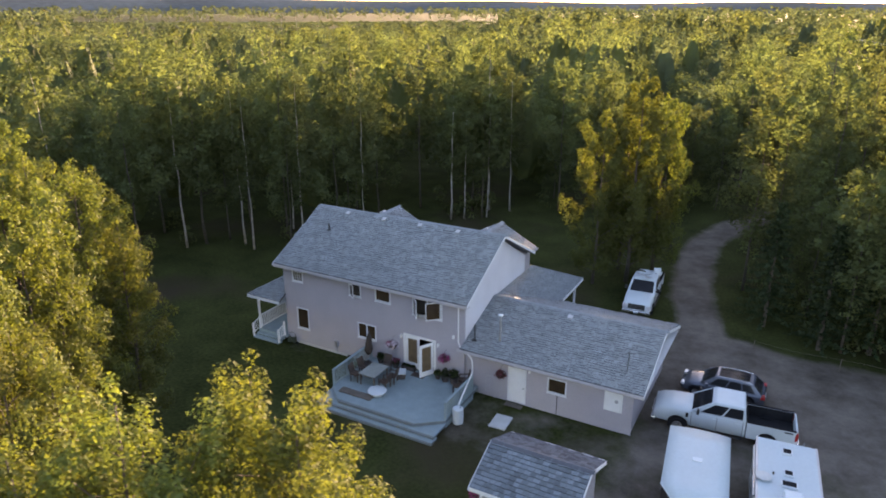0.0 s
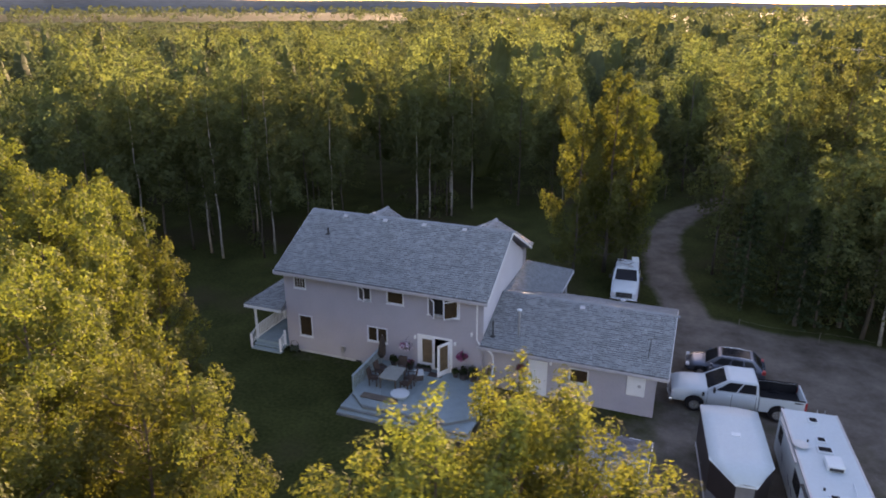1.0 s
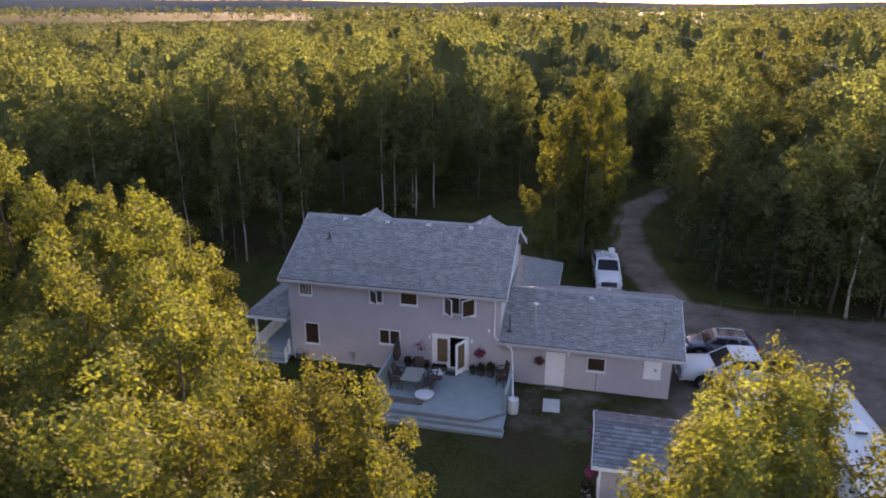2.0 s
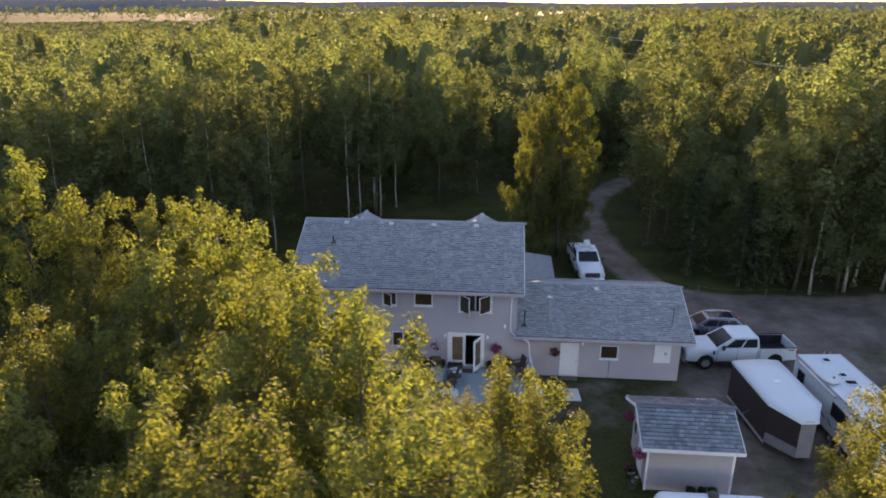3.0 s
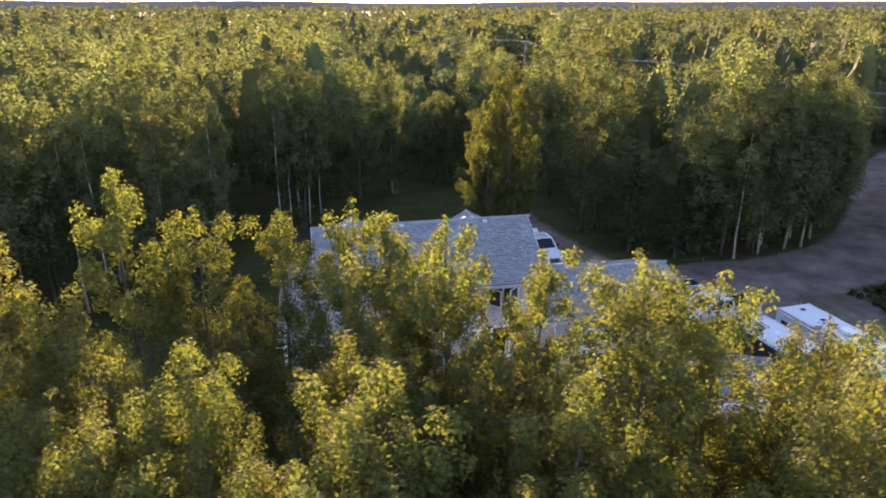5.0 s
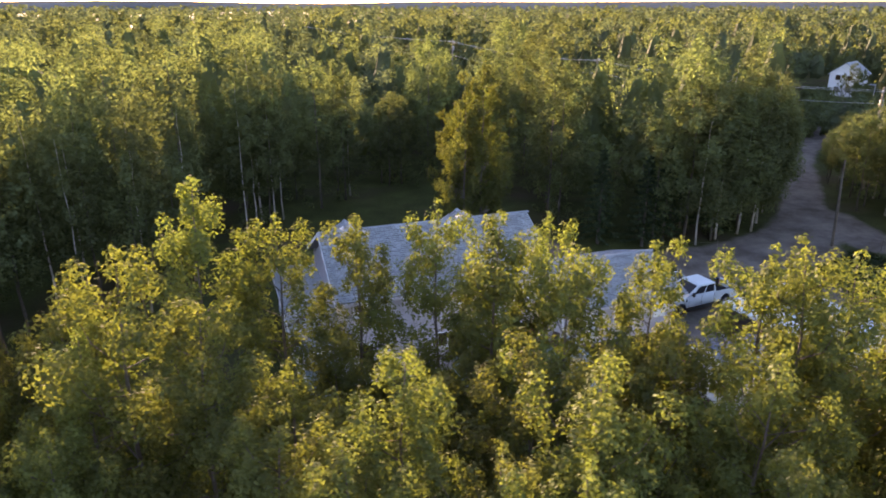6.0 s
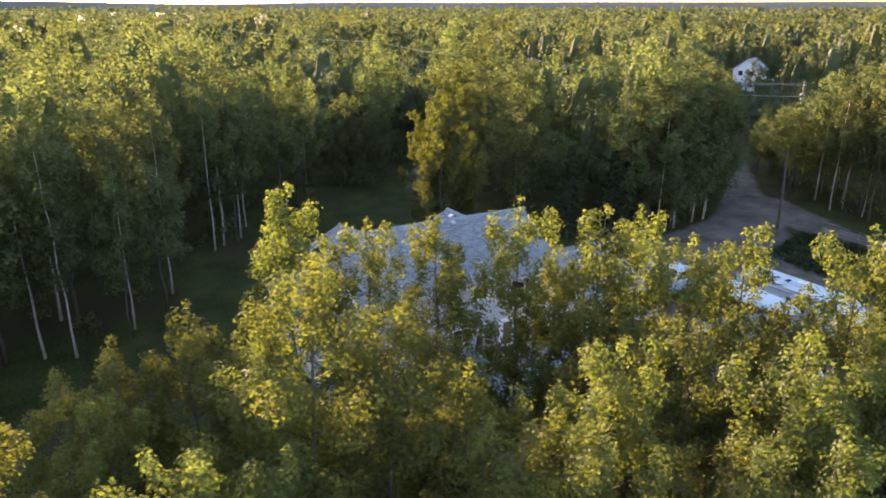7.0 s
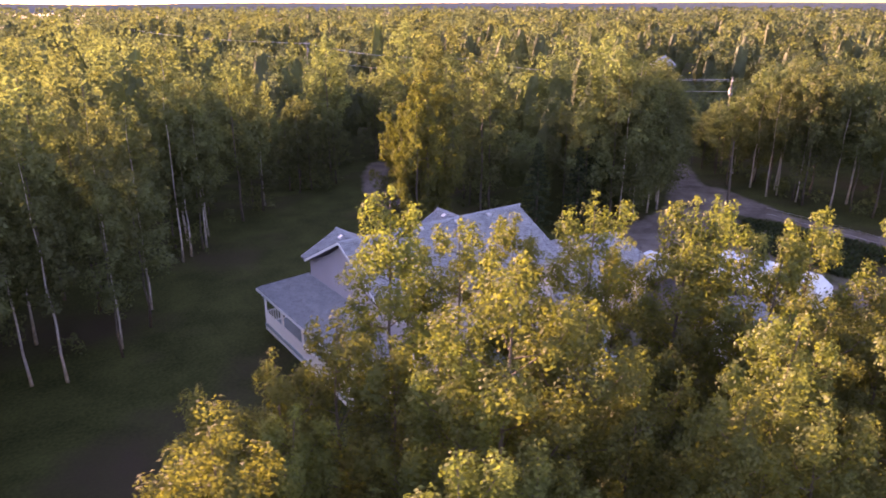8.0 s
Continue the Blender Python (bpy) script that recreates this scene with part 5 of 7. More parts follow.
def cargo_trailer(m):
    """An enclosed trailer with a tapered nose; forward is +x, the box begins at x = 0."""
    t = thing("cargo_trailer", "enclosed cargo trailer with dark sides and white roof", "trailer", m)
    L, N, w, n, z0, z1 = 4.20, 1.36, 1.24, 0.36, 0.46, 2.54
    plan = [(0, -w), (L, -w), (L + N, -n), (L + N, n), (L, w), (0, w)]
    for i in range(6):
        (ax, ay), (bx, by) = plan[i], plan[(i + 1) % 6]
        bm = bmesh.new()
        d = Vector((bx - ax, by - ay, 0)).normalized()
        nn = Vector((d.y, -d.x, 0)) * 0.03
        slabp = [(ax, ay), (bx, by), (bx - nn.x, by - nn.y), (ax - nn.x, ay - nn.y)]
        lo = [bm.verts.new((x, y, z0)) for x, y in slabp]
        hi = [bm.verts.new((x, y, z1 - (0.08 if x > L + 0.5 else 0.0) - 0.03)) for x, y in slabp]
        bm.faces.new(lo[::-1]), bm.faces.new(hi)
        for k in range(4):
            bm.faces.new((lo[k], lo[(k + 1) % 4], hi[(k + 1) % 4], hi[k]))
        name = ("side_panel", "nose_panel", "nose_cap", "nose_panel", "side_panel", "ramp_door")[i]
        ob = part(name, bm, M_skirt if name == "nose_cap" else M_trailer, t)
        if name == "nose_panel":      # bright stone guard along the foot of the nose
            bm = bmesh.new()
            q = [(ax + nn.x * 0.2, ay + nn.y * 0.2), (bx + nn.x * 0.2, by + nn.y * 0.2)]
            vs = [bm.verts.new((x, y, z)) for x, y, z in ((*q[0], z0), (*q[1], z0), (*q[1], z0 + 0.55), (*q[0], z0 + 0.55))]
            us = [bm.verts.new(v.co - nn * 0.15) for v in vs]
            bm.faces.new(vs), bm.faces.new(us[::-1])
            for k in range(4):
                bm.faces.new((vs[k], us[k], us[(k + 1) % 4], vs[(k + 1) % 4]))
            part("stone_guard", bm, M_skirt, ob)
    bm = bmesh.new()
    rings = []
    for x, hw, drop in ((-0.06, w + 0.05, 0), (0.9, w + 0.05, -0.02), (L, w + 0.05, 0), (L + N + 0.06, n + 0.06, 0.11)):
        rings.append([bm.verts.new((x, hw * u, z1 + 0.02 - drop + 0.10 * (1 - u * u))) for u in (-1, -0.6, -0.2, 0.2, 0.6, 1)])
    for ra, rb in zip(rings, rings[1:]):
        for k in range(5):
            bm.faces.new((ra[k], ra[k + 1], rb[k + 1], rb[k]))
    roof = part("roof", bm, M_rvroof, t, "white sheet roof with rolled edges", smooth=True)
    s = roof.modifiers.new("sheet", "SOLIDIFY")
    s.thickness, s.offset = 0.05, -1
    part("roof_rim", one_tube([(L, -w - 0.03, z1 - 0.02), (L + N + 0.05, -n - 0.04, z1 - 0.13), (L + N + 0.05, n + 0.04, z1 - 0.13), (L, w + 0.03, z1 - 0.02)], [0.05] * 4, 8), M_plastic, t)
    part("roof_vent", one_box(2.18, 2.46, -0.2, 0.2, z1 + 0.09, z1 + 0.17, 0.02), M_plastic, t)
    for sy in (-1, 1):
        part("edge_rail", one_box(0, L, min(sy * (w - 0.01), sy * (w + 0.045)), max(sy * (w - 0.01), sy * (w + 0.045)), z1 - 0.10, z1 + 0.0), M_plastic, t)
        part("bottom_rail", one_box(0, L, min(sy * (w - 0.01), sy * (w + 0.03)), max(sy * (w - 0.01), sy * (w + 0.03)), z0 - 0.10, z0 + 0.03), M_alu, t)
        for x in (1.35, 2.2):
            wheel(t, x, sy * 1.05, 0.33, 0.2, sy)
    part("frame", one_box(0.0, L, -w + 0.1, w - 0.1, 0.34, 0.46), M_black, t)
    part("tongue", one_tube([(L, 0, 0.42), (L + N + 1.0, 0, 0.45)], [0.06, 0.05], 6), M_blackm, t)
    part("jack", one_tube([(L + N + 0.6, 0.12, 0.03), (L + N + 0.6, 0.12, 0.80)], [0.03, 0.03], 8), M_blackm, t)
    part("door_bar", one_tube([(1.9, -w - 0.06, 0.50), (2.55, -w - 0.06, 1.15)], [0.015, 0.015], 6), M_alu, t)
    return t


cargo_trailer(pose(12.93, -1.81, 0.0, 0, 0, -83.6))


def travel_trailer(m):
    """A camping trailer: forward +x, the tail wall at x = 0."""
    t = thing("travel_trailer", "white travel trailer with roof vents and dark windows", "camper trailer", m)
    L, w, z0, z1 = 8.0, 1.18, 0.60, 2.84
    prof = [(0.0, z0), (0.0, z1 - 0.12), (0.12, z1), (L - 0.9, z1), (L - 0.1, z1 - 0.55), (L, z1 - 1.1), (L, z0 + 0.25), (L - 0.3, z0)]
    part("shell", extrude_profile(prof, -w, w, 0.05, 2), M_rv, t)
    part("roof_sheet", one_box(0.08, L - 0.92, -w + 0.06, w - 0.06, z1 + 0.002, z1 + 0.02, 0.005), M_rvroof, t)
    for sy in (-1, 1):
        part("roof_edge", one_box(0.05, L - 0.9, min(sy * (w - 0.06), sy * (w + 0.02)), max(sy * (w - 0.06), sy * (w + 0.02)), z1 - 0.06, z1 + 0.03), M_alu, t)
        for x in (4.10, 4.90):
            wheel(t, x, sy * 1.02, 0.34, 0.2, sy)
        part("skirt_line", one_box(0.1, L - 0.2, min(sy * (w - 0.004), sy * (w + 0.004)), max(sy * (w - 0.004), sy * (w + 0.004)), 0.98, 1.02), M_alu, t)
    y = -w       # the side that faces the other trailer
    part("awning_roll", one_tube([(0.6, y - 0.06, z1 - 0.16), (4.1, y - 0.06, z1 - 0.16)], [0.06, 0.06], 10), M_alu, t)

    def side_panel(name, x0, x1, za, zb, material, out=0.012):
        return part(name, one_box(x0, x1, y - out, y - 0.001, za, zb, 0.004), material, t)

    def rv_window(x0, x1, za, zb, split=0):
        f = side_panel("window", x0 - 0.05, x1 + 0.05, za - 0.05, zb + 0.05, M_blackm, 0.02)
        n = split + 1
        for k in range(n):
            a, b = x0 + (x1 - x0) * k / n + 0.015, x0 + (x1 - x0) * (k + 1) / n - 0.015
            part("pane", one_box(a, b, y - 0.028, y - 0.02, za, zb), M_carglass, f)

    rv_window(0.55, 1.15, 1.60, 2.22)
    rv_window(3.95, 5.20, 1.62, 2.28, 1)
    slide = part("slide_out", one_box(5.45, 7.45, y - 0.12, y - 0.001, 0.74, 2.62, 0.02), M_rv, t)
    part("slide_trim", one_box(5.43, 7.47, y - 0.13, y - 0.002, 2.625, 2.66), M_blackm, slide)
    part("slide_seal", one_box(5.40, 5.435, y - 0.05, y - 0.002, 0.74, 2.62), M_alu, slide)
    side_panel("hatch", 2.0, 2.7, 0.72, 1.12, M_plastic)
    rr = random.Random(4)
    for x, z, s in ((3.0, 1.28, 1.0), (3.75, 1.20, 0.8), (4.45, 1.10, 0.9), (5.55, 1.30, 1.0), (5.9, 1.18, 0.8), (6.5, 1.22, 1.0), (1.5, 1.35, 0.7)):
        bm, yd = bmesh.new(), y - (0.126 if x > 5.4 else 0.006)
        pts = [(x + s * 0.55 * k / 5, z + 0.06 * math.sin(k * 0.75 + 2 * s) - 0.02 * k) for k in range(6)]
        for (ax, az), (bx, bz), k in zip(pts, pts[1:], range(5)):
            wa, wb = 0.075 * (1 - abs(k - 2.5) / 4), 0.075 * (1 - abs(k - 1.5) / 4)
            vs = [bm.verts.new(p) for p in ((ax, yd, az - wa), (bx, yd, bz - wb), (bx, yd, bz + wb), (ax, yd, az + wa))]
            bm.faces.new(vs)
        ob = part("swoosh_decal", bm, M_decal, t)
        ob.modifiers.new("sheet", "SOLIDIFY").thickness = 0.004
    for x, yy, a, b in ((0.87, 0.0, 0.20, 0.20), (2.41, 0.02, 0.18, 0.19), (3.15, 0.02, 0.20, 0.30), (6.41, -0.30, 0.18, 0.20)):
        v = part("roof_vent", one_box(x - a, x + a, yy - b, yy + b, z1 + 0.02, z1 + 0.10, 0.015), M_plastic, t)
        part("vent_lid", one_box(x - a + 0.05, x + a - 0.05, yy - b + 0.05, yy + b - 0.05, z1 + 0.10, z1 + 0.125, 0.01), M_black, v)
    ac = part("air_conditioner", one_box(3.80, 4.62, -0.22, 0.46, z1 + 0.02, z1 + 0.30, 0.07), M_plastic, t)
    part("grille", one_box(4.61, 4.635, -0.14, 0.38, z1 + 0.08, z1 + 0.22), M_blackm, ac)
    part("satellite_dish", lathe([(0.05, z1 + 0.02), (0.10, z1 + 0.08), (0.30, z1 + 0.12), (0.31, z1 + 0.15), (0.02, z1 + 0.11)], 16, (3.06, -0.92)), M_stone, t)
    part("plumbing_vent", one_tube([(5.9, -0.58, z1), (5.9, -0.58, z1 + 0.12)], [0.05, 0.05], 8), M_blackm, t)
    part("plumbing_vent", one_tube([(2.62, -0.55, z1), (2.62, -0.55, z1 + 0.12)], [0.04, 0.04], 8), M_blackm, t)
    part("aerial", one_tube([(5.2, 0.62, z1 + 0.05), (6.1, 0.52, z1 + 0.10)], [0.03, 0.02], 6), M_plastic, t)
    part("roof_hatch", one_box(6.75, 7.05, -0.98, -0.28, z1 + 0.02, z1 + 0.06, 0.02), M_plastic, t)
    part("ladder", one_tube([(-0.06, 0.7, 0.8), (-0.06, 0.7, z1 + 0.1)], [0.016, 0.016], 6), M_alu, t)
    part("ladder", one_tube([(-0.06, 0.38, 0.8), (-0.06, 0.38, z1 + 0.1)], [0.016, 0.016], 6), M_alu, t)
    part("bumper", one_box(-0.12, -0.01, -1.1, 1.1, 0.48, 0.60), M_blackm, t)
    part("frame", one_box(0.0, L, -0.9, 0.9, 0.44, 0.62), M_black, t)
    part("hitch", one_tube([(L - 0.1, 0, 0.5), (L + 1.2, 0, 0.48)], [0.06, 0.05], 6), M_blackm, t)
    part("gas_bottle", lathe([(0.13, 0.55), (0.15, 0.6), (0.15, 0.95), (0.08, 1.05), (0.03, 1.12)], 14, (L + 0.35, 0.18)), M_plastic, t)
    part("jack", one_tube([(L + 0.9, 0.0, 0.03), (L + 0.9, 0.0, 0.9)], [0.035, 0.035], 8), M_blackm, t)
    return t


travel_trailer(pose(16.37, -1.20, 0.0, 0, 0, -84.9))

# ---- shed and tank ----
shed = thing("garden_shed", "pale garden shed with slate-grey shingle roof", "shed")
SX0, SX1, SY0, SY1, SE, SR, SRY = 5.78, 9.52, -9.68, -6.30, 2.50, 3.42, -7.95
part("wall", wall_mesh(SX0, SX1, 0.0, 2.42, [], 0.12, face_y(SY0)), M_shed, shed)
part("wall", wall_mesh(SX0, SX1, 0.0, 2.42, [], 0.12, lambda u, d, z: (u, SY1 - d, z)), M_shed, shed)
for x in (SX0, SX1 - 0.12):
    part("wall", gable_wall(x, 0.12, SY0 + 0.12, SY1 - 0.12, 2.42, SRY, 3.24), M_shed, shed)
roof_plane((5.42, -10.10, SE), (9.78, -10.10, SE), (9.78, SRY, SR), (5.42, SRY, SR), shed, M_shingle_dark, 31, 0.10, pieces=True)
roof_plane((9.78, -5.82, SE), (5.42, -5.82, SE), (5.42, SRY, SR), (9.78, SRY, SR), shed, M_shingle_dark, 32, 0.10)
ridge_caps(5.42, 9.76, SRY, SR, 0.43, shed, M_shingle_dark)
for x in (5.42 - 0.035, 9.785):
    rake(x, -10.10, SE, SRY, SR, shed, tall=0.16)
    rake(x, -5.82, SE, SRY, SR, shed, tall=0.16)
part("fascia", one_box(5.40, 9.80, -10.135, -10.105, SE - 0.16, SE + 0.01), M_trim, shed)
part("fascia", one_box(5.40, 9.80, -5.815, -5.785, SE - 0.16, SE + 0.01), M_trim, shed)
for x in (SX0, SX1):
    part("corner_board", one_box(x - 0.05, x + 0.05, SY0 - 0.02, SY0 - 0.002, 0, 2.36), M_trim, shed)
door = part("door", one_box(SX0 - 0.035, SX0 - 0.004, -8.9, -7.9, 0.06, 2.02, 0.006), M_white, shed)
part("handle", one_box(SX0 - 0.075, SX0 - 0.036, -8.78, -8.74, 0.95, 1.10), M_blackm, door)
for y0 in (-8.85, -8.02):
    part("hinge_board", one_box(SX0 - 0.045, SX0 - 0.036, y0, y0 + 0.07, 0.15, 1.95), M_trim, door)
win = part("window", one_box(SX0 - 0.03, SX0 - 0.004, -7.35, -6.75, 1.15, 1.85), M_trim, shed)
part("pane", one_box(SX0 - 0.036, SX0 - 0.031, -7.29, -6.81, 1.21, 1.79), M_glass, win)
hanging_basket(SX0 - 0.30, -9.45, 1.72, M_magenta, "hanging basket of bright magenta flowers on the shed", 0.30).rotation_euler = (0, 0, -math.pi / 2)
hanging_basket(SX0 - 0.30, -6.55, 1.78, M_magenta, "hanging basket of pink flowers on the shed corner", 0.26).rotation_euler = (0, 0, -math.pi / 2)
pot_plant(5.25, -9.6, 0, 0.22, 0.32, "dark pot of white flowers beside the shed", flowers=M_pinkwhite)
pot_plant(5.30, -8.75, 0, 0.22, 0.32, "dark pot of dull red flowers beside the shed", flowers=M_magenta)
for x in (7.75, 8.25, 8.70):
    pot_plant(x, -9.95, 0, 0.16, 0.22, "low dark shrub in a pot behind the tank")

tank = thing("propane_tank", "large white horizontal propane tank on concrete blocks", "tank", pose(8.12, -11.65, 0))
bm = bmesh.new()
xs, rs = [], []
for k in range(9):
    a = math.pi / 2 * k / 8
    xs.append(-1.92 - 0.50 * math.cos(a)), rs.append(max(0.004, 0.52 * math.sin(a)))
xs, rs = xs + [-x for x in reversed(xs)], rs + list(reversed(rs))
tube(bm, [(x, 0, 0.88) for x in xs], rs, 28)
part("vessel", bm, M_plastic, tank, smooth=True)
for x in (-1.3, 1.3):
    part("saddle_block", one_box(x - 0.12, x + 0.12, -0.42, 0.42, 0.0, 0.46, 0.02), M_stone, tank)
part("valve_dome", lathe([(0.20, 1.36), (0.22, 1.40), (0.22, 1.52), (0.14, 1.60), (0.02, 1.62)], 16), M_pot, tank)
for x in (-1.75, 1.75):
    part("weld_band", one_tube([(x - 0.02, 0, 0.88), (x + 0.02, 0, 0.88)], [0.527, 0.527], 28), M_plastic, tank)
for x in (-1.0, 1.0):
    part("lifting_lug", one_box(x - 0.06, x + 0.06, -0.015, 0.015, 1.38, 1.48), M_plastic, tank)

# ---- poles, wires, far buildings, garden ----
def utility_pole(x, y, h, label, arms=True):
    t = thing("utility_pole", label, "utility pole", pose(x, y, 0, 0, 0, 35), group="power line poles")
    part("pole", one_tube([(0, 0, -0.2), (0, 0, h)], [0.15, 0.10], 10), M_polewood, t)
    if arms:
        arm = part("cross_arm", one_box(-1.1, 1.1, -0.06, 0.06, h - 0.55, h - 0.42), M_polewood, t)
        for xx in (-1.0, 0.35, 1.0):
            part("insulator", lathe([(0.04, h - 0.42), (0.06, h - 0.36), (0.03, h - 0.30), (0.05, h - 0.24)], 8, (xx, 0)), M_plastic, arm)
        part("transformer", lathe([(0.2, h - 2.3), (0.24, h - 2.25), (0.24, h - 1.5), (0.08, h - 1.4)], 14, (0.38, 0)), M_skirt, t)
    return t


def wire(a, b, sag, label="thin bright overhead power wire"):
    t = thing("power_wire", label, "wire")
    pts = []
    for k in range(17):
        f = k / 16
        pts.append((a[0] + (b[0] - a[0]) * f, a[1] + (b[1] - a[1]) * f, a[2] + (b[2] - a[2]) * f - 4 * sag * f * (1 - f)))
    part("cable", one_tube(pts, [0.016] * 17, 5), M_alu, t)


utility_pole(54.6, 24.0, 11.9, "grey wooden power pole with cross arm and transformer")
utility_pole(34.2, 111.5, 13.5, "distant wooden power pole rising over the woods")
utility_pole(44.0, 68.0, 12.4, "wooden power pole half hidden by the woods")
utility_pole(-275.0, 311.0, 19.0, "far pale power pole by the open field", False)
utility_pole(-262.0, 283.0, 16.5, "far pale power pole by the open field", False)
for dz, o in ((0.0, -0.9), (0.0, 0.9), (-2.9, 0.0)):
    wire((54.6 + o * 0.6, 24.0 + o * 0.8, 11.5 + dz * 0.5), (44.0 + o * 0.6, 68.0 + o * 0.8, 12.0 + dz * 0.7), 0.9)
    wire((44.0 + o * 0.6, 68.0 + o * 0.8, 12.0 + dz * 0.7), (34.2 + o * 0.6, 111.5 + o * 0.8, 13.1 + dz), 0.9)
    wire((34.2 + o * 0.6, 111.5 + o * 0.8, 13.1 + dz), (12.0 + o * 0.6, 175.0 + o * 0.8, 14.6 + dz * 1.2), 0.7)
snag = thing("wooden_post", "dark brown weathered wooden post beside the drive", "post", pose(34.1, 9.6, 0, 0, -3.5))
part("shaft", one_tube([(0, 0, -0.2), (0.05, 0, 3), (0.02, 0.05, 6), (0.1, 0.05, 8.0)], [0.14, 0.12, 0.10, 0.07], 9), M_barkd, snag)
for z, a in ((5.2, 0.4), (6.4, 2.5), (7.2, 4.4)):
    part("branch_stub", one_tube([(0, 0, z), (0.5 * math.cos(a), 0.5 * math.sin(a), z + 0.25)], [0.035, 0.01], 5), M_wood, snag)


def cottage(m):
    t = thing("white_house", "white two-storey house with grey roof beyond the trees", "house", m)
    bm = bmesh.new()
    prof = [(-3.2, 0), (3.2, 0), (3.2, 5.3), (0, 7.7), (-3.2, 5.3)]
    a, b = [bm.verts.new((-3.6, y, z)) for y, z in prof], [bm.verts.new((3.6, y, z)) for y, z in prof]
    bm.faces.new(a), bm.faces.new(b[::-1])
    for i in range(5):
        bm.faces.new((a[i], b[i], b[(i + 1) % 5], a[(i + 1) % 5]))
    part("wall", bm, M_white, t)
    for s in (-1, 1):
        bm = bmesh.new()
        slab(bm, ((-4.0, s * 3.7, 5.05), (4.0, s * 3.7, 5.05), (4.0, 0, 7.85), (-4.0, 0, 7.85)), 0.12)
        part("roof", bm, M_shingle, t)
    for z in (1.0, 3.7):
        for y in (-1.9, 0.7):
            w = part("window", one_box(-3.66, -3.602, y, y + 1.2, z, z + 1.3), M_trim, t)
            part("pane", one_box(-3.67, -3.661, y + 0.08, y + 1.12, z + 0.08, z + 1.22), M_glass, w)
        for x in (-2.7, 1.6) if z < 2 else (-2.7, -0.6, 1.6):
            w = part("window", one_box(x, x + 1.2, -3.26, -3.202, z, z + 1.3), M_trim, t)
            part("pane", one_box(x + 0.08, x + 1.12, -3.27, -3.261, z + 0.08, z + 1.22), M_glass, w)
    part("door", one_box(-0.5, 0.45, -3.26, -3.202, 0, 2.1), M_dark, t)
    part("porch_roof", one_box(-3.8, 3.8, -5.2, -3.3, 2.55, 2.68), M_shingle, t)
    for x in (-3.6, 0.0, 3.6):
        part("post", one_box(x - 0.07, x + 0.07, -5.1, -4.96, 0, 2.55), M_white, t)
    return t


cottage(pose(128, 92, 0.0, 0, 0, 25))
rng_g = np.random.default_rng(17)
gx, gy = rng_g.uniform(26.5, 36.4, 1000), rng_g.uniform(-7.0, 7.5, 1000)
ok = np.array([track_distance(a, b) > 0.4 and a < 36.5 - 0.2 * b for a, b in zip(gx, gy)])
clumps = [petals(rng_g, (a, b, 0.22), 0.30, 14, 0.22, 0.8) for a, b in zip(gx[ok], gy[ok])]
tagged(quads("garden_plants", np.concatenate(clumps), M_greenery), "dense low green garden plants beside the drive", "garden plants", kind="stuff")
fence = thing("wire_fence", "low wire fence on thin posts along the garden", "fence")
for k in range(7):
    part("fence_post", one_tube([(37.0 - 0.1 * k, 7 - 1.9 * k, -0.1), (37.0 - 0.1 * k, 7 - 1.9 * k, 1.25)], [0.04, 0.035], 6), M_wood, fence)
for z in (0.5, 1.1):
    part("fence_wire", one_tube([(37.0, 7, z), (36.4, -4.4, z)], [0.01, 0.01], 4), M_alu, fence)
chain = thing("rope_line", "pale rope strung low along the edge of the drive", "rope")
pts = [(14.0 + 1.2 * k, 13.0 - 0.08 * k, 0.75 - 0.12 * math.sin(k * 0.9)) for k in range(9)]
part("rope", one_tube(pts, [0.005] * 9, 5), M_polewood, chain)
for k in (0, 4, 8):
    part("stake", one_tube([(pts[k][0], pts[k][1], -0.1), (pts[k][0], pts[k][1], 0.85)], [0.02, 0.02], 5), M_wood, chain)

# ---- trees ----
def envelope(u):
    """The outline of a poplar's crown: its width, as a share of the widest, from the lowest limb (0) to the tip (1)."""
    return np.minimum(np.minimum(1.0, 0.55 + 1.6 * u), 1.30 * np.clip(1 - u, 0, 1) ** 0.45)


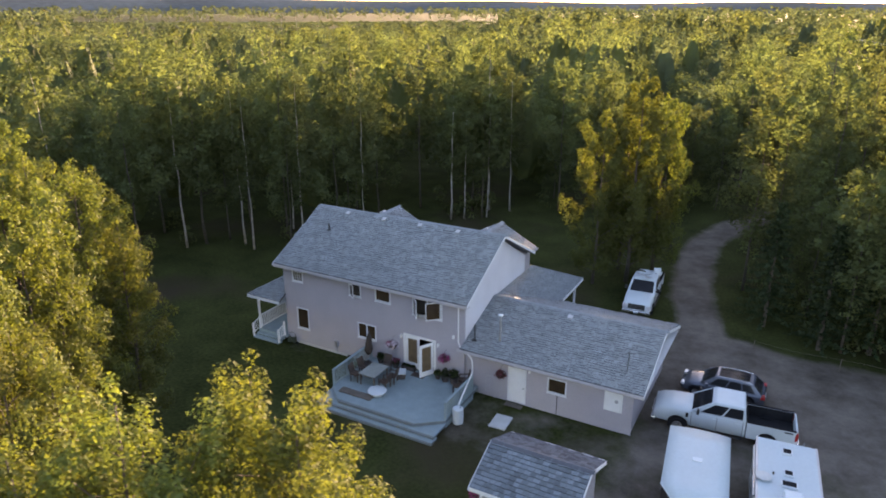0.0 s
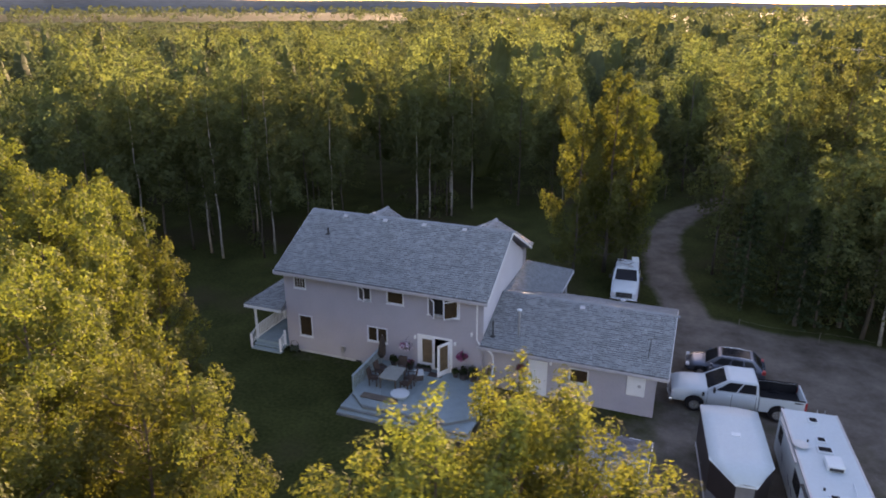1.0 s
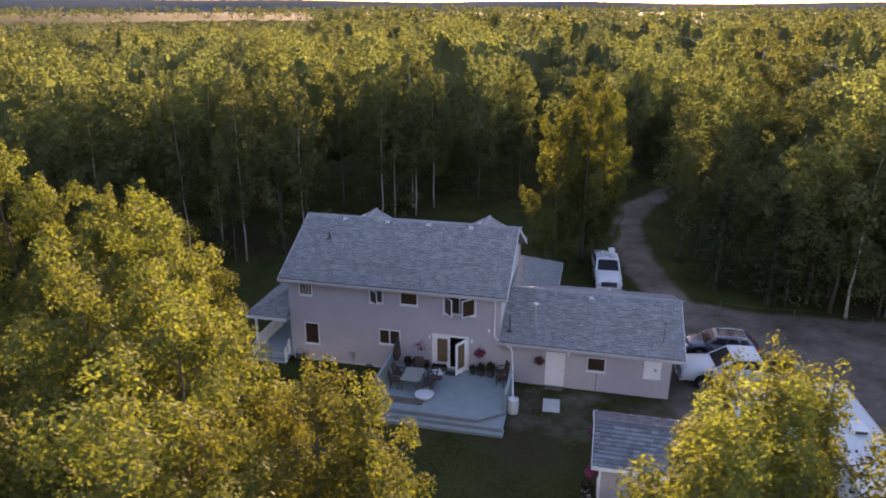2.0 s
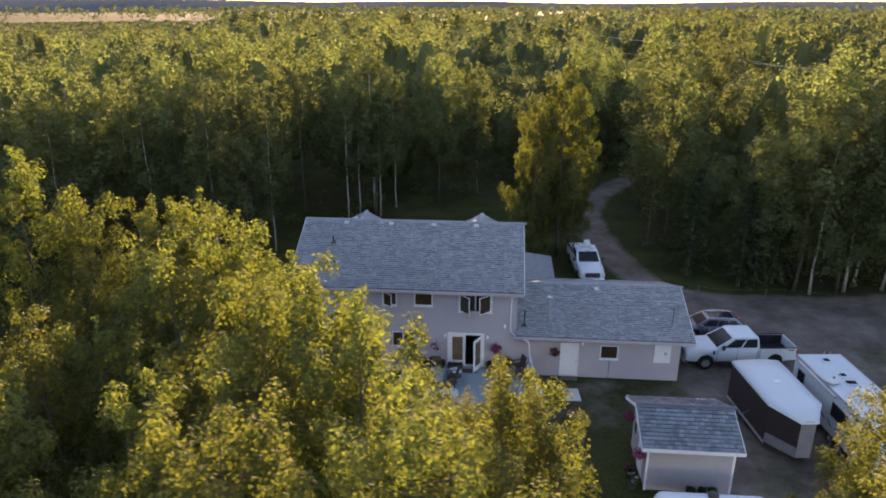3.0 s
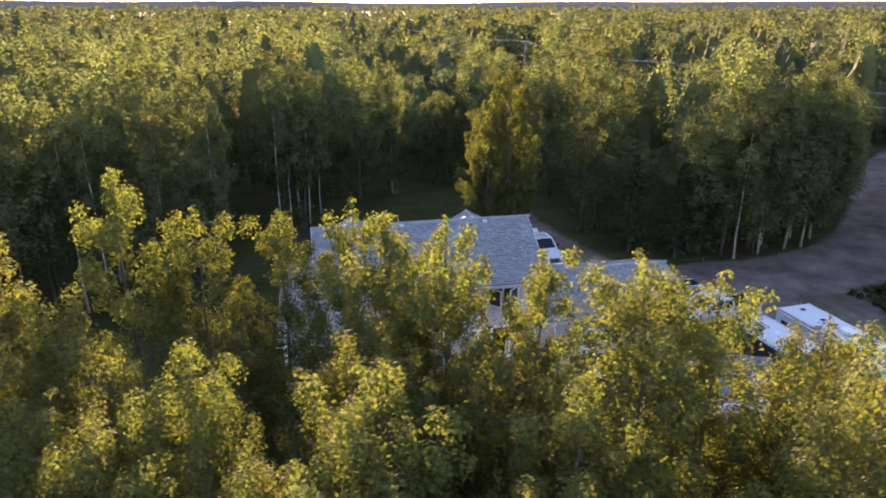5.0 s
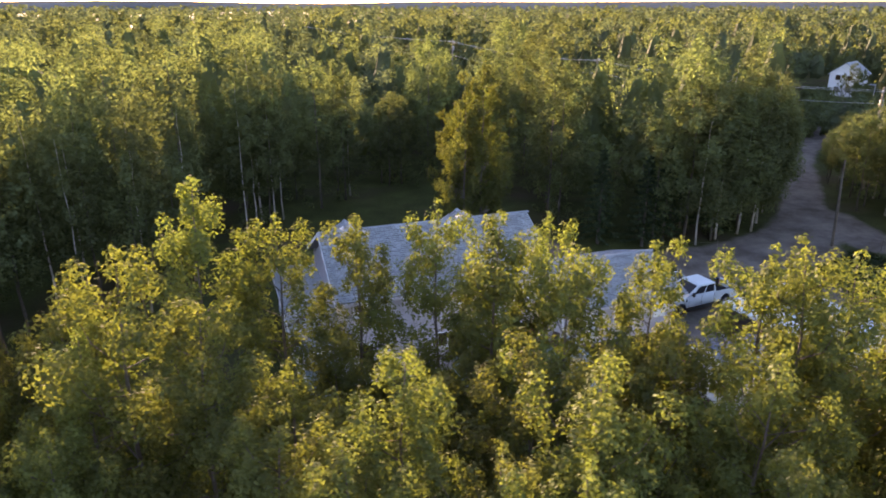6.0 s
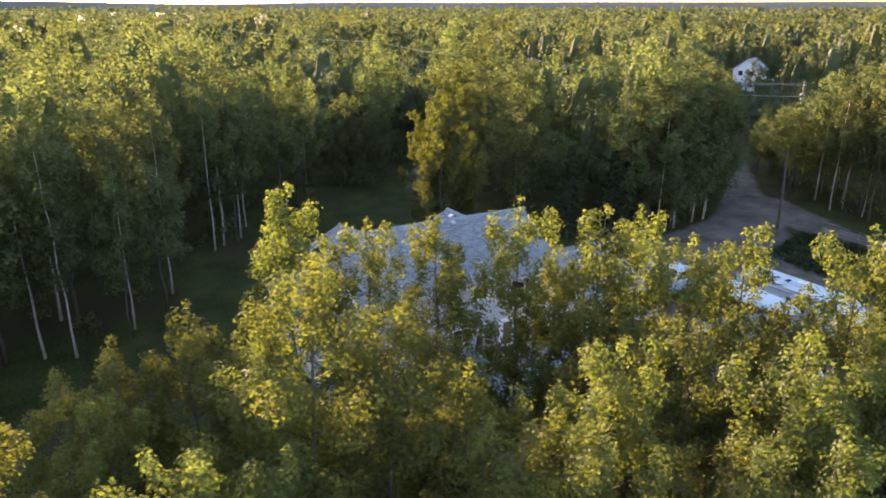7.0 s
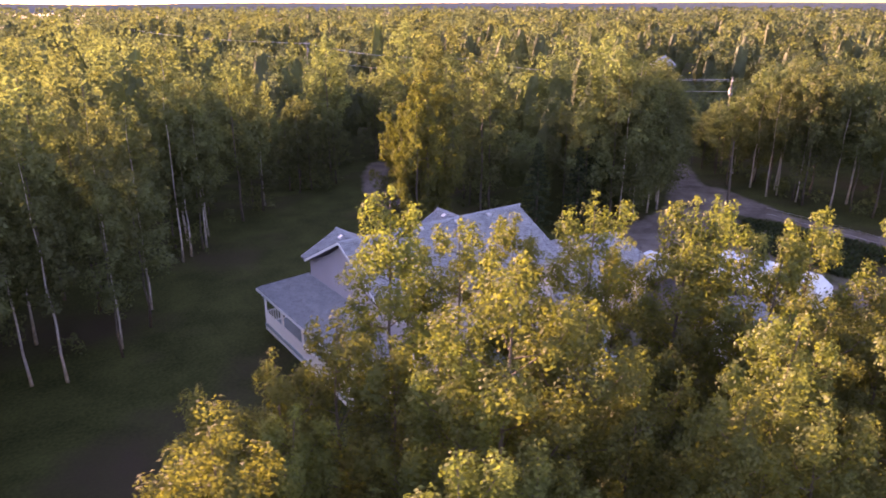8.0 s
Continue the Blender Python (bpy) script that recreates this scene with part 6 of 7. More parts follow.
def limb_tree(seed, height, base, radius, limbs, leaves, size, bark, leafmat, name, label, tuft=0.36, trunk_r=0.13, sides=6):
    """A tree in its own frame: tapered, slightly bent trunk, limbs that rise and fork into tufts of leaves, and a leafy leader. base: where the crown begins."""
    rng = np.random.default_rng(seed)
    tree = thing(name, label, "tree")
    lean = rng.normal(size=2) * 0.22

    def axis(z):
        f = z / height
        return np.array([lean[0] * f * f + 0.06 * math.sin(z + seed), lean[1] * f * f + 0.06 * math.cos(1.3 * z + seed), z])

    bm = bmesh.new()
    tube(bm, [tuple(axis(z)) for z in np.linspace(0, height * 0.97, 8)], [trunk_r * (1 - 0.9 * k / 7) * (1.3 if k == 0 else 1) for k in range(8)], sides)
    spots, wide, outward = [], [], []
    for i in range(limbs):
        u = ((i + rng.uniform(0, 0.8)) / limbs) ** 0.9 * 0.94
        az = i * 2.4 + rng.uniform(-0.5, 0.5)
        z = base + (height - base) * u
        reach = radius * float(envelope(u)) * rng.uniform(0.62, 1.14) * (1 + 0.14 * math.sin(2 * az + seed))
        d = np.array([math.cos(az), math.sin(az), 0.0])
        z0 = max(base * 0.55, z - reach * rng.uniform(0.75, 1.15))
        start, tip = axis(z0), axis(z) + d * reach
        elbow = start * 0.45 + tip * 0.55 + d * 0.14 * reach - (0, 0, 0.12 * reach)
        if sides > 4:
            tube(bm, [tuple(start), tuple(elbow), tuple(tip)], [trunk_r * 0.26 * (1 - u * 0.6), trunk_r * 0.14, 0.006], 4, cap=False)
        n = 4 + int(reach * 2.7)
        for s in np.linspace(0.42, 1.0, n):
            c = (start * (1 - s) ** 2 + 2 * elbow * s * (1 - s) + tip * s * s) + rng.normal(size=3) * (0.17, 0.17, 0.13) * math.sqrt(reach)
            spots.append(c)
            wide.append(tuft * rng.uniform(0.55, 1.15) * (1.12 - 0.42 * u) * (0.8 + 0.25 * s))
            outward.append(d * 0.5)
        c = tip + (0, 0, 0.55 * tuft)                    # the limb's own upturned tip
        spots.append(c), wide.append(tuft * 0.62), outward.append(d * 0.3)
    for k in range(8):
        spots.append(axis(height) - (0, 0, 0.16 + 0.24 * k) + rng.normal(size=3) * (0.05 + 0.03 * k))
        wide.append(tuft * (0.36 + 0.07 * k)), outward.append(np.zeros(3))
    part("trunk", bm, bark, tree, smooth=True)
    spots, wide, outward = np.array(spots), np.array(wide), np.array(outward)
    weight = wide ** 2 * (0.55 + 0.6 * np.clip((spots[:, 2] - base) / (height - base), 0, 1))
    pick = rng.choice(len(spots), leaves, p=weight / weight.sum())
    off = rng.normal(size=(leaves, 3)) + outward[pick] + (0, 0, 0.35)
    off /= np.linalg.norm(off, axis=1)[:, None]
    c = spots[pick] + off * wide[pick][:, None] * (1 - 0.60 * rng.random((leaves, 1)) ** 1.8) * rng.uniform(0.85, 1.18, (leaves, 1)) * (1, 1, 1.12)
    quads("crown", leaf_tris(rng, c, size, off, up=0.55, ragged=0.5 if size < 0.15 else 0.26), leafmat, tree)
    return tree


def spruce(seed, x, y, height, label):
    rng = np.random.default_rng(seed)
    tree = thing("spruce_tree", label, "tree", pose(x, y, -0.02))
    part("trunk", one_tube([(0, 0, 0), (0, 0, height * 0.5), (0, 0, height)], [0.16, 0.10, 0.01], 6), M_barkd, tree)
    cs, outs = [], []
    for k in range(95):
        u = k / 95
        z, az = height * (0.08 + 0.9 * u), k * 2.4 + rng.uniform(-0.3, 0.3)
        long = 1.9 * (1 - u) ** 0.85 + 0.12
        for s in np.linspace(0.12, 1, 40):
            cs.append((math.cos(az) * long * s + rng.normal() * 0.07, math.sin(az) * long * s + rng.normal() * 0.09, z - 0.28 * long * s + 0.12 * long * s * s + rng.normal() * 0.05))
            outs.append((math.cos(az), math.sin(az), -0.2))
    quads("crown", leaf_quads(rng, np.array(cs), 0.20, np.array(outs)), M_needle, tree)
    return tree


LAB = "leafy poplar with yellow-green backlit crown"
close_kinds = [limb_tree(40 + k, 15.0, 3.8, 1.98 + 0.18 * k, 38, 32000, 0.083, M_barkd, M_leaf, "poplar_tree", LAB, tuft=0.46) for k in range(3)]
fine_kinds = [limb_tree(30 + k, 15.0, 3.8, 2.02 + 0.15 * k, 44, 47000, 0.069, M_barkd, M_leaf, "poplar_tree", LAB, tuft=0.44) for k in range(3)]
near_kinds = [limb_tree(50 + k, 15.0, 3.6 + 0.4 * k, 2.00 + 0.14 * k, 36, 18000, 0.110, M_barkd, M_leaf, "poplar_tree", LAB, tuft=0.47) for k in range(4)]

WEST_POPLARS = [  # x, y, height of the trees south-west of the house
    (-19.6, -12.0, 15.8), (-17.0, -12.2, 14.5), (-14.2, -11.8, 14.1), (-12.1, -24.5, 14.9), (-12.2, -21.9, 14.0), (-23.2, -15.4, 13.9),
    (-18.5, -23.5, 14.1), (-17.1, -24.3, 14.0), (-15.7, -15.3, 11.4), (-14.2, -24.9, 13.5), (-17.8, -20.4, 13.4), (-24.9, -16.0, 13.5), (-12.3, -17.8, 11.8),
    (-19.6, -20.0, 15.1), (-27.5, -20.2, 15.2), (-22.2, -21.9, 13.6), (-22.2, -16.5, 13.4), (-22.1, -18.9, 14.4), (-15.8, -22.6, 14.7),
    (-13.3, -26.4, 14.0), (-21.2, -19.4, 16.3), (-26.1, -14.3, 12.3), (-24.1, -22.1, 14.6), (-25.3, -17.0, 12.9),
]
EAST_POPLARS = [  # x, y, height of the trees south of the house
    (-11.8, -13.5, 14.7), (-11.1, -16.7, 15.2), (-9.1, -16.6, 14.9), (-6.9, -18.8, 14.5), (-5.3, -21.3, 15.1), (-4.2, -23.2, 15.3),
    (7.9, -23.2, 15.5), (7.1, -25.5, 15.8), (6.1, -26.2, 15.3), (9.0, -23.4, 15.2), (10.1, -24.6, 14.8), (8.4, -25.6, 14.6), (-0.9, -23.0, 13.8), (0.1, -22.2, 13.1), (-1.8, -25.8, 14.3), (-1.9, -23.5, 11.2),
    (-9.9, -13.1, 12.3), (7.8, -20.9, 11.0), (-7.5, -20.3, 12.5), (-10.1, -19.3, 15.0), (-2.1, -27.5, 15.9), (-5.0, -28.6, 16.2), (-11.6, -20.5, 13.2), (-10.1, -27.5, 13.9),
    (-5.9, -23.5, 16.0), (-8.2, -24.6, 14.2), (-1.6, -22.4, 12.6), (-3.3, -21.2, 12.6), (-8.5, -22.0, 13.6),
]
NEAR = WEST_POPLARS + EAST_POPLARS


def plant(kind, x, y, h, base_h, rng, slim=1.0):
    s = h / base_h
    w = s * slim * rng.uniform(0.90, 1.06)
    return copy_thing(kind, pose(x, y, -0.02, 0, 0, rng.uniform(0, 360)) @ Matrix.Diagonal((w, w, s, 1)))


def settle(kind, x, y, h, base_h, turn):
    """Puts the first tree of a kind at its own place, once its copies are made."""
    s = h / base_h
    kind.matrix_basis = pose(x, y, -0.02, 0, 0, turn) @ Matrix.Diagonal((s, s, s, 1))


def south(x, y):
    """How far a tree stands out towards the open side, along the bow of the belt."""
    return math.hypot(x + 5.4, y - 6.2)


rng_near = random.Random(7)
for ob in near_kinds + close_kinds + fine_kinds:
    ob["group"] = "poplars beside the house"
outer, inner = [p for p in NEAR if 28.8 < south(p[0], p[1]) < 31.6], [p for p in NEAR if south(p[0], p[1]) <= 28.8]
belt = [p for p in NEAR if south(p[0], p[1]) >= 31.6]
for i, p in enumerate(belt[3:]):
    plant(fine_kinds[i % 3], *p, 15.0, rng_near)
for i, p in enumerate(outer[3:]):
    plant(close_kinds[i % 3], *p, 15.0, rng_near)
for i, p in enumerate(inner[4:]):
    plant(near_kinds[i % 4], *p, 15.0, rng_near)

# forest round the clearing
CLEARING = [(-35, -14), (-33.5, -7), (-32, 3), (-31.5, 12.2), (-24.5, 12), (-21, 14.5), (-19.8, 25), (-15.5, 27), (-12.3, 30), (-9, 34), (-4.5, 38.5), (1, 40), (6.2, 40.5), (10, 46.5), (15, 52.5), (19, 51), (14.6, 45), (11.2, 38.5), (9.9, 33),
            (10.2, 28), (11.2, 20), (12.5, 17), (18, 13.6), (24, 13.2), (29.5, 14.9), (34.2, 18.2), (40, 23.4), (48, 31.4), (56, 40.2), (64, 46.8), (92, 80), (108, 92), (122, 80), (100, 66), (79, 50.5), (67.5, 42.2), (59.5, 35.6), (50.8, 26.6), (45.2, 18.4), (43.6, 12), (42.6, 3), (42.5, -20), (40, -60), (-30, -60)]


LINE = [(54.6, 24.0), (44.0, 68.0), (34.2, 111.5), (12.0, 175.0)]       # the power line's poles


def under_wires(x, y):
    best = 99.0
    for (ax, ay), (bx, by) in zip(LINE, LINE[1:]):
        f = max(0, min(1, ((x - ax) * (bx - ax) + (y - ay) * (by - ay)) / ((bx - ax) ** 2 + (by - ay) ** 2)))
        best = min(best, math.hypot(x - ax - f * (bx - ax), y - ay - f * (by - ay)))
    return best < (6.5 if y < 100 else 9.5)


def inside(x, y, poly):
    hit = False
    for (ax, ay), (bx, by) in zip(poly, poly[1:] + poly[:1]):
        if (ay > y) != (by > y) and x < ax + (bx - ax) * (y - ay) / (by - ay):
            hit = not hit
    return hit


def edge_distance(x, y, poly):
    best = 1e9
    for (ax, ay), (bx, by) in zip(poly, poly[1:] + poly[:1]):
        f = max(0, min(1, ((x - ax) * (bx - ax) + (y - ay) * (by - ay)) / ((bx - ax) ** 2 + (by - ay) ** 2)))
        best = min(best, math.hypot(x - ax - f * (bx - ax), y - ay - f * (by - ay)))
    return best


mid_kinds = [limb_tree(70 + k, 17.0, (6.6, 4.7, 6.0, 3.4, 4.4, 6.2, 2.9)[k], (2.1, 2.5, 2.75, 2.25, 2.5, 2.75, 2.9)[k], 26 if k < 6 else 40, 4600 if k < 6 else 8000, 0.214, M_bark if k in (0, 6) else M_barkd, M_leaf_far, "aspen_tree",
                       "tall aspen with slim bare trunk at the forest edge", tuft=0.66 if k < 6 else 0.84, trunk_r=0.10, sides=4) for k in range(7)]
rng_f = random.Random(11)
STEP = 4.3
rest = []
edge = []
for i in range(-39, 41):
    for j in range(-5, 41):
        x, y = i * STEP + rng_f.uniform(-2.1, 2.1), j * STEP + rng_f.uniform(-2.1, 2.1)
        h = 13.2 + 4.0 * noise.noise((x * 0.055, y * 0.055, 2)) + (rng_f.uniform(1.5, 5.0) if rng_f.random() < 0.4 else rng_f.uniform(-4.5, 1.0))
        bearing = math.degrees(math.atan2(x + 5, y + 33))
        if not -70 < bearing < 74 or math.hypot(x + 5, y + 33) > 150 or (inside(x, y, CLEARING)):
            continue
        d = edge_distance(x, y, CLEARING)
        if d < 0.7 or math.hypot(x - 119, y - 86) < 13:
            continue
        if x > 42 and y < 24 + 0.82 * (x - 46):
            h = (np.interp(y, (8, 14, 19, 24), (14.8, 13.6, 9.5, 6.6)) * rng_f.uniform(0.9, 1.05)) if d < 16 else min(h, rng_f.uniform(9, 12.5))
        elif 48 < x < 68 and 30 < y < 150:      # young growth north of the drive
            h = rng_f.uniform(7.0, 9.0) if y < 62 else rng_f.uniform(5.0, 8.0)
        if 15 < x < 46 and 58 < y < 126:
            h = min(h, rng_f.uniform(9.5, 12.2))
        if abs(x - 1.0) < 4.5 and 40 < y < 92:  # trees made lower here to let sun reach the broad poplar
            h = min(h, rng_f.uniform(10.0, 12.0))
        if under_wires(x, y) and y > 40:        # kept low beneath the wires
            h = rng_f.uniform(3.5, 6.0)
        if d < 7.2 and math.hypot(x + 5, y + 33) < 105:
            edge.append((x, y, h))
        elif rng_f.random() < 0.60:
            rest.append((x, y, h, d))
broad = limb_tree(64, 15.0, 1.9, 2.6, 40, 24000, 0.130, M_barkd, M_leaf, "poplar_tree", "broad sunlit poplar beside the gravel track", tuft=0.46)
broad["group"] = "poplars beside the house"
for x, y, h in ((1.7, 19.0, 13.8), (3.9, 20.6, 16.4), (5.2, 23.6, 14.6)):
    plant(broad, x, y, h, 15.0, rng_f)
settle(broad, 2.6, 23.0, 12.8, 15.0, 120)
for k in range(4):
    settle(near_kinds[k], *inner[k], 15.0, 40 * k)
for k in range(3):
    settle(fine_kinds[k], *belt[k], 15.0, 70 * k)
for k in range(3):
    settle(close_kinds[k], *outer[k], 15.0, 40 * k)
for x, y, h in ((17.6, 15.2, 8.5), (20.4, 16.0, 10.0), (14.2, 17.2, 9.0), (26.4, 17.4, 9.5)):
    spruce(int(x * 10) + 500, x, y, h, "dark green spruce at the forest edge")
for ob in mid_kinds:
    ob["group"] = "aspens at the forest edge"
for x, y, h in ((117.5, 79.5, 7.5), (120.5, 84.5, 8.5), (116.0, 83.0, 6.5), (114.0, 77.0, 7.0)):
    plant(mid_kinds[rng_f.randrange(1, 6)], x, y, h, 17.0, rng_f, 1.5)
for x, y, h in ((-29.2, 12.9, 15.5), (-27.4, 12.2, 14.5), (-23.8, 14.7, 16.0), (-20.8, 19.9, 15.0), (44.8, 11.6, 13.4), (46.4, 11.2, 14.2), (45.4, 8.3, 14.0), (46.0, 4.8, 14.6), (-16.1, 28.6, 15.5), (-12.2, 34.4, 15.0), (-13.3, 31.2, 14.0), (-3.8, 41.4, 15.0)):
    plant(mid_kinds[0], x, y, h, 17.0, rng_f)      # pale trunks at the edge of the woods
for x, y, h in ((22.4, 13.9, 15.0), (25.2, 14.6, 14.5), (28.4, 15.2, 14.6), (30.2, 15.4, 13.0), (32.6, 17.4, 14.2), (36.0, 20.2, 13.2), (40.4, 24.2, 12.6), (45.0, 28.8, 11.4), (34.4, 19.6, 15.0), (38.6, 23.6, 14.2), (27.0, 16.6, 16.2), (31.0, 18.0, 16.0)):
    plant(mid_kinds[6], x, y, h, 17.0, rng_f, 1.2)      # broader crowns overhanging the drive
for x, y, h in ((47.2, 15.0, 13.8), (48.6, 12.6, 14.6), (48.2, 18.4, 11.4), (50.6, 16.6, 13.0), (49.8, 21.6, 9.4), (52.0, 20.4, 10.6), (51.2, 24.6, 7.8), (52.6, 27.2, 6.4), (53.2, 24.0, 8.4), (54.8, 29.4, 6.0), (48.4, 8.4, 14.6), (49.2, 4.6, 15.0)):
    plant(mid_kinds[(0, 2, 4, 5, 0)[int(x * 7) % 5]], x, y, h * 1.05, 17.0, rng_f, 1.35)      # the clump beside the fork of the drive
for x, y, h in edge[7:]:
    plant(mid_kinds[rng_f.choice((0, 2, 5, 5) if x < -12 else (1, 1, 2, 3, 3, 4, 4, 5))], x, y, h, 17.0, rng_f, 1.18 if h > 11.5 else 1.5)
for k in range(7):
    settle(mid_kinds[k], *edge[k], 17.0, 50 * k)


def far_crowns(rows, clumps, per, size, seed, name, label, heart=0.0, leafmat=M_leaf_far):
    """Crowns of the woods behind: rounded clumps of leaves, more of them towards the top, round a dense leafy heart. rows: x, y, height, width, leaf scale. One mesh."""
    rng = np.random.default_rng(seed)
    out = []
    for x, y, h, s, grain in rows:
        base = rng.uniform(0.14, 0.40) if h > 4 else 0.05
        r0 = 1.95 * s * rng.uniform(0.72, 1.3)
        if heart:
            us = np.array([0.0, 0.2, 0.45, 0.7, 0.9, 1.0])
            az = np.arange(7) * math.tau / 7 + rng.random()
            rad = heart * r0 * envelope(us * 0.97)[:, None] * rng.uniform(0.70, 1.12, (6, 7))
            lift = rng.uniform(-0.03, 0.03, (6, 7)) * h
            v = np.stack([x + rad * np.cos(az), y + rad * np.sin(az), h * (base * 0.8 + (0.84 - base * 0.8) * us)[:, None] + lift], axis=2)
            nxt = np.roll(v, -1, axis=1)
            q = np.stack([v[:-1], nxt[:-1], nxt[1:], v[1:]], axis=2).reshape(-1, 4, 3)
            out.append(q[:, (0, 1, 2)])
            out.append(q[:, (0, 2, 3)])
        n = max(3, int(clumps * (0.75 + 0.5 * rng.random())))
        u = rng.random(n) ** 0.75
        u[0] = 0.93
        a = np.arange(n) * 2.4 + rng.uniform(-0.5, 0.5, n)
        r = r0 * envelope(u) * rng.uniform(0.45, 0.92, n)
        cr = np.repeat(0.46 * r0 * rng.uniform(0.65, 1.2, n) * (1.15 - 0.4 * u), per)
        c = np.repeat(np.stack([x + r * np.cos(a), y + r * np.sin(a), h * (base + (0.95 - base) * u)], axis=1), per, axis=0)
        d = rng.normal(size=(n * per, 3)) + (0, 0, 0.5) + np.repeat(np.stack([np.cos(a), np.sin(a), 0 * a], axis=1) * 0.4, per, axis=0)
        d /= np.linalg.norm(d, axis=1)[:, None]
        c = c + d * cr[:, None] * rng.uniform(0.72, 1.08, (n * per, 1))
        out.append(leaf_tris(rng, c, size * grain, d, up=0.40, ragged=0.14))
    return tagged(quads(name, np.concatenate(out), leafmat), label, "woods", kind="stuff")


SCRUB = [(112, 74, 4.6, 1.0, 1.0), (117, 80, 4.2, 1.0, 1.0)] + [(78 + 2.1 * k + rng_f.uniform(-3, 3), 55 + 1.9 * k + rng_f.uniform(-3, 3), rng_f.uniform(3.2, 5.0), 0.8, 1.0) for k in range(12) for _ in range(3)]
close_rest = [(x, y, h, 1.72, 1.0) for x, y, h, d in rest if math.hypot(x + 5, y + 33) < 92]
far_rest = [(x, y, h, 1.72, 1.0) for x, y, h, d in rest if math.hypot(x + 5, y + 33) >= 92]
far_crowns(close_rest, 28, 31, 0.30, 6, "woods", "dense aspen woods close behind the clearing", 0.58)
far_crowns([p for k, p in enumerate(far_rest) if k % 3] + SCRUB, 24, 27, 0.35, 5, "woods", "dense aspen woods behind the clearing", 0.58)
far_crowns(far_rest[::3], 24, 27, 0.35, 25, "woods", "darker trees standing among the aspen woods", 0.58, M_leaf_dark)


def meadow(x, y):
    """Open straw-coloured land among the far woods."""
    return any(((dx * c + dy * s) / a) ** 2 + ((dy * c - dx * s) / b) ** 2 < 1 for a, b, c, s, dx, dy in ((a, b, math.cos(w), math.sin(w), x - mx, y - my) for mx, my, a, b, w in MEADOWS))


def tree_height(x, y):
    """Full-grown woods, and young growth falling off towards the open land."""
    h = 12.6 + 4.5 * noise.noise((x * 0.02, y * 0.02, 4)) + (rng_d.uniform(1.5, 5.5) if rng_d.random() < 0.38 else rng_d.uniform(-4.5, 0.8))
    for mx, my, a, b, w in MEADOWS:
        far = math.hypot(mx, my)
        along, across = (x * mx + y * my) / far, abs(x * my - y * mx) / far
        if 150 < along < far and across < a * along / far:
            h = min(h, 17 - 0.027 * along + rng_d.uniform(-1, 1))
    return max(h, 1.8)


MEADOWS = [(-410, 415, 85, 50, radians(45)), (-270, 452, 26, 20, radians(30)), (-560, 640, 260, 60, radians(40))]
for mx, my, a, b, w in MEADOWS:
    bm = bmesh.new()
    rim_pts = [(mx + a * 1.05 * math.cos(q) * math.cos(w) - b * 1.05 * math.sin(q) * math.sin(w), my + a * 1.05 * math.cos(q) * math.sin(w) + b * 1.05 * math.sin(q) * math.cos(w), 0.25) for q in (k * math.tau / 40 for k in range(40))]
    bm.faces.new([bm.verts.new(p) for p in rim_pts])
    tagged(part("meadow", bm, M_straw), "dry straw-coloured meadow among far woods", "meadow", kind="structure")
BUSHES = []
for x, y, h in edge:
    for _ in range(2 if x > -18 else 1):
        bx, by = x + rng_f.uniform(-2, 2), y + rng_f.uniform(-2, 2)
        if not inside(bx, by, CLEARING) and edge_distance(bx, by, CLEARING) > 1.5 and edge_distance(bx, by, CLEARING) < 9 and math.hypot(bx - 119, by - 86) > 14:
            BUSHES.append((bx, by, rng_f.uniform(1.0, 2.9), rng_f.uniform(0.35, 0.62), 1.0))
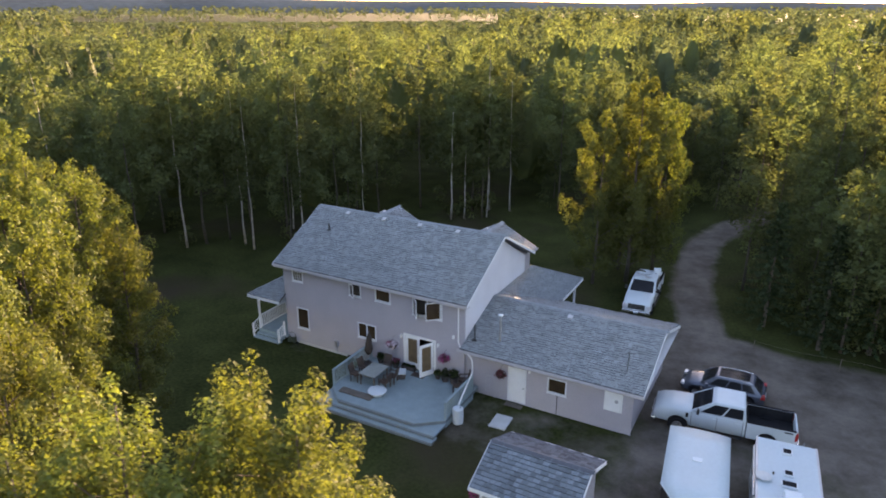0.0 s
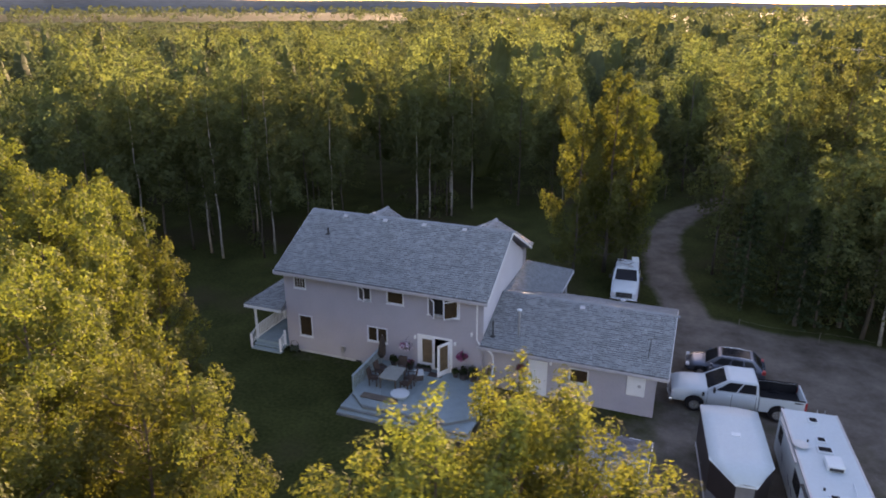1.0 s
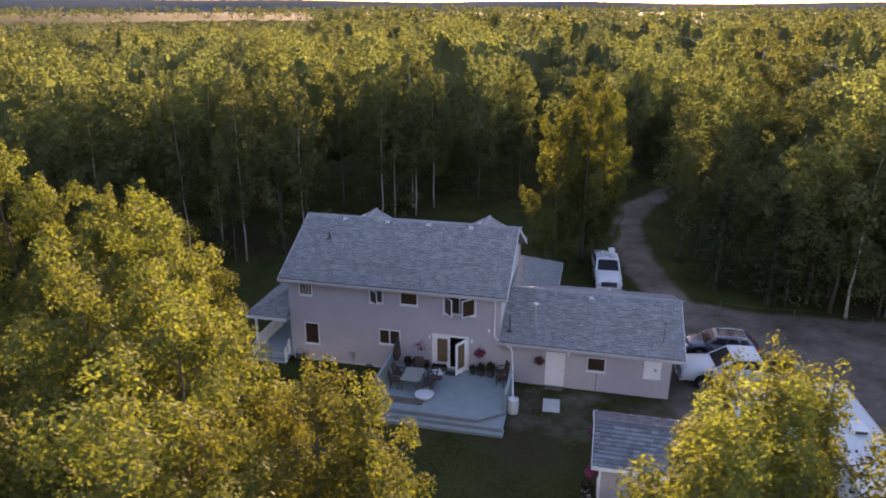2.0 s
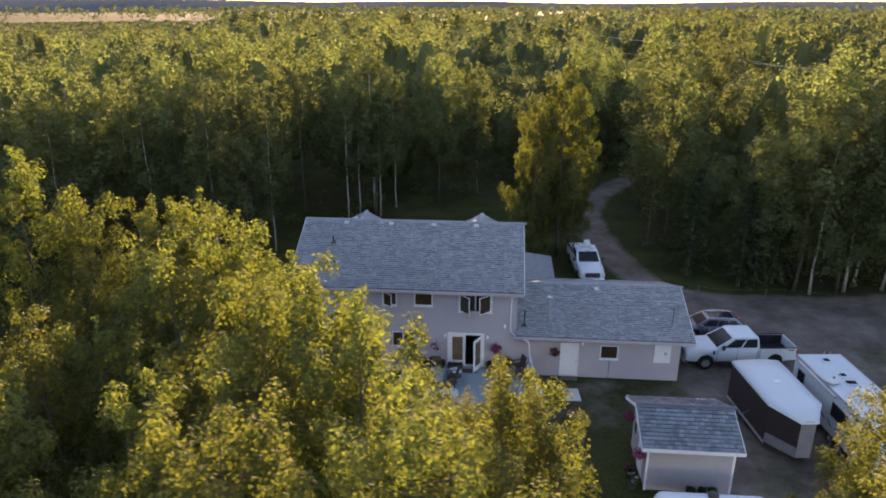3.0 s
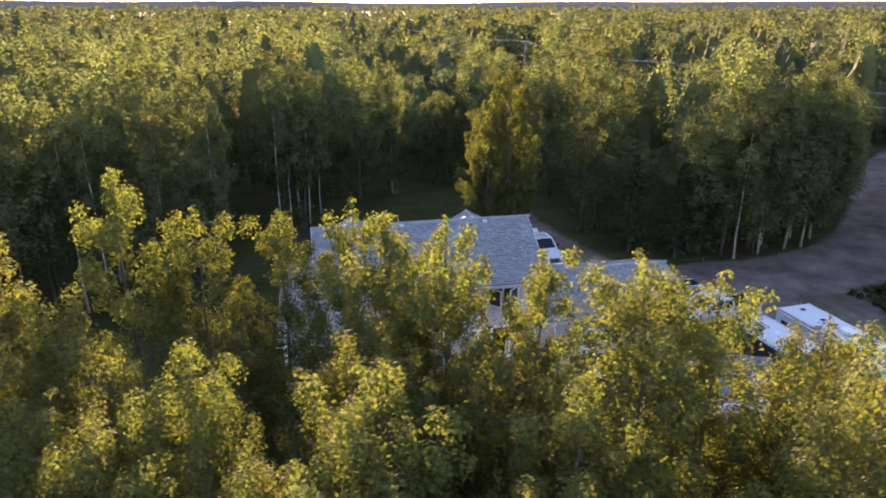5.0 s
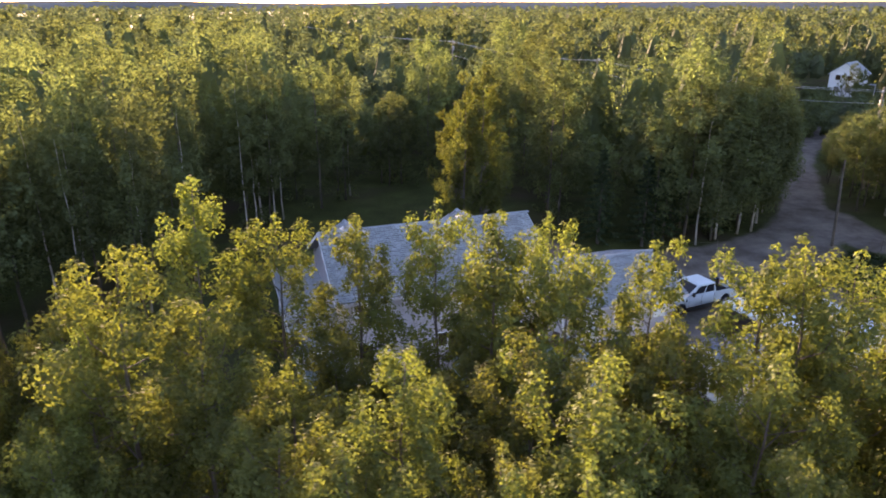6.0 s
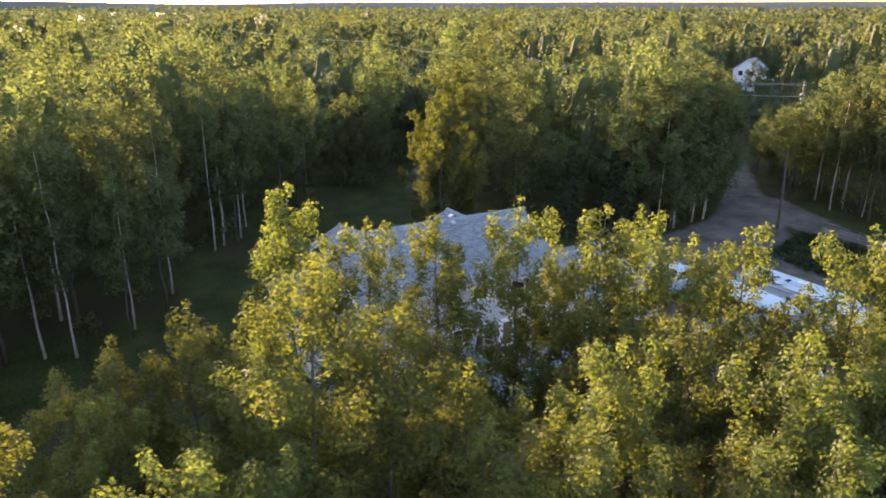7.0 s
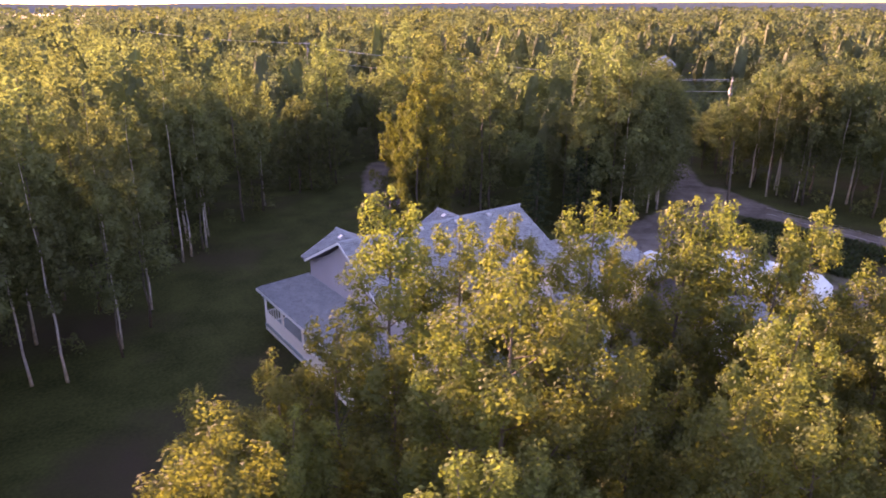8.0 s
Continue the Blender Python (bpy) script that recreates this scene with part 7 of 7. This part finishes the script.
far_crowns(BUSHES, 8, 22, 0.20, 15, "undergrowth", "dark leafy undergrowth beneath forest edge trees")
distant, farthest = [], []
ring = 146.0
rng_d = random.Random(23)
while ring < 1500:
    step = 7.0 + (ring - 146) * (0.032 if ring < 420 else 0.022)
    for k in range(int(math.radians(142) * ring / step)):
        a = radians(-70) + (k + rng_d.random()) * step / ring
        rr = ring + rng_d.uniform(-0.5, 0.5) * step
        x, y = -5 + rr * math.sin(a), -33 + rr * math.cos(a)
        open_land = noise.noise((x * 0.006 + 5, y * 0.006, 1)) > 0.32 and ring > 260
        if not open_land and not meadow(x, y) and track_distance(x, y) > 3 and math.hypot(x - 124, y - 88) > 15 and not inside(x, y, CLEARING):
            (distant if ring < 420 else farthest).append((x, y, 5.0 if under_wires(x, y) else tree_height(x, y), min(3.6, 1.75 + (step - 7.0) * 0.13), min(3.0, rr / 190)))
    ring += step * 0.9
far_crowns([p for k, p in enumerate(distant) if k % 5 > 1], 14, 13, 0.66, 9, "distant_woods", "distant woods of rounded yellow-green crowns", 0.46)
far_crowns([p for k, p in enumerate(distant) if k % 5 < 2], 14, 13, 0.66, 19, "distant_woods", "darker distant trees among the yellow-green woods", 0.46, leafmat=M_leaf_dark)
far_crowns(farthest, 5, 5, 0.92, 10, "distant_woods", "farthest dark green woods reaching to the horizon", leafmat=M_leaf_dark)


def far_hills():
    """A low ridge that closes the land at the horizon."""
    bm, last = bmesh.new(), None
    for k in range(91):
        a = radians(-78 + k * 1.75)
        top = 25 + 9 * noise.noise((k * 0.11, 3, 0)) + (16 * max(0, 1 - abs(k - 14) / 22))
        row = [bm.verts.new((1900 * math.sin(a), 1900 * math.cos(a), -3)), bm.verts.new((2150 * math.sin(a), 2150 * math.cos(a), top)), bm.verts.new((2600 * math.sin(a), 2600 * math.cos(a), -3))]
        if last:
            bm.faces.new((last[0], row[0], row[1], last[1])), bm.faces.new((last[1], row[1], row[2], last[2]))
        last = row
    return tagged(part("backdrop", bm, M_ridge, smooth=True), "low wooded ridge at the horizon, haze painted in its blue-green colour", "hills", kind="structure")


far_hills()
